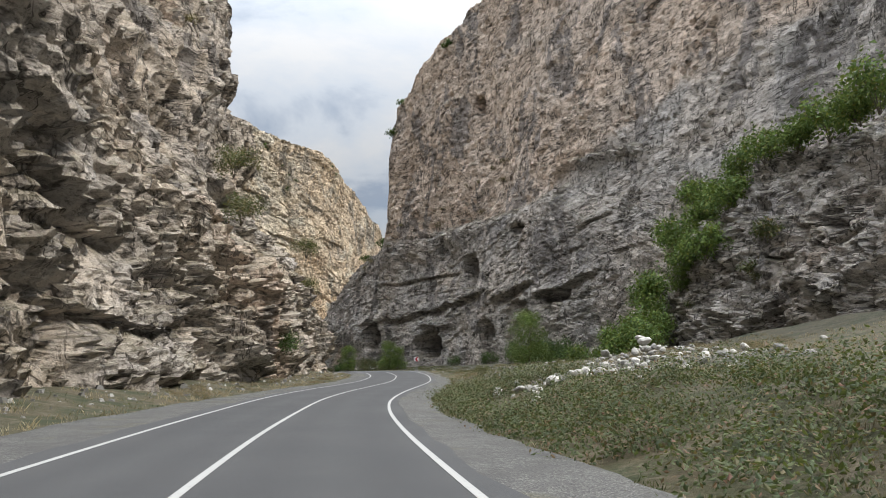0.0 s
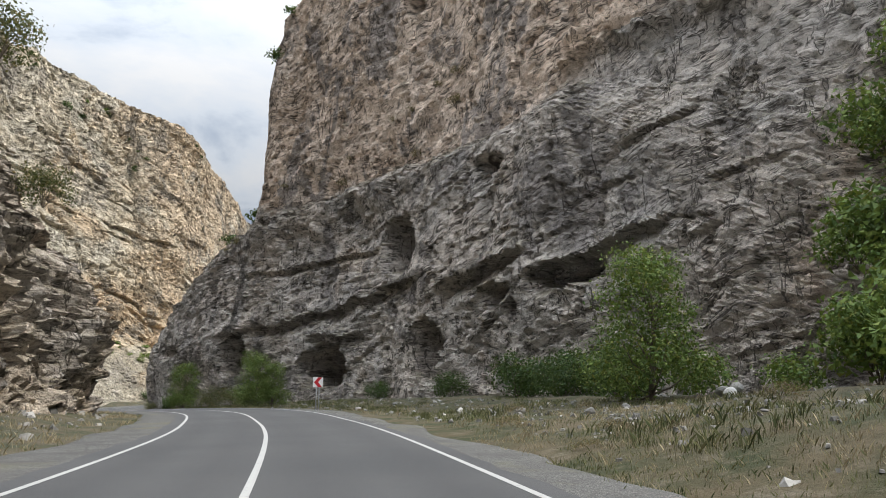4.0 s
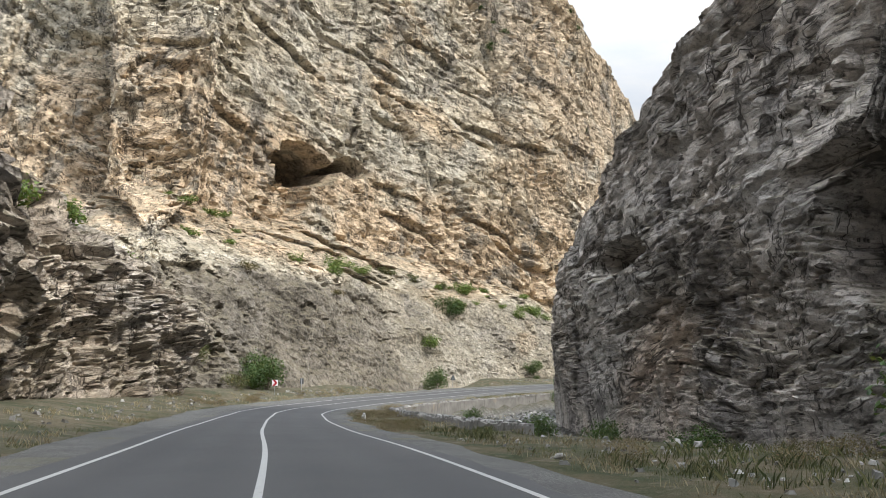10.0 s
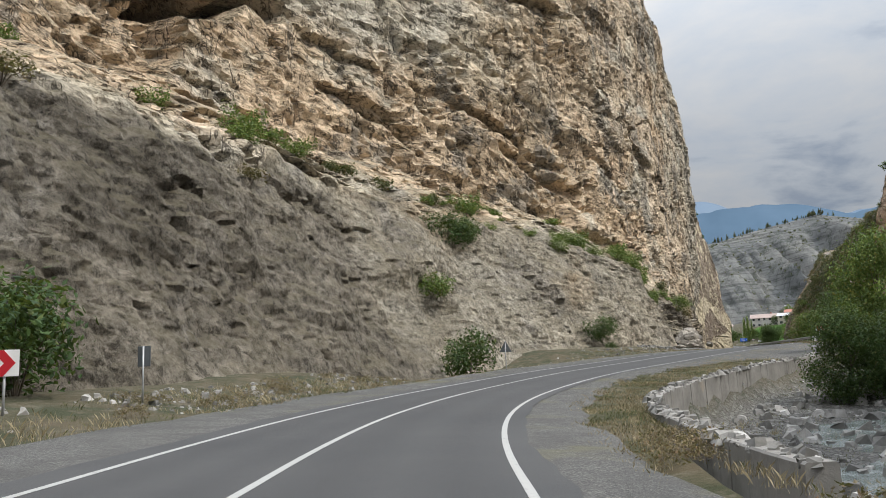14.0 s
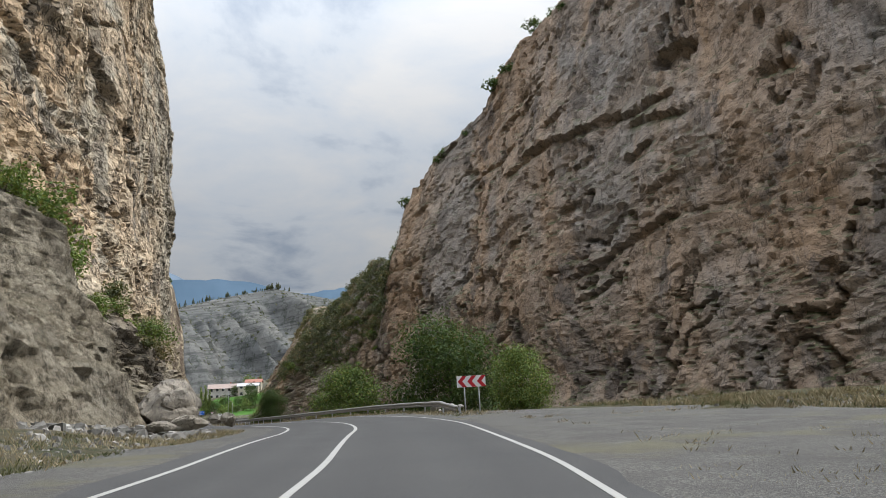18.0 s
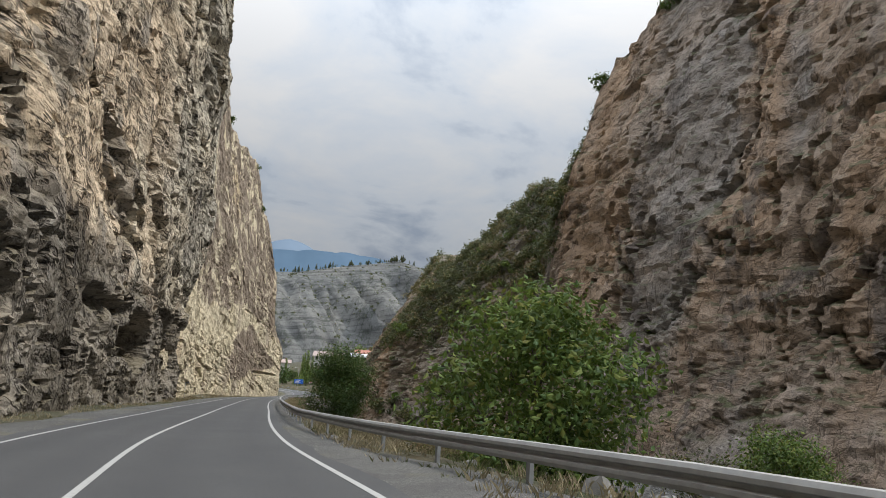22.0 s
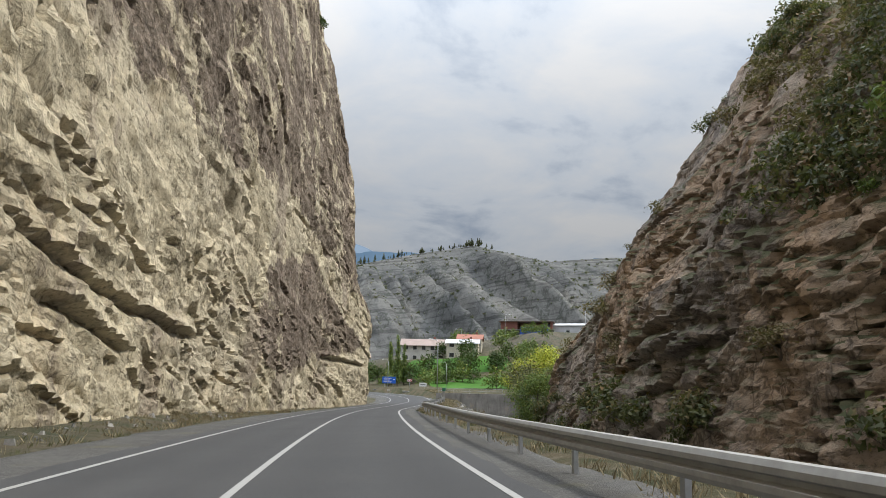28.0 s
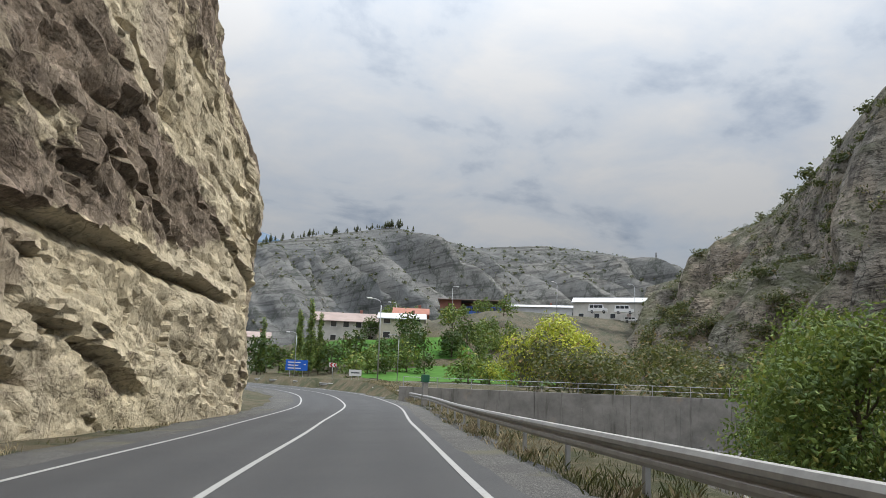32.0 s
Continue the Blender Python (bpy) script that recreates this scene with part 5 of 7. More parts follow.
scatter(bush("ridge_bush", "small dark bush on the skyline of the high cliff", 2.0, 2.4, 300, 0.38, LEAF_GREEN, 69, n=6),
        np.concatenate([root_on("cliff_3", 34, (2.55, 3.1), (235, 345), 41), root_on("cliff_4", 10, (2.9, 3.1), (150, 215), 42), root_on("cliff_5", 14, (2.9, 3.1), (330, 405), 43), root_on("cliff_7", 4, (2.9, 3.05), (440, 505), 44)]), 0.6, 1.3, 47)


def dry_brush():
    """A tangle of thin bare stalks with a few small withered leaves."""
    thing = tagged(new("dry_brush"), "brown dry brush with bare stalks on the verge", "bush")
    part("stem", solid("stem", BARK_DRY, tube([(0, 0, -0.1), (0.03, 0.02, 0.3), (0.0, 0.08, 0.7)], (0.012, 0.008, 0.003), 4)), thing)
    part("twig", leaf_cloud("twig", [(0.5 * math.cos(k), 0.5 * math.sin(k), 0.32 + 0.1 * (k % 3), 0.5, 0.5, 0.3) for k in range(7)], 240, 0.36, BARK_DRY, 94, 0.1, narrow=0.03), thing)
    part("crown", leaf_cloud("crown", [(0.6 * math.cos(k), 0.6 * math.sin(k), 0.30 + 0.12 * (k % 3), 0.5, 0.5, 0.28) for k in range(7)], 480, 0.075, LEAF_DRY, 92, 0.2), thing)
    return thing


BARK_DRY = Mat("dry_stalk", rough=0.9, spec=0.1)
BARK_DRY = BARK_DRY.color(BARK_DRY.ramp(BARK_DRY.island(), (0.0, (0.10, 0.075, 0.05)), (1.0, (0.26, 0.21, 0.14)))).m
scatter(dry_brush(), VERGE_DRY, 0.35, 0.85, 93, 0.05)

# ---- materials of made things ----
def plain_metal(name, c, rough=0.5, metal=0.6):
    m = Mat(name, rough=rough, metal=metal, spec=0.4)
    m.color(m.mix(m.ramp(m.noise(3.0, 6.0, 0.7), (0.4, 0.0), (0.7, 0.6)), c, tuple(k * 0.6 for k in c)))
    return m.m


def painted(name, c, rough=0.5, dirt=0.35):
    m = Mat(name, rough=rough, spec=0.35)
    m.color(m.mix(m.ramp(m.noise(2.5, 6.0, 0.7), (0.45, 0.0), (0.75, dirt)), c, tuple(k * 0.55 + 0.02 for k in c)))
    return m.m


def concrete(name, c=(0.28, 0.268, 0.25)):
    m = Mat(name, rough=0.92, spec=0.2)
    t = m.mix(m.ramp(m.noise(0.7, 7.0, 0.68), (0.35, 0.0), (0.65, 1.0)), c, tuple(k * 0.62 for k in c))
    t = m.mix(m.ramp(m.noise(0.9, 6.0, 0.7, vec=m.scaled(2.2, 2.2, 0.22)), (0.56, 0.0), (0.68, 0.75)), t, (0.10, 0.095, 0.085))
    t = m.mix(m.ramp(m.noise(0.5, 5.0, 0.6), (0.62, 0.0), (0.75, 0.5)), t, (0.42, 0.33, 0.23))
    m.color(t)
    m.bump(m.noise(8.0, 6.0, 0.7), 0.4, 0.04)
    return m.m


GALV, POST_STEEL = plain_metal("galvanised_rail", (0.36, 0.355, 0.34), 0.75, 0.0), plain_metal("post_steel", (0.40, 0.41, 0.42), 0.5, 0.5)
SIGN_WHITE, SIGN_RED, SIGN_BLUE, SIGN_BACK = painted("sign_white", (0.72, 0.72, 0.72), 0.4, 0.1), painted("sign_red", (0.45, 0.02, 0.03), 0.4, 0.1), painted("sign_blue", (0.02, 0.12, 0.55), 0.4, 0.1), plain_metal("sign_back", (0.16, 0.17, 0.18), 0.6, 0.3)
CONCRETE = concrete("stained_concrete")


def stone_material():
    m = Mat("river_stone", rough=0.9, spec=0.2)
    c = m.ramp(m.object_random(), (0.0, (0.17, 0.165, 0.155)), (0.45, (0.29, 0.28, 0.255)), (0.8, (0.40, 0.385, 0.35)), (1.0, (0.50, 0.485, 0.46)))
    c = m.mix(0.7, c, m.ramp(m.noise(5.0, 7.0, 0.7), (0.3, 0.6), (0.5, 1.0), (0.7, 1.3)), "MULTIPLY")
    m.color(c)
    m.bump(m.noise(9.0, 6.0, 0.7), 0.5, 0.05)
    return m.m


def rubble_material():
    m = Mat("river_rubble", rough=0.9, spec=0.2)
    c = m.ramp(m.island(), (0.0, (0.11, 0.107, 0.10)), (0.5, (0.205, 0.198, 0.185)), (0.9, (0.31, 0.30, 0.28)), (1.0, (0.40, 0.39, 0.37)))
    m.color(m.mix(0.6, c, m.ramp(m.noise(7.0, 6.0, 0.7), (0.3, 0.6), (0.5, 1.0), (0.7, 1.3)), "MULTIPLY"))
    return m.m


STONE, RUBBLE = stone_material(), rubble_material()

# ---- guardrail ----
RAIL = [(0.0, 0.31), (0.045, 0.30), (0.08, 0.25), (0.08, 0.20), (0.012, 0.175), (0.012, 0.135), (0.08, 0.11), (0.08, 0.06), (0.045, 0.01), (0.0, 0.0)]  # depth and height of the beam's fold


def rail_mesh(length):
    prof = np.array(RAIL)
    n = len(prof)
    v = []
    for shift in (0.0, 0.006):
        for x in (0.0, length):
            v += [(x, -d + shift, z) for d, z in prof]
    v = np.array(v)
    f = []
    for k in range(n - 1):
        f.append((k, k + 1, n + k + 1, n + k))
        f.append((2 * n + k, 3 * n + k, 3 * n + k + 1, 2 * n + k + 1))
    f += [(0, n, 3 * n, 2 * n), (n - 1, 3 * n - 1, 4 * n - 1, 2 * n - 1)]
    return mesh_from("rail", v, np.array(f), GALV, False)


def guardrail():
    thing = tagged(new("guardrail"), "grey steel guardrail on posts along the road edge", "guardrail")
    rail, post = None, solid("post", POST_STEEL, box(-0.06, -0.035, -0.7, 0.06, 0.035, 0.72, 0.008))
    spacer = solid("spacer", POST_STEEL, box(-0.05, -0.11, 0.50, 0.05, -0.035, 0.68, 0.005))
    i0 = int(np.argmin(np.abs(road_line[:, 1] - 310)))
    offs = lambda y: float(np.interp(y, (308, 318, 333, 346, 362, 440, 466, 492), (5.7, 6.4, 6.3, 5.4, 4.35, 4.4, 4.85, 5.2)))
    pts = []
    i = float(i0)
    while i < len(road_line) - 34:
        k = int(i)
        d = offs(road_line[k, 1])
        x, y, z = on_road(k, d)
        x0, y0, z0 = on_road(k, 4.9)
        pts.append((x, y, z0 - (0.09 if pts else 0.36)))
        i += 4.0
    for a, b in zip(pts, pts[1:]):
        a, b = Vector(a), Vector(b)
        along = b - a
        turn = math.atan2(along.y, along.x)
        tilt = -math.asin(along.z / along.length)
        if rail is None:
            rail = rail_mesh(4.06)
        # the fold faces the road, which lies to the left of the way along
        m = Matrix.Translation(a + Vector((0, 0, 0.44))) @ Euler((0, tilt, turn)).to_matrix().to_4x4() @ Matrix.Diagonal((along.length / 4.0, -1, 1, 1))
        part("rail", rail, thing, m=m)
        pm = Matrix.Translation(a) @ Matrix.Rotation(turn, 4, "Z") @ pose(0, -0.16, 0)
        p = part("post", post, thing, m=pm)
        part("spacer", spacer, p, m=pose(0, 0.14, 0))


guardrail()


# ---- road signs ----
def chevron_mesh(x0, size, thick):
    """A red arrow head pointing to -x, on a board whose face looks to -y."""
    h, w, b = size * 0.5, size * 0.42, size * 0.40
    pts = [(x0, 0), (x0 + w, h), (x0 + w + b, h), (x0 + b, 0), (x0 + w + b, -h), (x0 + w, -h)]
    v = [(x, y0, z) for y0 in (-thick, 0.0) for x, z in pts]
    f = [(0, 1, 2, 3), (0, 3, 4, 5), (6, 9, 8, 7), (6, 11, 10, 9)]
    for k in range(6):
        f.append((k, (k + 1) % 6, (k + 1) % 6 + 6, k + 6))
    return np.array(v), np.array(f)[:, ::-1]


def chevron_sign(label, m, heads, size, height, flip=False, posts=2):
    thing = tagged(new("chevron_sign"), label, "road sign")
    w = size * (heads if heads == 1 else heads * 0.86)
    for k in range(posts):
        x = (k - (posts - 1) / 2) * (0.17 if heads == 1 else w * 0.5)
        part("post", solid("post", POST_STEEL, tube([(x, 0.05, -0.4), (x, 0.05, height + size * 0.7)], 0.032, 8), smooth_shade=True), thing)
    part("board", solid("board", SIGN_WHITE, box(-w / 2, -0.012, height, w / 2, 0.012, height + size, 0.006)), thing)
    for k in range(heads):
        me = solid("arrow", SIGN_RED, chevron_mesh(0, size * 0.99, 0.006))
        step = w / heads
        mm = pose(-w / 2 + k * step + (0.06 if heads > 1 else size * 0.12), -0.0125, height + size / 2)
        if flip:
            mm = pose(w / 2 - k * step - size * 0.12, -0.0125, height + size / 2) @ Matrix.Diagonal((-1, 1, 1, 1))
        part("arrow", me, thing, "red arrow head", mm)
    thing.matrix_basis = m
    return thing


def facing(x, y, towards, z=None):
    """A pose whose -y side looks from (x, y) to a plan point."""
    a = math.atan2(towards[0] - x, -(towards[1] - y))
    return Matrix.Translation((x, y, ground_z(x, y) if z is None else z)) @ Matrix.Rotation(a, 4, "Z")


chevron_sign("white road sign with a single red arrow head", facing(-3.8, 112.9, (-6.0, 80), 0.3), 1, 0.60, 1.3)
chevron_sign("small white road sign with a red arrow head", facing(-67.0, 231.7, (-48, 195)), 1, 0.62, 0.9, flip=True, posts=1)
chevron_sign("wide white road sign with three red arrow heads", facing(-26.95, 308.45, (-38, 293), -0.55), 3, 0.575, 1.53)
chevron_sign("small dark road sign with arrows near the village", facing(20.7, 573.4, (0, 500)), 2, 0.5, 1.4, posts=1)


def triangle_sign(m):
    thing = tagged(new("warning_sign"), "back of a triangular warning sign on a thin grey pole", "road sign")
    part("post", solid("post", POST_STEEL, tube([(0, 0, -0.4), (0, 0, 2.55)], 0.03, 8), smooth_shade=True), thing)
    r = 0.45
    v = [(x, y, z) for y in (-0.035, -0.05) for x, z in ((-r, 1.75), (r, 1.75), (0.02, 2.55), (-0.02, 2.55))]
    f = [(0, 1, 2, 3), (7, 6, 5, 4), (0, 4, 5, 1), (1, 5, 6, 2), (2, 6, 7, 3), (3, 7, 4, 0)]
    part("plate", mesh_from("plate", v, f, SIGN_BACK, False), thing)
    part("clamp", solid("clamp", POST_STEEL, box(-0.06, -0.036, 2.0, 0.06, 0.04, 2.05, 0.005)), thing)
    thing.matrix_basis = m


triangle_sign(facing(-59.0, 272.0, (-56, 304)))
triangle_sign(facing(-24.1, 424.7, (-15, 470)))
plate_sign = tagged(new("small_sign"), "back of a small square sign on a thin pole", "road sign")
part("post", solid("post", POST_STEEL, tube([(0, 0, -0.4), (0, 0, 1.7)], 0.028, 8), smooth_shade=True), plate_sign)
part("plate", solid("plate", SIGN_BACK, box(-0.22, -0.05, 1.1, 0.22, -0.035, 1.7, 0.004)), plate_sign)
plate_sign.matrix_basis = facing(-66.5, 236.8, (-60, 300))
marker = tagged(new("marker_stone"), "small white painted marker stone on the verge", "marker")
part("block", solid("block", SIGN_WHITE, box(-0.11, -0.09, -0.1, 0.11, 0.09, 0.34, 0.04), box(-0.07, -0.06, 0.30, 0.07, 0.06, 0.46, 0.03)), marker)
marker.matrix_basis = stand(-44.4, 200.6)


# ---- retaining walls of the river ----
def wall_along(name, label, line, top, bottom, thick, panel, material=CONCRETE, worn=0.0):
    """A concrete wall in cast panels along plan points; heights are numbers a point."""
    thing = tagged(new(name), label, "retaining wall", kind="structure")
    p = np.array(line, float)
    d = np.concatenate([[0], np.cumsum(np.linalg.norm(np.diff(p, axis=0), axis=1))])
    n = max(1, int(d[-1] / panel))
    e = np.linspace(0, d[-1], n + 1)
    X, Y = np.interp(e, d, p[:, 0]), np.interp(e, d, p[:, 1])
    T, B = np.interp(e, d, top), np.interp(e, d, bottom)
    g = np.random.default_rng(len(line))
    T = T + (g.random(len(T)) - 0.5) * worn
    for k in range(n):
        a, b = Vector((X[k], Y[k], 0)), Vector((X[k + 1], Y[k + 1], 0))
        u = (b - a).normalized()
        w = Vector((u.y, -u.x, 0)) * thick / 2
        a, b = a + u * 0.012, b - u * 0.012
        off = Vector((u.y, -u.x, 0)) * (g.random() - 0.5) * 0.03
        v = []
        for q, t, lo in ((a, T[k], B[k]), (b, T[k + 1], B[k + 1])):
            for s, z in ((-1.25, lo), (1.25, lo), (1.0, t - 0.03), (0.85, t), (-0.85, t), (-1.0, t - 0.03)):
                c = q + w * s + off
                v.append((c.x, c.y, z))
        f = [(0, 6, 11, 5), (5, 11, 10, 4), (4, 10, 9, 3), (3, 9, 8, 2), (2, 8, 7, 1), (0, 1, 2, 5), (5, 2, 3, 4), (11, 8, 7, 6), (10, 9, 8, 11)]
        part("panel", mesh_from("panel", v, f, material, False), thing)
    return thing


def edge_line(y0, y1, shift=0.0):
    out, zs = [], []
    for i in np.where((road_line[:, 1] > y0) & (road_line[:, 1] < y1))[0][::3]:
        d = float(np.interp(road_line[i, 1], *RIVER_EDGE)) + 0.5 + shift
        x, y, z = on_road(i, d)
        x0, y0_, z0 = on_road(i, min(d, 7))
        out.append((x, y))
        zs.append(z0)
    return out, np.array(zs)


def lumps_mesh(name, x, y, z, s, g, material):
    """Many small angular lumps in one mesh."""
    count = len(x)
    cube = np.array([(-1, -1, -1), (1, -1, -1), (1, 1, -1), (-1, 1, -1), (-0.6, -0.6, 1), (0.7, -0.5, 1), (0.6, 0.6, 1), (-0.5, 0.7, 1)]) * 0.5
    v = cube[None] * (1 + 0.35 * g.normal(size=(count, 8, 3))) * s[:, None, None] * np.array([1.25, 1.0, 0.7])
    a = g.random(count) * 6.28
    c, sn = np.cos(a)[:, None], np.sin(a)[:, None]
    v = np.stack([v[:, :, 0] * c - v[:, :, 1] * sn, v[:, :, 0] * sn + v[:, :, 1] * c, v[:, :, 2]], axis=-1)
    v += np.stack([x, y, z + s * 0.15], axis=-1)[:, None, :]
    q = np.array([(3, 2, 1, 0), (4, 5, 6, 7), (0, 1, 5, 4), (1, 2, 6, 5), (2, 3, 7, 6), (3, 0, 4, 7)])
    f = (np.arange(count)[:, None, None] * 8 + q[None]).reshape(-1, 4)
    return mesh_from(name, v.reshape(-1, 3), f, material, False)


def coping(name, label, line, tops, wide, count, seed):
    g = np.random.default_rng(seed)
    p = np.array(line, float)
    e = g.random(count) * (len(p) - 1)
    k = np.arange(len(p))
    x, y, z = np.interp(e, k, p[:, 0]), np.interp(e, k, p[:, 1]), np.interp(e, k, tops)
    s = 0.06 + 0.22 * g.random(count) ** 2.5
    tagged(new(name, lumps_mesh(name, x + (g.random(count) - 0.5) * wide, y + (g.random(count) - 0.5) * wide, z, s, g, RUBBLE)), label, "stones", kind="stuff")


line_1, z_1 = edge_line(186, 222)
wall_along("river_wall_1", "stained concrete parapet wall between grassy verge and river", line_1, z_1 + 0.22, z_1 - 2.6, 0.5, 1.1, worn=0.16)
coping("coping_stones", "broken mortar and stones along the top of the old parapet", line_1, z_1 + 0.2, 0.42, 900, 6)
line_2, z_2 = edge_line(224, 284)
wall_along("river_wall_2", "stained concrete retaining wall under the road's river side", line_2, z_2 + 0.12, z_2 - 2.8, 0.4, 1.5, worn=0.08)
coping("coping_stones", "stones and dirt along the top of the retaining wall", line_2, z_2 + 0.1, 0.36, 700, 7)
channel = wall_along("channel_wall", "long grey concrete wall of the river channel", [(16.5, 538), (24, 533), (34.4, 526.0), (44, 518.5), (54, 509)], [1.9, 1.85, 1.8, 1.75, 1.7], [-2.6] * 5, 0.35, 3.2)
railing = tagged(new("railing"), "thin metal railing along the top of the channel wall", "railing")
rp = np.array([(16.5, 538), (24, 533), (34.4, 526.0), (44, 518.5), (54, 509)], float)
rd = np.concatenate([[0], np.cumsum(np.linalg.norm(np.diff(rp, axis=0), axis=1))])
re_ = np.arange(0.3, rd[-1], 2.6)
rx, ry = np.interp(re_, rd, rp[:, 0]), np.interp(re_, rd, rp[:, 1])
for k, (x, y) in enumerate(zip(rx, ry)):
    z = float(np.interp(re_[k], rd, [1.9, 1.85, 1.8, 1.75, 1.7]))
    part("post", solid("post", POST_STEEL, tube([(x, y, z - 0.01), (x, y, z + 0.75)], 0.025, 6)), railing)
    if k:
        for h in (0.35, 0.72):
            part("bar", solid("bar", POST_STEEL, tube([(rx[k - 1], ry[k - 1], zp + h), (x, y, z + h)], 0.02, 6)), railing)
    zp = z
gate_post = tagged(new("gate_post"), "concrete gate pillar with a green metal box on top", "post")
part("pillar", solid("pillar", CONCRETE, box(-0.16, -0.16, -1.2, 0.16, 0.16, 1.5, 0.02)), gate_post)
part("box", solid("box", painted("green_box", (0.02, 0.10, 0.06)), box(-0.22, -0.2, 1.504, 0.22, 0.2, 2.0, 0.03)), gate_post, "dark green metal box")
gate_post.matrix_basis = Matrix.Translation((15.4, 530.0, 0.6))


# ---- stones ----
def stone_mesh(seed, flat=0.7):
    bm = bmesh.new()
    bmesh.ops.create_icosphere(bm, subdivisions=2, radius=0.5)
    g = np.random.default_rng(seed)
    o = g.random(3) * 20
    for v in bm.verts:
        n = noise.noise(v.co * 1.6 + Vector(o)) * 0.35 + noise.noise(v.co * 4 + Vector(o)) * 0.08
        v.co *= 1 + n
        v.co.x *= 1.25
        v.co.z *= flat
    me = bpy.data.meshes.new("stone")
    bm.to_mesh(me)
    bm.free()
    me.materials.append(STONE)
    return me


STONES = [stone_mesh(k, 0.55 + 0.08 * k) for k in range(6)]


def stones(spots, sizes, label, group, seed):
    g = np.random.default_rng(seed)
    for (x, y, lift), s in zip(spots, sizes):
        ob = new("stone", STONES[int(g.integers(6))])
        ob.matrix_basis = Matrix.Translation((x, y, ground_z(x, y) + lift + s * 0.16)) @ Euler(tuple(g.random(3) * (0.5, 0.5, 6.28))).to_matrix().to_4x4() @ Matrix.Scale(s, 4)
        tagged(ob, label, "stone", group)


g = np.random.default_rng(3)
pile = []
for k in range(90):
    a, r = g.random() * 6.28, abs(g.normal()) * 4.2
    x, y = 13.0 + math.cos(a) * r * 0.75, 50.0 + math.sin(a) * r * 2.0
    pile.append((x, y, max(0.0, 0.75 - 0.16 * r) * (0.5 + 0.6 * g.random())))
for k in range(80):
    x, y = 10.0 + 2.2 * g.normal(), 37.0 + 5.0 * g.normal()
    pile.append((x, y, 0.05))
for k in range(50):
    pile.append((4.8 + 1.5 * g.normal(), 28.5 + 4.0 * g.normal(), 0.05))
for k in range(14):
    pile.append((-25.6 + 0.5 * g.normal(), 314.3 + 0.7 * g.normal(), 0.1 + 0.3 * g.random()))
stones(pile, 0.16 + 0.34 * g.random(234) ** 2.2, "rounded grey river stone in a roadside heap", "stones heaped on the bank", 4)
stones([(9.7, 47.0, 0.5), (11.5, 44.8, 0.9), (10.6, 12.6, 0.1), (13.6, 54, 1.0), (13.5, 96.0, 0.1), (12.2, 93, 0.1), (15, 97.5, 0.2)], [0.55, 0.6, 0.75, 0.65, 0.6, 0.5, 0.6], "large pale boulder on the roadside bank", "boulders on the bank", 5)


def boulder_mesh(seed, cuts=22):
    """An angular block: a fine ball cut by flat faces, then roughened."""
    g = np.random.default_rng(seed)
    bm = bmesh.new()
    bmesh.ops.create_icosphere(bm, subdivisions=5, radius=0.75)
    planes = [(Vector(g.normal(size=3)).normalized(), 0.36 + 0.16 * g.random()) for _ in range(cuts)]
    o = Vector(g.random(3) * 30)
    for v in bm.verts:
        for n, reach in planes:
            over = v.co.dot(n) - reach
            if over > 0:
                v.co -= n * over
        v.co += v.co.normalized() * (0.05 * noise.fractal(v.co * 3.5 + o, 1.0, 2.0, 4) - 0.05 * max(0.0, 1 - abs(noise.noise(v.co * 2.2 + o)) * 12))
    me = bpy.data.meshes.new("boulder")
    bm.to_mesh(me)
    bm.free()
    me.materials.append(BROKEN)
    me.shade_smooth()
    me.set_sharp_from_angle(angle=radians(24))
    return me


def boulder_material():
    m = Mat("broken_limestone", rough=0.95, spec=0.12)
    c = m.mix(m.ramp(m.noise(0.9, 7.0, 0.7), (0.42, 0.0), (0.58, 1.0)), (0.30, 0.27, 0.23), (0.19, 0.175, 0.155))
    c = m.mix(0.8, c, m.ramp(m.noise(4.0, 8.0, 0.76), (0.36, 0.3), (0.46, 1.0), (0.64, 1.2)), "MULTIPLY")
    m.color(c)
    m.bump(m.noise(2.2, 9.0, 0.72), 0.9, 0.2)
    return m.m


BROKEN = boulder_material()
BOULDERS = [boulder_mesh(k) for k in (61, 62, 63)]
for k, (x, y, z, sx, sy, sz, turn, tilt, label) in enumerate(((-40.2, 316.6, 0.9, 3.9, 2.6, 2.7, 50, 18, "large grey angular boulder resting on the talus"), (-41.3, 307.3, -0.1, 1.25, 0.9, 0.8, 20, -12, "yellowish broken block on the talus"), (-38.6, 311.5, 0.0, 0.9, 0.7, 0.6, 80, 10, "yellowish broken block on the talus"), (-37.6, 318.5, 0.1, 0.8, 0.6, 0.55, 130, 5, "yellowish broken block on the talus"), (-42.9, 304.2, -0.2, 0.8, 0.6, 0.5, 10, 8, "yellowish broken block on the talus"))):
    ob = new("boulder", BOULDERS[k % 3])
    ob.matrix_basis = Matrix.Translation((x, y, z)) @ Euler((radians(tilt), 0, radians(turn))).to_matrix().to_4x4() @ Matrix.Diagonal((sx, sy, sz, 1))
    tagged(ob, label, "boulder", "boulders on the talus")
verge = []
while len(verge) < 55:
    i = int(g.integers(110, 175)) if g.random() < 0.7 else int(g.integers(60, 340))
    d = 6.5 + g.random() * 8
    x, y, z = on_road(i, d)
    if not (182 < y < 330):
        verge.append((x, y, 0.0))
stones(verge, 0.10 + 0.28 * g.random(55) ** 3, "pale stone lying in the dry verge grass", "stones in the verge", 6)


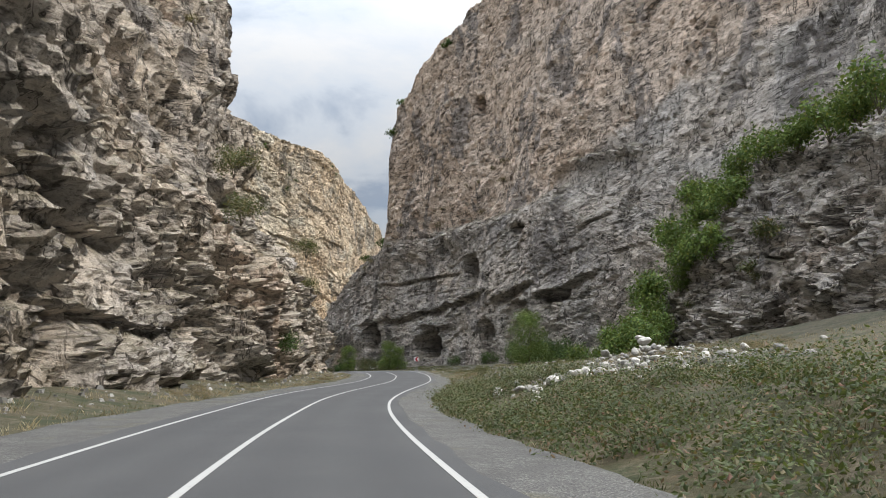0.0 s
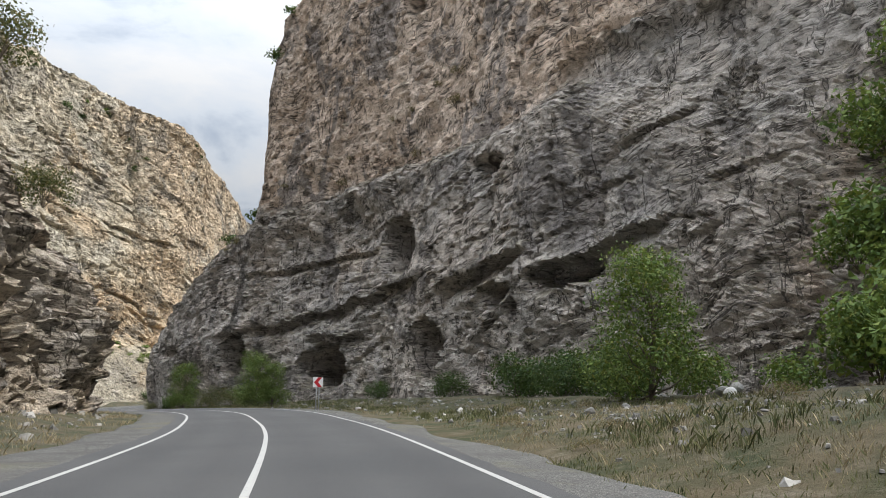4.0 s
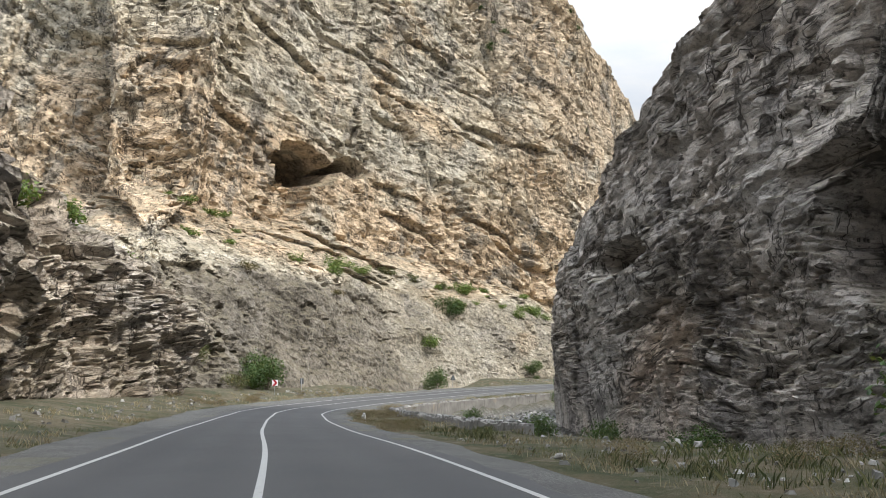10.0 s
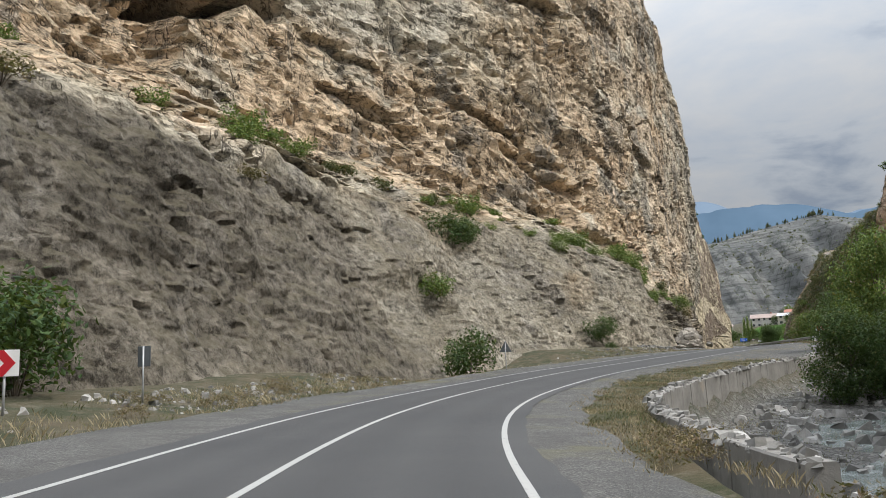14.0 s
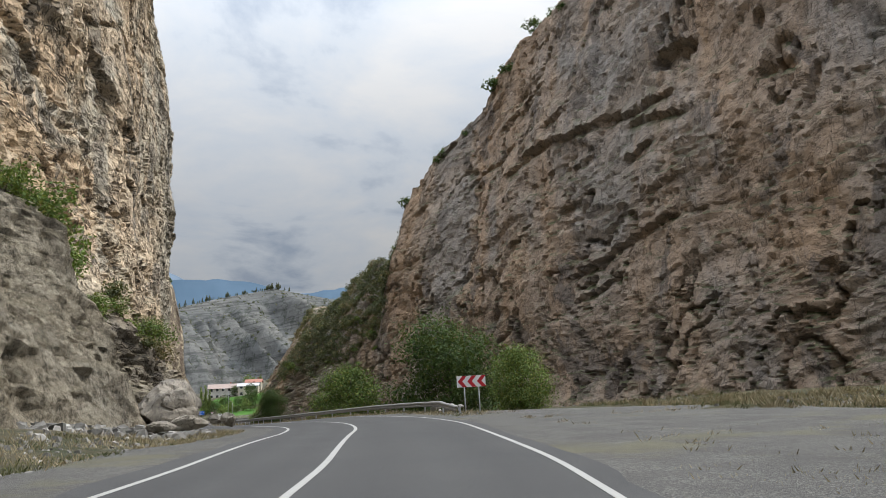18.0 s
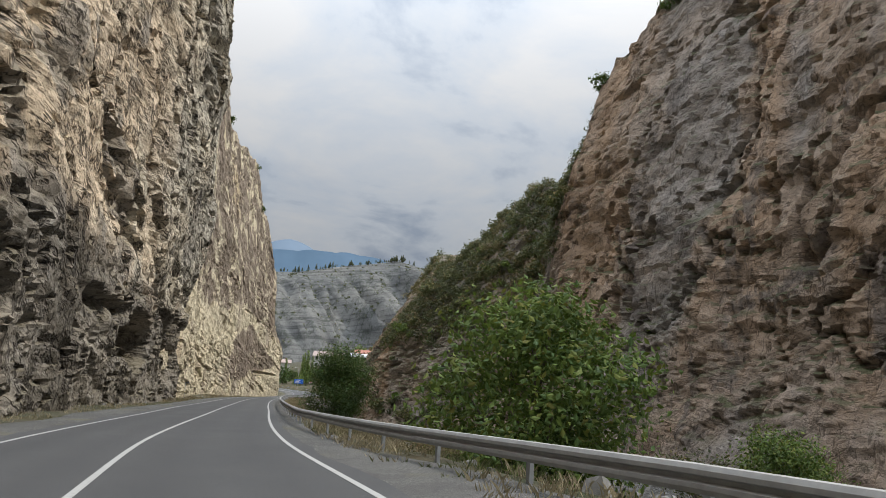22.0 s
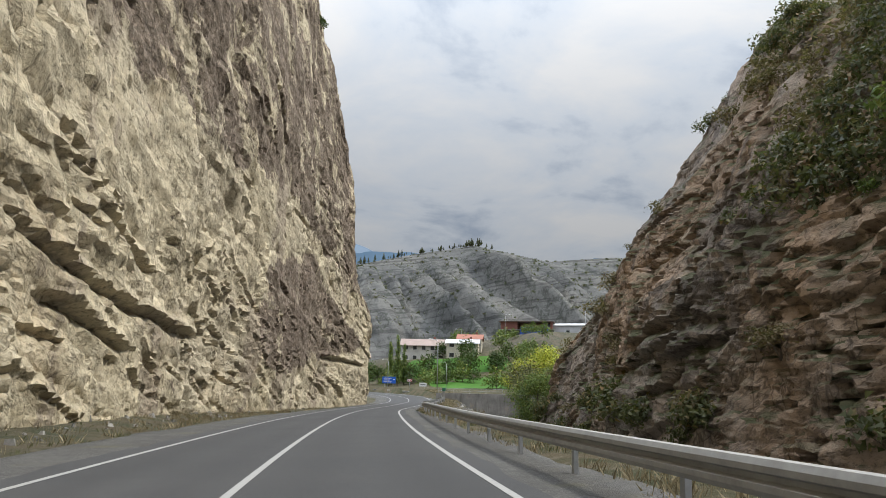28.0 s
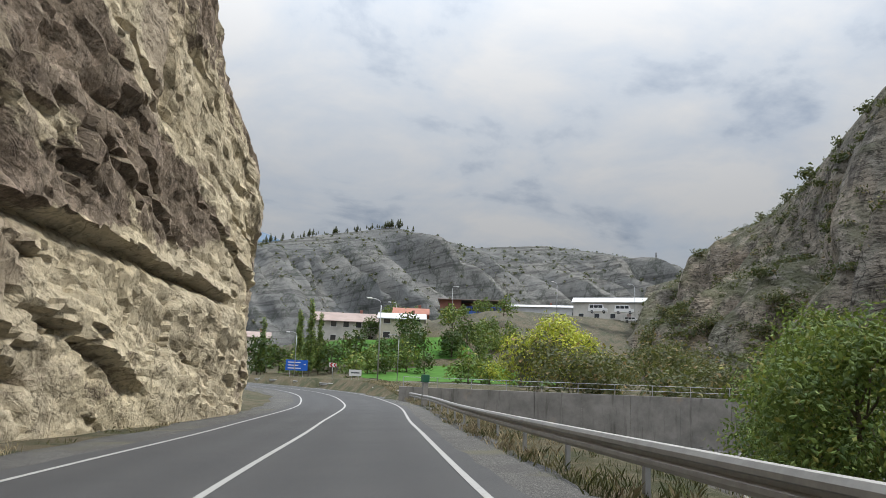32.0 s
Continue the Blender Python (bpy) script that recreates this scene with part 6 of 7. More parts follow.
def rubble(name, label, count, y0, y1, d0, d1, size, seed):
    """Loose stones too many to count, as one object of small angular lumps."""
    g = np.random.default_rng(seed)
    idx = np.where((road_line[:, 1] > y0) & (road_line[:, 1] < y1))[0]
    i = g.choice(idx, count)
    lo = np.interp(road_line[i, 1], *RIVER_EDGE) + 1.2 if d0 is None else np.full(count, float(d0))
    d = lo + (d1 - lo) * g.random(count)
    x = road_line[i, 0] + road_right[i, 0] * d + g.normal(size=count) * 0.4
    y = road_line[i, 1] + road_right[i, 1] * d + g.normal(size=count) * 0.4
    z = land_height(x, y)[0]
    s = size * (0.35 + 1.1 * g.random(count) ** 2.5)
    tagged(new(name, lumps_mesh(name, x, y, z, s, g, RUBBLE)), label, "stones", kind="stuff")


rubble("river_stones", "grey river stones on the stony river bed", 2600, 186, 285, None, 30, 0.42, 8)
rubble("river_stones", "grey river stones beside the guardrail", 5200, 322, 545, 7.5, 27, 0.36, 9)
rubble("bank_stones", "grey stones strewn over the bank", 700, 28, 100, 8.5, 20, 0.15, 10)
rubble("talus", "heap of broken grey stones on the bank", 3200, 26, 66, 8.5, 19, 0.14, 13)
rubble("verge_stones", "small pale stones strewn in the roadside grass", 1900, 62, 182, 6.4, 17, 0.13, 14)
rubble("verge_stones", "small pale stones along the edge of the gravel yard", 700, 270, 316, 13.5, 22, 0.15, 15)
rubble("talus", "rubble of broken pale stones below the bench of the tan cliff", 1500, 299, 334, -6.4, -11.5, 0.34, 16)
rubble("verge_stones", "small pale stones in the dry grass at the foot of the cliff", 1600, 236, 306, -4.6, -9.5, 0.13, 17)
rubble("cliff_debris", "small fallen rocks at the foot of the cliff", 1500, -10, 520, -6.6, -9.5, 0.22, 12)

# ---- river water ----
wm = Mat("shallow_water", rough=0.12, spec=0.5)
wm.color(wm.ramp(wm.noise(0.8, 5.0), (0.4, (0.09, 0.11, 0.10)), (0.7, (0.30, 0.33, 0.32))))
wm.bump(wm.noise(3.0, 6.0, 0.65), 0.5, 0.12)
wi = np.where((road_line[:, 1] > 196) & (road_line[:, 1] < 284))[0]
we = np.interp(road_line[wi, 1], *RIVER_EDGE)
tagged(new("water", road_strip("water", (we + 5.0, we + 8.0, we + 11.5), -2.02, wm.m, wi[0], wi[-1] + 1)), "shallow grey river running over stones", "water", kind="structure")

# ---- distant land ----
def hill_material(name, a, b, scrub, spots=0.6):
    m = Mat(name, rough=0.97, spec=0.05)
    c = m.mix(m.ramp(m.noise(0.012, 6.0, 0.6), (0.4, 0.0), (0.6, 1.0)), a, b)
    c = m.mix(0.6, c, m.ramp(m.noise(0.08, 8.0, 0.72), (0.32, 0.72), (0.5, 1.0), (0.7, 1.2)), "MULTIPLY")
    line = m.noise(0.16, 5.0, 0.65, vec=m.scaled(0.10, 0.10, 2.4))
    c = m.mix(0.8, c, m.ramp(line, (0.41, 0.55), (0.48, 1.0), (0.60, 1.15)), "MULTIPLY")
    rill = m.noise(0.05, 6.0, 0.65, vec=m.scaled(1.0, 0.45, 0.35))
    c = m.mix(m.ramp(rill, (0.47, 0.0), (0.495, 0.55), (0.505, 0.55), (0.53, 0.0)), c, scrub)
    dots = m.voronoi(0.11)
    c = m.mix(m.math("MULTIPLY", m.ramp(dots, (0.10, 1.0), (0.24, 0.0)), m.ramp(m.noise(0.02, 4.0), (0.40, 0.0), (0.55, spots))), c, scrub)
    m.color(c)
    m.bump(m.noise(0.10, 9.0, 0.7), 0.8, 3.0)
    return m.m


# the hill's greys lean towards blue, haze of distance put into the colour
HILL = hill_material("dry_hill", (0.150, 0.147, 0.138), (0.108, 0.110, 0.108), (0.038, 0.045, 0.034))
CRAG = rock_material("scrubby_crag", (0.36, 0.31, 0.25), (0.27, 0.25, 0.215), (0.14, 0.125, 0.11), (0.36, 0.28, 0.20), 0.03, gain=0.72, moss=0.8, scrub=(0.075, 0.08, 0.045), banded=0.6)


def hillside(name, label, foot, ridge, gully, seed, rows=70, cols=260, back=200.0, material=HILL, lumps=0.12, bulge=0.35):
    """A slope between a line at its foot and its ridge, cut by gullies."""
    def even(line):
        p = np.array(line, float)
        d = np.concatenate([[0], np.cumsum(np.linalg.norm(np.diff(p[:, :2], axis=0), axis=1))])
        e = np.linspace(0, d[-1], cols)
        return np.stack([np.interp(e, d, p[:, k]) for k in range(3)], axis=1)
    a, b = even(foot), even(ridge)
    v = np.linspace(0, 1, rows)[None, :]
    P = a[:, None, :] * (1 - v[..., None]) + b[:, None, :] * v[..., None]
    s = np.linspace(0, np.linalg.norm(b[-1] - b[0]), cols)[:, None]
    run = (b - a)[:, :2]
    run /= np.linalg.norm(run, axis=1)[:, None]
    wave = np.abs(fbm(s / 24 + 0.35 * fbm(s / 60, v * 3, 0 * v, 2, seed + 5), v * 0.8 + 0 * s, 0 * v + 0 * s, 4, seed))
    cut = (wave - 0.35) * gully * np.sin(np.pi * np.clip(v * 0.92 + 0.06, 0, 1)) * (1 - 0.85 * smooth(0.55, 1.0, v))
    lump = fbm(P[..., 0] / 35, P[..., 1] / 35, P[..., 2] / 35, 4, seed + 2) * gully * lumps * (1 - smooth(0.6, 1.0, v))
    P[..., 2] += (np.sin(v * np.pi / 2) - v) * (b[:, 2:3] - a[:, 2:3]) * bulge + lump * (v < 1)
    P[..., :2] -= run[:, None, :] * cut[..., None] * 1.3
    P[..., 2] += cut * 0.5
    tail = P[:, -1:, :] + np.concatenate([run * back, np.full((cols, 1), -0.1 * back)], axis=1)[:, None, :]
    P = np.concatenate([P, tail], axis=1)
    me = mesh_from(name, P.reshape(-1, 3), grid_faces(cols, rows + 1)[:, ::-1], material)
    set_attr(me, "bed", P[..., 2] + 0.2 * P[..., 1])
    return tagged(new(name, me), label, "hill", kind="structure"), P


_, hill_grid = hillside("hill_1", "dry grey hill cut by gullies, dotted with scrub", [(-420, 900, 8), (-150, 880, 8), (0, 860, 10), (150, 850, 18), (300, 800, 26), (420, 760, 30), (640, 700, 40)],
                        [(-520, 1150, 120), (-250, 1160, 112), (0, 1145, 116), (104, 1123, 123), (150, 1112, 133), (207, 1096, 143), (240, 1084, 135), (270, 1071, 128), (321, 1045, 131), (364, 1017, 125), (411, 982, 106), (480, 960, 104), (700, 900, 120)], 34, 3, rows=110, cols=420, lumps=0.05)
_, slope_grid = hillside("hill_2", "steep scrubby hillside with rock outcrops", [(36, 470, -6), (56, 500, -6), (70, 540, -4), (88, 600, 4), (140, 690, 16), (200, 760, 22)],
                         [(104, 440, 100), (112, 520, 80), (117, 572, 58), (128, 594, 53), (143, 617, 52), (165, 660, 50), (192, 709, 50), (240, 800, 60)], 16, 8, rows=120, cols=260, back=80, material=CRAG, lumps=0.35, bulge=0.05)
hillside("hill_3", "low dry hill behind the gorge with a village road", [(-300, 620, 4), (-120, 640, 4), (-40, 665, 5)], [(-330, 760, 70), (-150, 780, 62), (-60, 800, 40)], 10, 12, rows=40, cols=120)
# mountains: aerial haze is painted in as blue-grey, paler on the farther ridge
mm = Mat("hazy_mountain", rough=1.0, spec=0.0)
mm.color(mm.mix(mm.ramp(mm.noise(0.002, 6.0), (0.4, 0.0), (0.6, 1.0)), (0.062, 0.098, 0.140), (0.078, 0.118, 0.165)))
mf = Mat("hazier_mountain", rough=1.0, spec=0.0)
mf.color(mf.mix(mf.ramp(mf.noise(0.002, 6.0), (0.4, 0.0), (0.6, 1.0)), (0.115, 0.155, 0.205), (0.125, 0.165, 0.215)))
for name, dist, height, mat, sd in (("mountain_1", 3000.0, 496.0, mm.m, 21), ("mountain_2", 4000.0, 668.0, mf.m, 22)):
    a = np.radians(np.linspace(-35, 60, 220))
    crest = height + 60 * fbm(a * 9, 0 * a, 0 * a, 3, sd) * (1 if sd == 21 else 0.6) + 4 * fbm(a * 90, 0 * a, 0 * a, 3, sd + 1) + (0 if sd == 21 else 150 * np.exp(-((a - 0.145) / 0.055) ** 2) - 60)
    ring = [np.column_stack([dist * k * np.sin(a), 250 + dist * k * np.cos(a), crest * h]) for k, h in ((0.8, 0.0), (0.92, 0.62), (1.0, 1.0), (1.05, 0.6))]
    tagged(new(name, mesh_from(name, np.stack(ring, axis=1).reshape(-1, 3), grid_faces(len(a), 4)[:, ::-1], mat)), "forested mountain on the horizon, tinted with blue haze", "mountain", kind="structure")

# conifers on the ridge and bushes on the slopes
g = np.random.default_rng(17)


def conifer():
    thing = tagged(new("conifer"), "dark conifer on the ridge of the dry hill", "tree", "conifers on the ridge")
    part("trunk", solid("trunk", BARK, tube([(0, 0, -1), (0, 0, 7)], (0.22, 0.08), 6)), thing)
    part("crown", leaf_cloud("crown", [(0, 0, 2 + k * 1.1, 1.9 - 0.28 * k, 1.9 - 0.28 * k, 1.0) for k in range(7)], 240, 0.9, LEAF_DULL, 5, 0.2), thing)
    return thing


ridge = hill_grid[:, -2]
spots = []
for k in range(115):
    x = 196 + 11 * g.normal() if k < 46 else (40, 62, 95, 110, 140, 160, 175)[k % 7] + 8 * g.normal()
    i = int(np.argmin(np.abs(ridge[:, 0] - x)))
    spots.append(stand(ridge[i, 0], ridge[i, 1] - 14 * g.random(), ridge[i, 2] - 0.8, 0.3 + 0.6 * g.random() ** 2, g.random() * 360))
place(conifer(), spots)
sl = slope_grid[:, 4:-3].reshape(-1, 3)
sl = sl[(sl[:, 1] > 490) & (sl[:, 1] < 740)]
scatter(bush("hillside_bush", "grey-green bush on the steep hillside", 2.6, 3.2, 150, 0.6, LEAF_DULL, 75, n=6), sl[g.choice(len(sl), 260, replace=False)], 0.35, 1.3, 77, 0.4)
sl2 = slope_grid[:, 2:40].reshape(-1, 3)
sl2 = sl2[(sl2[:, 1] > 505) & (sl2[:, 1] < 640)]
scatter(bush("riverside_bush", "dense olive-green bush below the hillside", 4.6, 5.4, 850, 0.5, LEAF_OLIVE, 76, n=9), np.concatenate([sl2[g.choice(len(sl2), 34, replace=False)], [(x, y, ground_z(x, y)) for x, y in ((40, 534), (47, 528), (55, 530), (44, 541), (52, 541), (60, 536), (36, 540), (58, 548), (66, 552), (62, 560), (70, 566))]]), 0.55, 1.15, 78, 0.3)
scatter(bush("riverside_shrub", "tall olive-green shrub beyond the channel wall", 6.4, 6.0, 1300, 0.42, LEAF_OLIVE, 79, n=10), np.array([(x, y, ground_z(x, y)) for x, y in ((34, 541), (40, 546), (37, 553), (45, 552), (52, 548), (58, 553), (50, 560), (64, 560), (57, 566), (45, 536), (53, 537), (61, 543), (68, 572), (63, 578))]), 0.6, 1.25, 80, 0.3)

# ---- village trees ----
place(tree("yellow_tree", "broad yellow-green autumn tree by the river", 9.0, 6.6, 7000, 0.34, LEAF_YELLOW, 85, n=14, low=0.22, trunk=0.22),
      [stand(49.3, 569.5, 2.6, 1.0), stand(44.8, 571, 2.5, 0.75, 90), stand(54.4, 571.5, 2.8, 0.78, 200)])


def poplar():
    thing = tagged(new("poplar"), "tall slender green poplar tree", "tree", "poplars near the road")
    part("trunk", solid("trunk", BARK, tube([(0, 0, -0.5), (0.1, 0, 6), (0, 0.1, 12)], (0.16, 0.11, 0.03), 6)), thing)
    part("crown", leaf_cloud("crown", [(0.2 * math.sin(k * 2), 0.2 * math.cos(k * 2), 1.8 + k * 1.15, 0.95 - 0.05 * k, 0.95 - 0.05 * k, 1.0) for k in range(10)], 2400, 0.32, LEAF_FRESH, 9, 0.3), thing)
    return thing


place(poplar(), [stand(26, 608.2, scale=0.98), stand(24.6, 610, scale=0.85, turn=50), stand(18.6, 609.7, scale=0.72, turn=90), stand(28.5, 612, scale=0.8, turn=140), stand(12, 640, scale=0.8, turn=10), stand(31, 640, None, 0.7, 20)])
vt = []
for x0, y0, n, sx, sy in ((20, 615, 9, 7, 8), (38, 618, 10, 8, 9), (10, 628, 6, 8, 10), (52, 622, 5, 5, 6), (46, 586, 4, 4, 4), (70, 668, 8, 14, 8), (74, 640, 12, 9, 5), (32, 600, 5, 5, 4)):
    for _ in range(n):
        vt.append(stand(x0 + g.normal() * sx, y0 + g.normal() * sy, None, 0.45 + 0.6 * g.random(), g.random() * 360))
place(tree("village_tree", "round dark green garden tree in the village", 6.0, 4.8, 560, 0.62, LEAF_GREEN, 95, n=10, low=0.15), vt[:30])
place(tree("garden_tree", "light green garden tree in the village", 5.0, 4.4, 500, 0.6, LEAF_FRESH, 96, n=9, low=0.15), vt[30:])


# ---- village houses ----
def wall_paint(name, c):
    m = Mat(name, rough=0.9, spec=0.15)
    m.color(m.mix(m.ramp(m.noise(0.6, 7.0, 0.7), (0.4, 0.0), (0.7, 0.6)), c, tuple(k * 0.6 for k in c)))
    return m.m


PLASTER, CREAM, BRICK_RED, ROOF_RUST, ROOF_WHITE, ROOF_RED = wall_paint("plaster", (0.55, 0.53, 0.49)), wall_paint("cream_plaster", (0.60, 0.55, 0.45)), wall_paint("red_brick", (0.25, 0.115, 0.09)), wall_paint("rusty_sheet", (0.33, 0.265, 0.24)), wall_paint("pale_sheet", (0.52, 0.53, 0.55)), wall_paint("red_tiles", (0.34, 0.165, 0.125))
GLASS_DARK = Mat("window_glass", rough=0.08, spec=0.6).color((0.03, 0.035, 0.04)).m
FRAME_WHITE = painted("window_frame", (0.65, 0.65, 0.63), 0.5, 0.2)


def window(parent, x, z, w, h, y):
    win = part("window", solid("window_frame", FRAME_WHITE, box(x - w / 2, y - 0.05, z, x - w / 2 + 0.08, y + 0.05, z + h), box(x + w / 2 - 0.08, y - 0.05, z, x + w / 2, y + 0.05, z + h), box(x - w / 2, y - 0.05, z + h - 0.08, x + w / 2, y + 0.05, z + h), box(x - w / 2 - 0.06, y - 0.10, z - 0.08, x + w / 2 + 0.06, y + 0.05, z)), parent)
    part("pane", solid("pane", GLASS_DARK, box(x - w / 2 + 0.08, y - 0.012, z, x + w / 2 - 0.08, y + 0.012, z + h - 0.08)), win)


def house(name, label, m, w, d, h, walls, roofing, rise=1.3, floors=1, bays=3, gable=True, eave=0.5):
    """A house with its long front to -y: walls with window recesses, pitched roof with eaves, chimney, door."""
    thing = tagged(new(name), label, "house")
    part("wall", solid("wall", walls, box(-w / 2, -d / 2, -2.5, w / 2, d / 2, h, 0.03)), thing)
    x, y = w / 2 + eave, d / 2 + eave
    k = 0.14
    if gable:
        prof = [(-y, h - 0.25), (0, h + rise), (y, h - 0.25), (y, h - 0.25 + k), (0, h + rise + k), (-y, h - 0.25 + k)]
        v = [(s * x, a, b) for s in (-1, 1) for a, b in prof]
        f = [(0, 1, 4, 5), (1, 2, 3, 4), (11, 10, 7, 6), (10, 9, 8, 7), (5, 4, 10, 11), (4, 3, 9, 10), (0, 6, 7, 1), (1, 7, 8, 2), (0, 5, 11, 6), (2, 8, 9, 3)]
        roof = part("roof", mesh_from("roof", v, f, roofing, False), thing)
        gv = [(s * (w / 2 - 0.02), a, b) for s in (-1, 1) for a, b in ((-d / 2, h - 0.01), (d / 2, h - 0.01), (0.3, h + rise - 0.1), (-0.3, h + rise - 0.1))]
        part("gable", mesh_from("gable", gv, [(0, 1, 2, 3), (7, 6, 5, 4), (0, 3, 7, 4), (1, 5, 6, 2), (3, 2, 6, 7)], walls, False), thing)
        part("chimney", solid("chimney", BRICK_RED, box(w * 0.22, 0.4, h, w * 0.22 + 0.6, 1.0, h + rise + 0.9, 0.03)), roof)
    else:
        part("roof", solid("roof", roofing, box(-x, -y, h + 0.004, x, y, h + 0.22, 0.03)), thing)
    for fl in range(floors):
        for b in range(bays):
            bx = -w / 2 + w * (b + 0.5) / bays
            if fl == 0 and b == bays // 2 and bays > 1:
                part("door", solid("door", ROOF_RUST, box(bx - 0.5, -d / 2 - 0.06, 0, bx + 0.5, -d / 2 - 0.003, 2.05, 0.01)), thing)
            else:
                window(thing, bx, 0.95 + fl * 2.9, min(1.5, w / bays * 0.5), 1.25, -d / 2 - 0.03)
    thing.matrix_basis = m
    return thing


EYE_END = (0.0, 500.0)
house("house", "two-storey grey village house with a rusty sheet roof", facing(42.5, 646, EYE_END, 11.4), 13, 9, 5.2, PLASTER, ROOF_RUST, 2.0, 2, 5)
house("house", "small cream village house with a pale flat roof", facing(51, 634, EYE_END, 11.9), 9, 7, 5.0, CREAM, ROOF_WHITE, 1.2, 2, 3)
house("house", "red-roofed cream village house", facing(55.5, 641, EYE_END, 13.4), 7, 7, 5.4, CREAM, ROOF_RED, 1.4, 2, 3)
house("house", "tall grey village house behind the garden trees", facing(12, 660, (-20, 400), 9.0), 9, 8, 6.5, PLASTER, ROOF_RUST, 1.4, 2, 3)
house("house", "small grey house among trees on the slope", facing(26, 668, EYE_END, 9.0), 8, 7, 4.6, PLASTER, ROOF_RUST, 1.3, 1, 3)
house("shed", "long white sheet-metal shed on the terrace", facing(118, 698, EYE_END, 26.2), 24, 10, 4.2, ROOF_WHITE, ROOF_WHITE, 1.0, 1, 4)
house("school", "long white single-storey building with a row of windows", facing(127, 660, EYE_END, 23.5), 30, 9, 5.4, PLASTER, ROOF_WHITE, 1.6, 1, 7)
# unfinished building: concrete frame below, brick above
frame_b = tagged(new("brick_building"), "two-storey red brick building with an open concrete ground floor", "building")
part("upper_wall", solid("upper_wall", BRICK_RED, box(-10, -5, 3.2, -3.5, 5, 6.2, 0.03), box(9.2, -5, 3.2, 10, 5, 6.2, 0.03), box(-3.5, 1.5, 3.2, 9.2, 5, 6.2)), frame_b)
part("roof", solid("roof", ROOF_RUST, box(-10.8, -6, 6.204, 10.8, 5.6, 6.42, 0.03)), frame_b)
part("slab", solid("slab", CONCRETE, box(-10.6, -6, 2.9, 10.6, 5, 3.196, 0.02)), frame_b)
part("back_wall", solid("back_wall", CONCRETE, box(-10, 3, -3, 10, 5, 2.896)), frame_b)
for k in range(6):
    part("column", solid("column", CONCRETE, box(-9.8 + k * 3.9 - 0.2, -5.4, -3, -9.8 + k * 3.9 + 0.2, -5.0, 2.896, 0.02)), frame_b)
frame_b.matrix_basis = facing(99.5, 704, EYE_END, 25.2)


# ---- vehicles on the terrace ----
RUBBER = painted("rubber", (0.03, 0.03, 0.03), 0.8)


def vehicle(name, label, m, length, width, height, paint, roof_in=0.12, nose=0.0, cat="car"):
    thing = tagged(new(name), label, cat)
    hl, hw = length / 2, width / 2
    mid = height * 0.52
    prof = [(-hl, 0.35), (hl, 0.35), (hl, mid), (hl - nose, mid + 0.04), (hl - nose - 0.25 - nose * 0.35, height), (-hl + 0.2, height), (-hl, mid)]
    v = [(x, s * (hw - (roof_in if z > mid + 0.1 else 0)), z) for s in (-1, 1) for x, z in prof]
    f = [(0, 1, 2, 6), (6, 2, 3, 5), (13, 9, 8, 7), (12, 10, 9, 13)] + [(k, (k + 1) % 7, (k + 1) % 7 + 7, k + 7) for k in range(7)]
    me = bpy.data.meshes.new("body")
    me.from_pydata(v, [], [q[::-1] for q in f] + [(5, 4, 3), (10, 11, 12)])
    me.materials.append(paint)
    part("body", me, thing)
    n = max(2, int(length / 1.4))
    for k in range(n):
        x0 = -hl + 0.35 + k * (length - 0.8 - nose) / n
        part("side_window", solid("side_window", GLASS_DARK, box(x0, -hw - 0.004, mid + 0.12, x0 + (length - 0.8 - nose) / n - 0.12, -hw + roof_in * 0.6, height - 0.22, 0.0)), thing)
    for x in (-hl * 0.62, hl * 0.62):
        for s in (-1, 1):
            wheel = part("wheel", solid("tyre", RUBBER, tube([(x, s * hw - 0.12, 0.34), (x, s * hw + 0.06, 0.34)], 0.34, 14)), thing)
            part("rim", solid("rim", POST_STEEL, tube([(x, s * hw - 0.13, 0.34), (x, s * hw + 0.07, 0.34)], 0.19, 12)), wheel)
    thing.matrix_basis = m


vehicle("bus", "blue and white bus parked on the terrace", facing(96, 688.5, EYE_END, 25.0), 10.5, 2.5, 3.1, painted("bus_blue", (0.03, 0.09, 0.40)), 0.08, 0.0, "bus")
for x, y in ((110.5, 651.0), (116.5, 648.0)):
    vehicle("van", "white van parked before the long white building", facing(x, y, EYE_END, 24.3), 4.8, 1.9, 2.2, SIGN_WHITE, 0.12, 0.7, "van")
vehicle("car", "white car parked before the long white building", facing(119, 648, EYE_END, 22.2), 4.2, 1.7, 1.5, SIGN_WHITE, 0.16, 0.9)


# ---- street lamps, poles ----
def street_lamp(height=8.5):
    thing = tagged(new("street_lamp"), "grey street lamp with a curved arm", "street lamp", "street lamps of the village")
    part("pole", solid("pole", POST_STEEL, tube([(0, 0, -0.5), (0, 0, height * 0.6), (0, 0, height - 0.5)], (0.09, 0.07, 0.055), 8), smooth_shade=True), thing)
    part("arm", solid("arm", POST_STEEL, tube([(0, 0, height - 0.6), (0.1, 0, height - 0.1), (0.6, 0, height + 0.1), (1.5, 0, height + 0.15)], 0.045, 7), smooth_shade=True), thing)
    part("head", solid("head", SIGN_WHITE, box(1.3, -0.13, height + 0.06, 2.0, 0.13, height + 0.2, 0.04)), thing)
    return thing


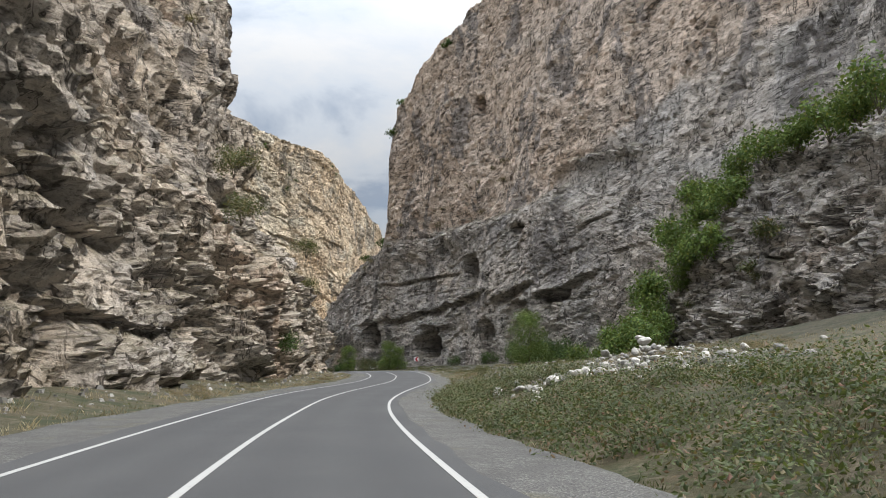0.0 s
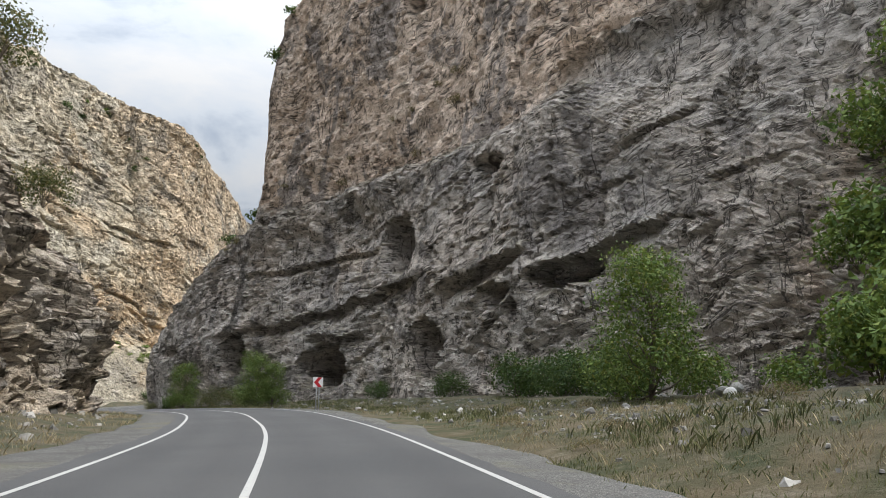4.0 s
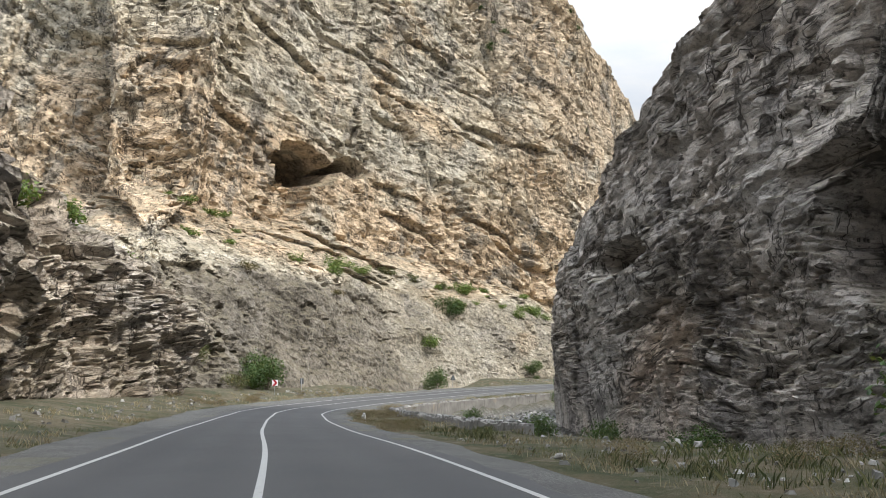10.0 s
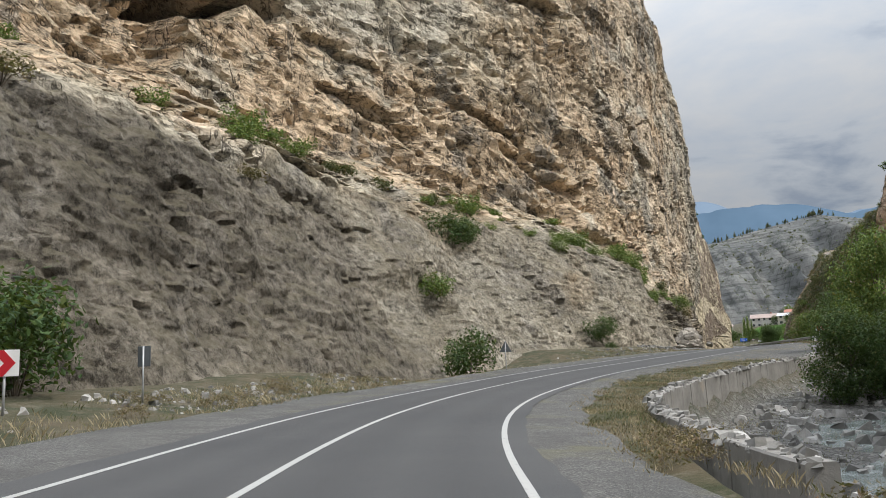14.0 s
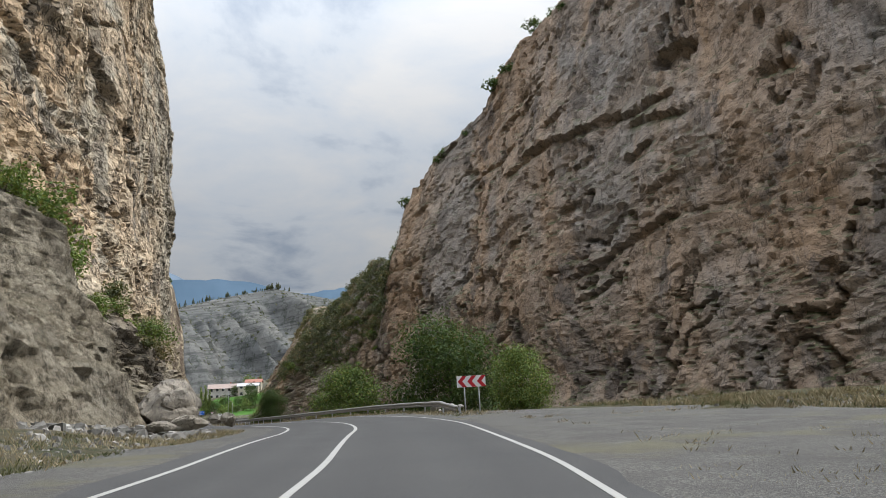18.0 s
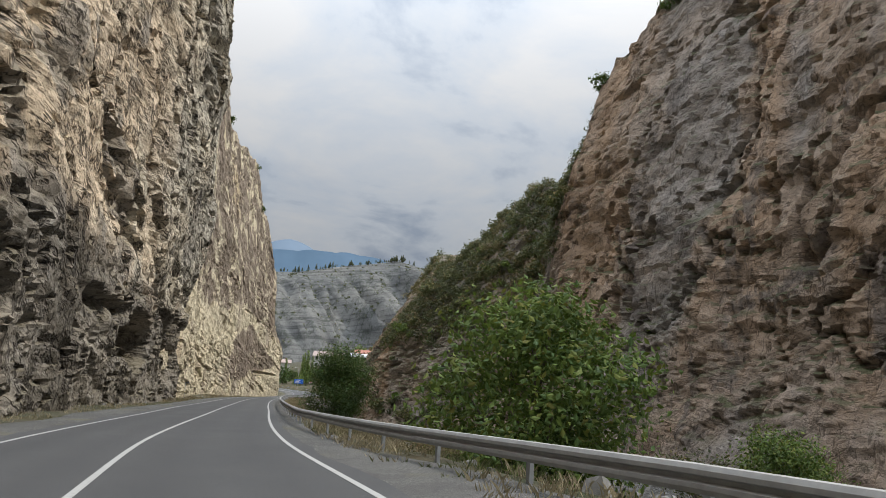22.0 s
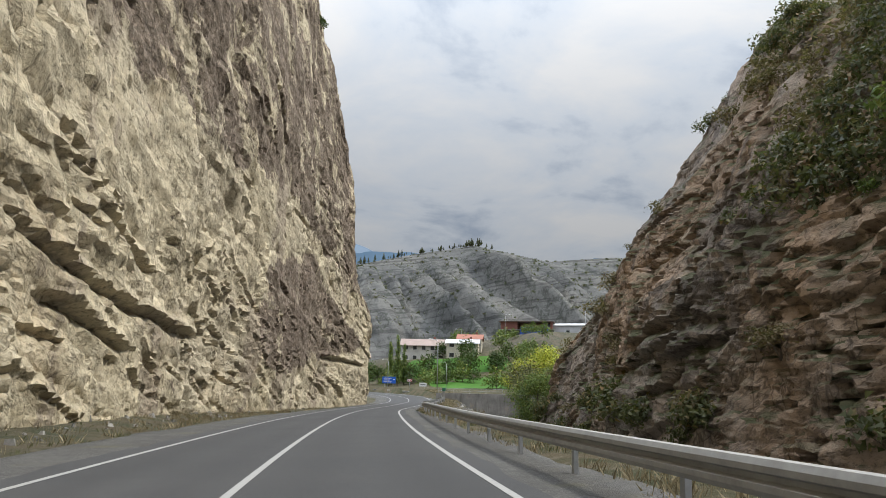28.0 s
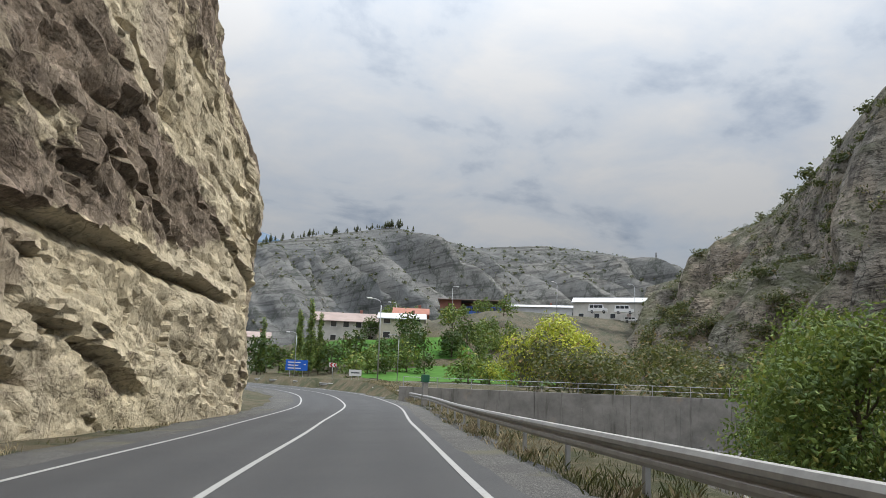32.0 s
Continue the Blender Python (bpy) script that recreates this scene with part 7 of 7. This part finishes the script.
place(street_lamp(), [stand(x, y, z, s, t) for x, y, z, s, t in ((27.4, 576.6, 3.4, 1.15, 200), (26.4, 566.4, 2.8, 0.62, 150), (19.5, 589, 3.2, 0.72, 170), (75.6, 665, 20.4, 1.1, 20), (99.5, 653, 22.0, 1.1, 200), (115.4, 642, 22, 1.05, 180), (57, 655, 14.5, 1.0, 160), (33, 636, 5.5, 1.0, 30))])
pole = tagged(new("pylon"), "lattice radio mast on the far ridge", "mast")
for sx, sy in ((-1, -1), (1, -1), (1, 1), (-1, 1)):
    part("leg", solid("leg", POST_STEEL, tube([(sx * 2.4, sy * 2.4, -6), (sx * 0.3, sy * 0.3, 30)], 0.28, 5)), pole)
for k in range(5):
    r, r2 = 2.4 - k * 0.42, 2.4 - (k + 1) * 0.42
    part("brace", solid("brace", POST_STEEL, tube([(-r, -r, k * 5.5), (r2, -r2, k * 5.5 + 5.5)], 0.16, 5), tube([(r, -r, k * 5.5), (-r2, -r2, k * 5.5 + 5.5)], 0.16, 5)), pole)
pole.matrix_basis = Matrix.Translation((452, 1062, 112))
# blue direction sign by the bend
blue = tagged(new("direction_sign"), "blue direction sign with white lines on two posts", "road sign")
for x in (-0.9, 0.9):
    part("post", solid("post", POST_STEEL, tube([(x, 0.06, -0.4), (x, 0.06, 2.9)], 0.045, 7)), blue)
part("board", solid("board", SIGN_BLUE, box(-1.5, -0.02, 1.5, 1.5, 0.02, 2.95, 0.01)), blue)
for k, (x0, x1, z) in enumerate(((-1.2, 0.5, 2.55), (-1.2, 0.2, 2.15), (-1.2, 0.6, 1.75), (0.95, 1.25, 2.3))):
    part("bar", solid("bar", SIGN_WHITE, box(x0, -0.026, z, x1, -0.0205, z + 0.14)), blue)
blue.matrix_basis = facing(20.0, 590.0, (0, 500), 2.7)
plate = tagged(new("village_sign"), "small white village name sign with dark bars", "road sign")
for x in (-0.4, 0.4):
    part("post", solid("post", POST_STEEL, tube([(x, 0.05, -0.4), (x, 0.05, 1.9)], 0.03, 6)), plate)
part("board", solid("board", SIGN_WHITE, box(-0.75, -0.015, 1.2, 0.75, 0.015, 1.95, 0.005)), plate)
part("bar", solid("bar", SIGN_BACK, box(-0.5, -0.02, 1.5, 0.5, -0.0155, 1.66)), plate)
plate.matrix_basis = facing(23.4, 573.0, (0, 500), 2.2)

# green meadow and a stack of timber
meadow = Mat("meadow", rough=0.9, spec=0.1)
meadow.color(meadow.ramp(meadow.noise(0.4, 6.0, 0.7), (0.3, (0.035, 0.095, 0.016)), (0.7, (0.07, 0.165, 0.03))))
nx, ny = 26, 22
mx, my = np.meshgrid(np.linspace(33, 62, nx), np.linspace(588, 630, ny))
mz = land_height(mx.ravel(), my.ravel())[0]
tagged(new("meadow", mesh_from("meadow", np.column_stack([mx.ravel(), my.ravel(), mz + 0.06]), grid_faces(ny, nx), meadow.m)), "bright green mown meadow below the houses", "meadow", kind="structure")
timber = tagged(new("timber_stack"), "stack of brown sawn timber beside the road", "timber")
tim = painted("sawn_wood", (0.30, 0.19, 0.11), 0.85)
for r in range(5):
    for c in range(4):
        part("plank", solid("plank", tim, box(-3 + 0.15 * r, -1.0 + c * 0.5, r * 0.2, 3 - 0.1 * c, -0.58 + c * 0.5, r * 0.2 + 0.18, 0.01)), timber)
timber.matrix_basis = stand(2.5, 588, None, 1.3, 20)

# ---- grass and low plants of the verges ----
def grass_material(name, a, b, c):
    m = Mat(name, rough=0.8, spec=0.15)
    col = m.ramp(m.island(), (0.0, a), (0.5, b), (1.0, c))
    m.color(m.mix(0.8, col, m.ramp(m.noise(0.45, 4.0), (0.35, 0.7), (0.65, 1.25)), "MULTIPLY"))
    return m.m


GRASS_GREEN = grass_material("grass_green", (0.055, 0.072, 0.028), (0.105, 0.115, 0.05), (0.20, 0.185, 0.09))
GRASS_DRY = grass_material("grass_dry", (0.17, 0.14, 0.08), (0.28, 0.235, 0.145), (0.42, 0.36, 0.24))


def blades(name, label, count, y0, y1, d0, d1, tall, material, seed, patch=0.0, width=0.0055):
    """Grass blades along a stretch of the verge: three-cornered, bent, in tufts."""
    g = np.random.default_rng(seed)
    idx = np.where((road_line[:, 1] > y0) & (road_line[:, 1] < y1))[0]
    tufts = max(1, count // 9)
    i = g.choice(idx, tufts)
    span = (d1 - d0) * g.random(tufts) ** 1.3
    d = d0 + span
    tx = road_line[i, 0] + road_right[i, 0] * d
    ty = road_line[i, 1] + road_right[i, 1] * d + g.random(tufts) - 0.5
    keep = fbm(tx * 0.35, ty * 0.35, 0 * tx, 3, seed) > patch
    tx, ty = tx[keep], ty[keep]
    k = g.integers(len(tx), size=count)
    x, y = tx[k] + g.normal(size=count) * 0.13, ty[k] + g.normal(size=count) * 0.13
    z = land_height(x, y)[0] - 0.02
    a = g.random(count) * 6.28
    h = tall * (0.35 + 0.9 * g.random(count) ** 1.6)
    lean = 0.95 * h * (g.random(count) - 0.1)
    w = width * (0.7 + 0.8 * g.random(count)) * (0.6 + 0.4 * tall / 0.3)
    ux, uy = np.cos(a), np.sin(a)
    v = np.stack([np.stack([x - uy * w, y + ux * w, z], -1), np.stack([x + uy * w, y - ux * w, z], -1),
                  np.stack([x + ux * lean * 0.35 + uy * w * 0.7, y + uy * lean * 0.35 - ux * w * 0.7, z + h * 0.6], -1), np.stack([x + ux * lean, y + uy * lean, z + h], -1)], axis=1)
    f = np.arange(count * 4).reshape(-1, 4)
    tagged(new(name, mesh_from(name, v.reshape(-1, 3), f, material, False)), label, "grass", kind="stuff")


blades("verge_grass", "short green and yellow grass on the verge left of the road", 30000, -6, 520, -5.0, -9.0, 0.13, GRASS_GREEN, 1, -0.3)
blades("dry_grass", "dry straw-coloured grass at the foot of the cliffs", 34000, -6, 520, -5.2, -9.5, 0.22, GRASS_DRY, 2, -0.25)
blades("dry_grass", "dry straw-coloured grass in the bend below the tan cliff", 24000, 236, 326, -4.3, -9.0, 0.17, GRASS_DRY, 41, -0.25)
blades("verge_grass", "green weeds in the bend below the tan cliff", 14000, 236, 326, -4.5, -9.0, 0.15, GRASS_GREEN, 42, 0.0)
blades("verge_grass", "short grass on the shoulder above the river", 32000, 232, 284, 4.4, 9.0, 0.10, GRASS_GREEN, 43, -0.3)
blades("dry_grass", "dry grass on the shoulder above the river", 26000, 186, 284, 4.6, 9.0, 0.14, GRASS_DRY, 44, -0.15)
blades("verge_grass", "short grass among stones on the right verge", 48000, 55, 300, 6.2, 17.0, 0.11, GRASS_GREEN, 3, -0.4)
blades("weed_tufts", "green weed tufts on the right verge", 26000, 55, 190, 7.0, 17.0, 0.26, GRASS_GREEN, 31, -0.05, 0.008)
blades("dry_grass", "tall dry weeds on the right verge", 26000, 45, 300, 6.0, 14.0, 0.18, GRASS_DRY, 4, 0.05)
blades("dry_grass", "tall dry grass behind and under the guardrail", 34000, 306, 560, 4.75, 8.0, 0.24, GRASS_DRY, 5, -0.25)
blades("verge_grass", "green weeds along the guardrail", 30000, 306, 560, 4.7, 9.0, 0.2, GRASS_GREEN, 6, -0.1)
blades("bank_grass", "tall green weeds on the roadside bank", 30000, -4, 80, 5.0, 12.5, 0.13, GRASS_GREEN, 7, -0.4, 0.007)
blades("dry_grass", "dry brown weeds on the roadside bank", 15000, -4, 110, 5.2, 16.0, 0.13, GRASS_DRY, 8, 0.1)
blades("dry_grass", "dry brown weeds on the stony slope", 16000, 18, 95, 12.0, 30.0, 0.2, GRASS_DRY, 18, -0.1)
blades("verge_grass", "thin grass at the edge of the gravel yard", 22000, 274, 314, 13.0, 23.0, 0.2, GRASS_GREEN, 21, -0.3)
blades("dry_grass", "dry weeds at the foot of the brown cliff", 12000, 274, 314, 14.0, 24.0, 0.3, GRASS_DRY, 22, -0.1)
# brambles that cover the bank at the start
g = np.random.default_rng(9)
blob = []
for k in range(480):
    i = int(g.integers(26, 84))
    d = 5.3 + 9.2 * g.random() ** 1.2 if k < 420 else 13.0 + 14.0 * g.random()
    x, y, z = on_road(i, d)
    if float(fbm(np.array([x * 0.12]), np.array([y * 0.12]), np.array([0.0]), 3, 77)[0]) > 0.0 - 0.6 * (y < 19):
        blob.append((x, y, ground_z(x, y) + 0.12 + 0.2 * g.random(), 0.75, 0.75, 0.32 + 0.2 * g.random()))
tagged(new("bramble_cover", leaf_cloud("bramble_cover", blob, 130000, 0.07, leaf_material("bramble_leaf", (0.030, 0.046, 0.022), (0.105, 0.125, 0.06), (0.16, 0.08, 0.06), 0.25), 19, 0.5, 0.8)), "tangled green and reddish brambles covering the bank", "brambles", kind="stuff")

# low scrub that covers the top of the spur
grid_e, v_e = SURFACE["cliff_5"]
g = np.random.default_rng(29)
for label, mat, count, n, sd in (("dense grey-green scrub covering the top of the spur", LEAF_DULL, 46000, 1500, 31), ("brown autumn scrub covering the top of the spur", LEAF_DRY, 24000, 760, 32), ("green scrub on the rocky spur", LEAF_OLIVE, 22000, 560, 33)):
    pts = grid_e[:, (v_e > 1.3) & (v_e < 3.5)].reshape(-1, 3)
    pts = pts[(pts[:, 1] > 403) & (pts[:, 1] + 0.7 * np.clip(26 - pts[:, 2], 0, 20) < 462)]
    pick = pts[g.choice(len(pts), n * 3, replace=False)]
    pick = pick[fbm(pick[:, 0] * 0.1, pick[:, 1] * 0.1, pick[:, 2] * 0.1, 3, sd) > -0.15][:n]
    r = 0.3 + 0.65 * g.random(len(pick)) ** 2
    tagged(new("scrub_cover", leaf_cloud("scrub_cover", np.column_stack([pick + np.array([0, 0, 0.25]), r, r, r * 0.8]), count, 0.26, mat, sd, 0.3)), label, "scrub", kind="stuff")

g = np.random.default_rng(41)
for label, mat, count, n, lo, hi, sd in (("dull scrub covering the steep hillside", LEAF_DULL, 24000, 900, 0.5, 1.6, 43), ("olive scrub covering the steep hillside", LEAF_OLIVE, 12000, 420, 0.5, 1.4, 44)):
    pick = sl[g.choice(len(sl), n * 2, replace=False)]
    pick = pick[fbm(pick[:, 0] * 0.05, pick[:, 1] * 0.05, pick[:, 2] * 0.05, 3, sd) > -0.1][:n]
    r = lo + (hi - lo) * g.random(len(pick)) ** 2
    tagged(new("hillside_scrub", leaf_cloud("hillside_scrub", np.column_stack([pick + np.array([0, 0, 0.3]), r, r, r * 0.8]), count, 0.42, mat, sd, 0.3)), label, "scrub", kind="stuff")

pts = hill_grid[:, 4:-3].reshape(-1, 3)
pts = pts[(pts[:, 0] > -60) & (pts[:, 0] < 460)]
pick = pts[np.random.default_rng(51).choice(len(pts), 2200, replace=False)]
pick = pick[fbm(pick[:, 0] * 0.015, pick[:, 1] * 0.015, pick[:, 2] * 0.03, 3, 52) > -0.35]
r = 0.6 + 1.1 * np.random.default_rng(53).random(len(pick)) ** 2
tagged(new("hill_scrub", leaf_cloud("hill_scrub", np.column_stack([pick + np.array([0, 0, 0.5]), r, r, r * 0.8]), 22000, 1.0, LEAF_DULL, 54, 0.2)), "dark scrub dotted over the dry grey hill", "scrub", kind="stuff")
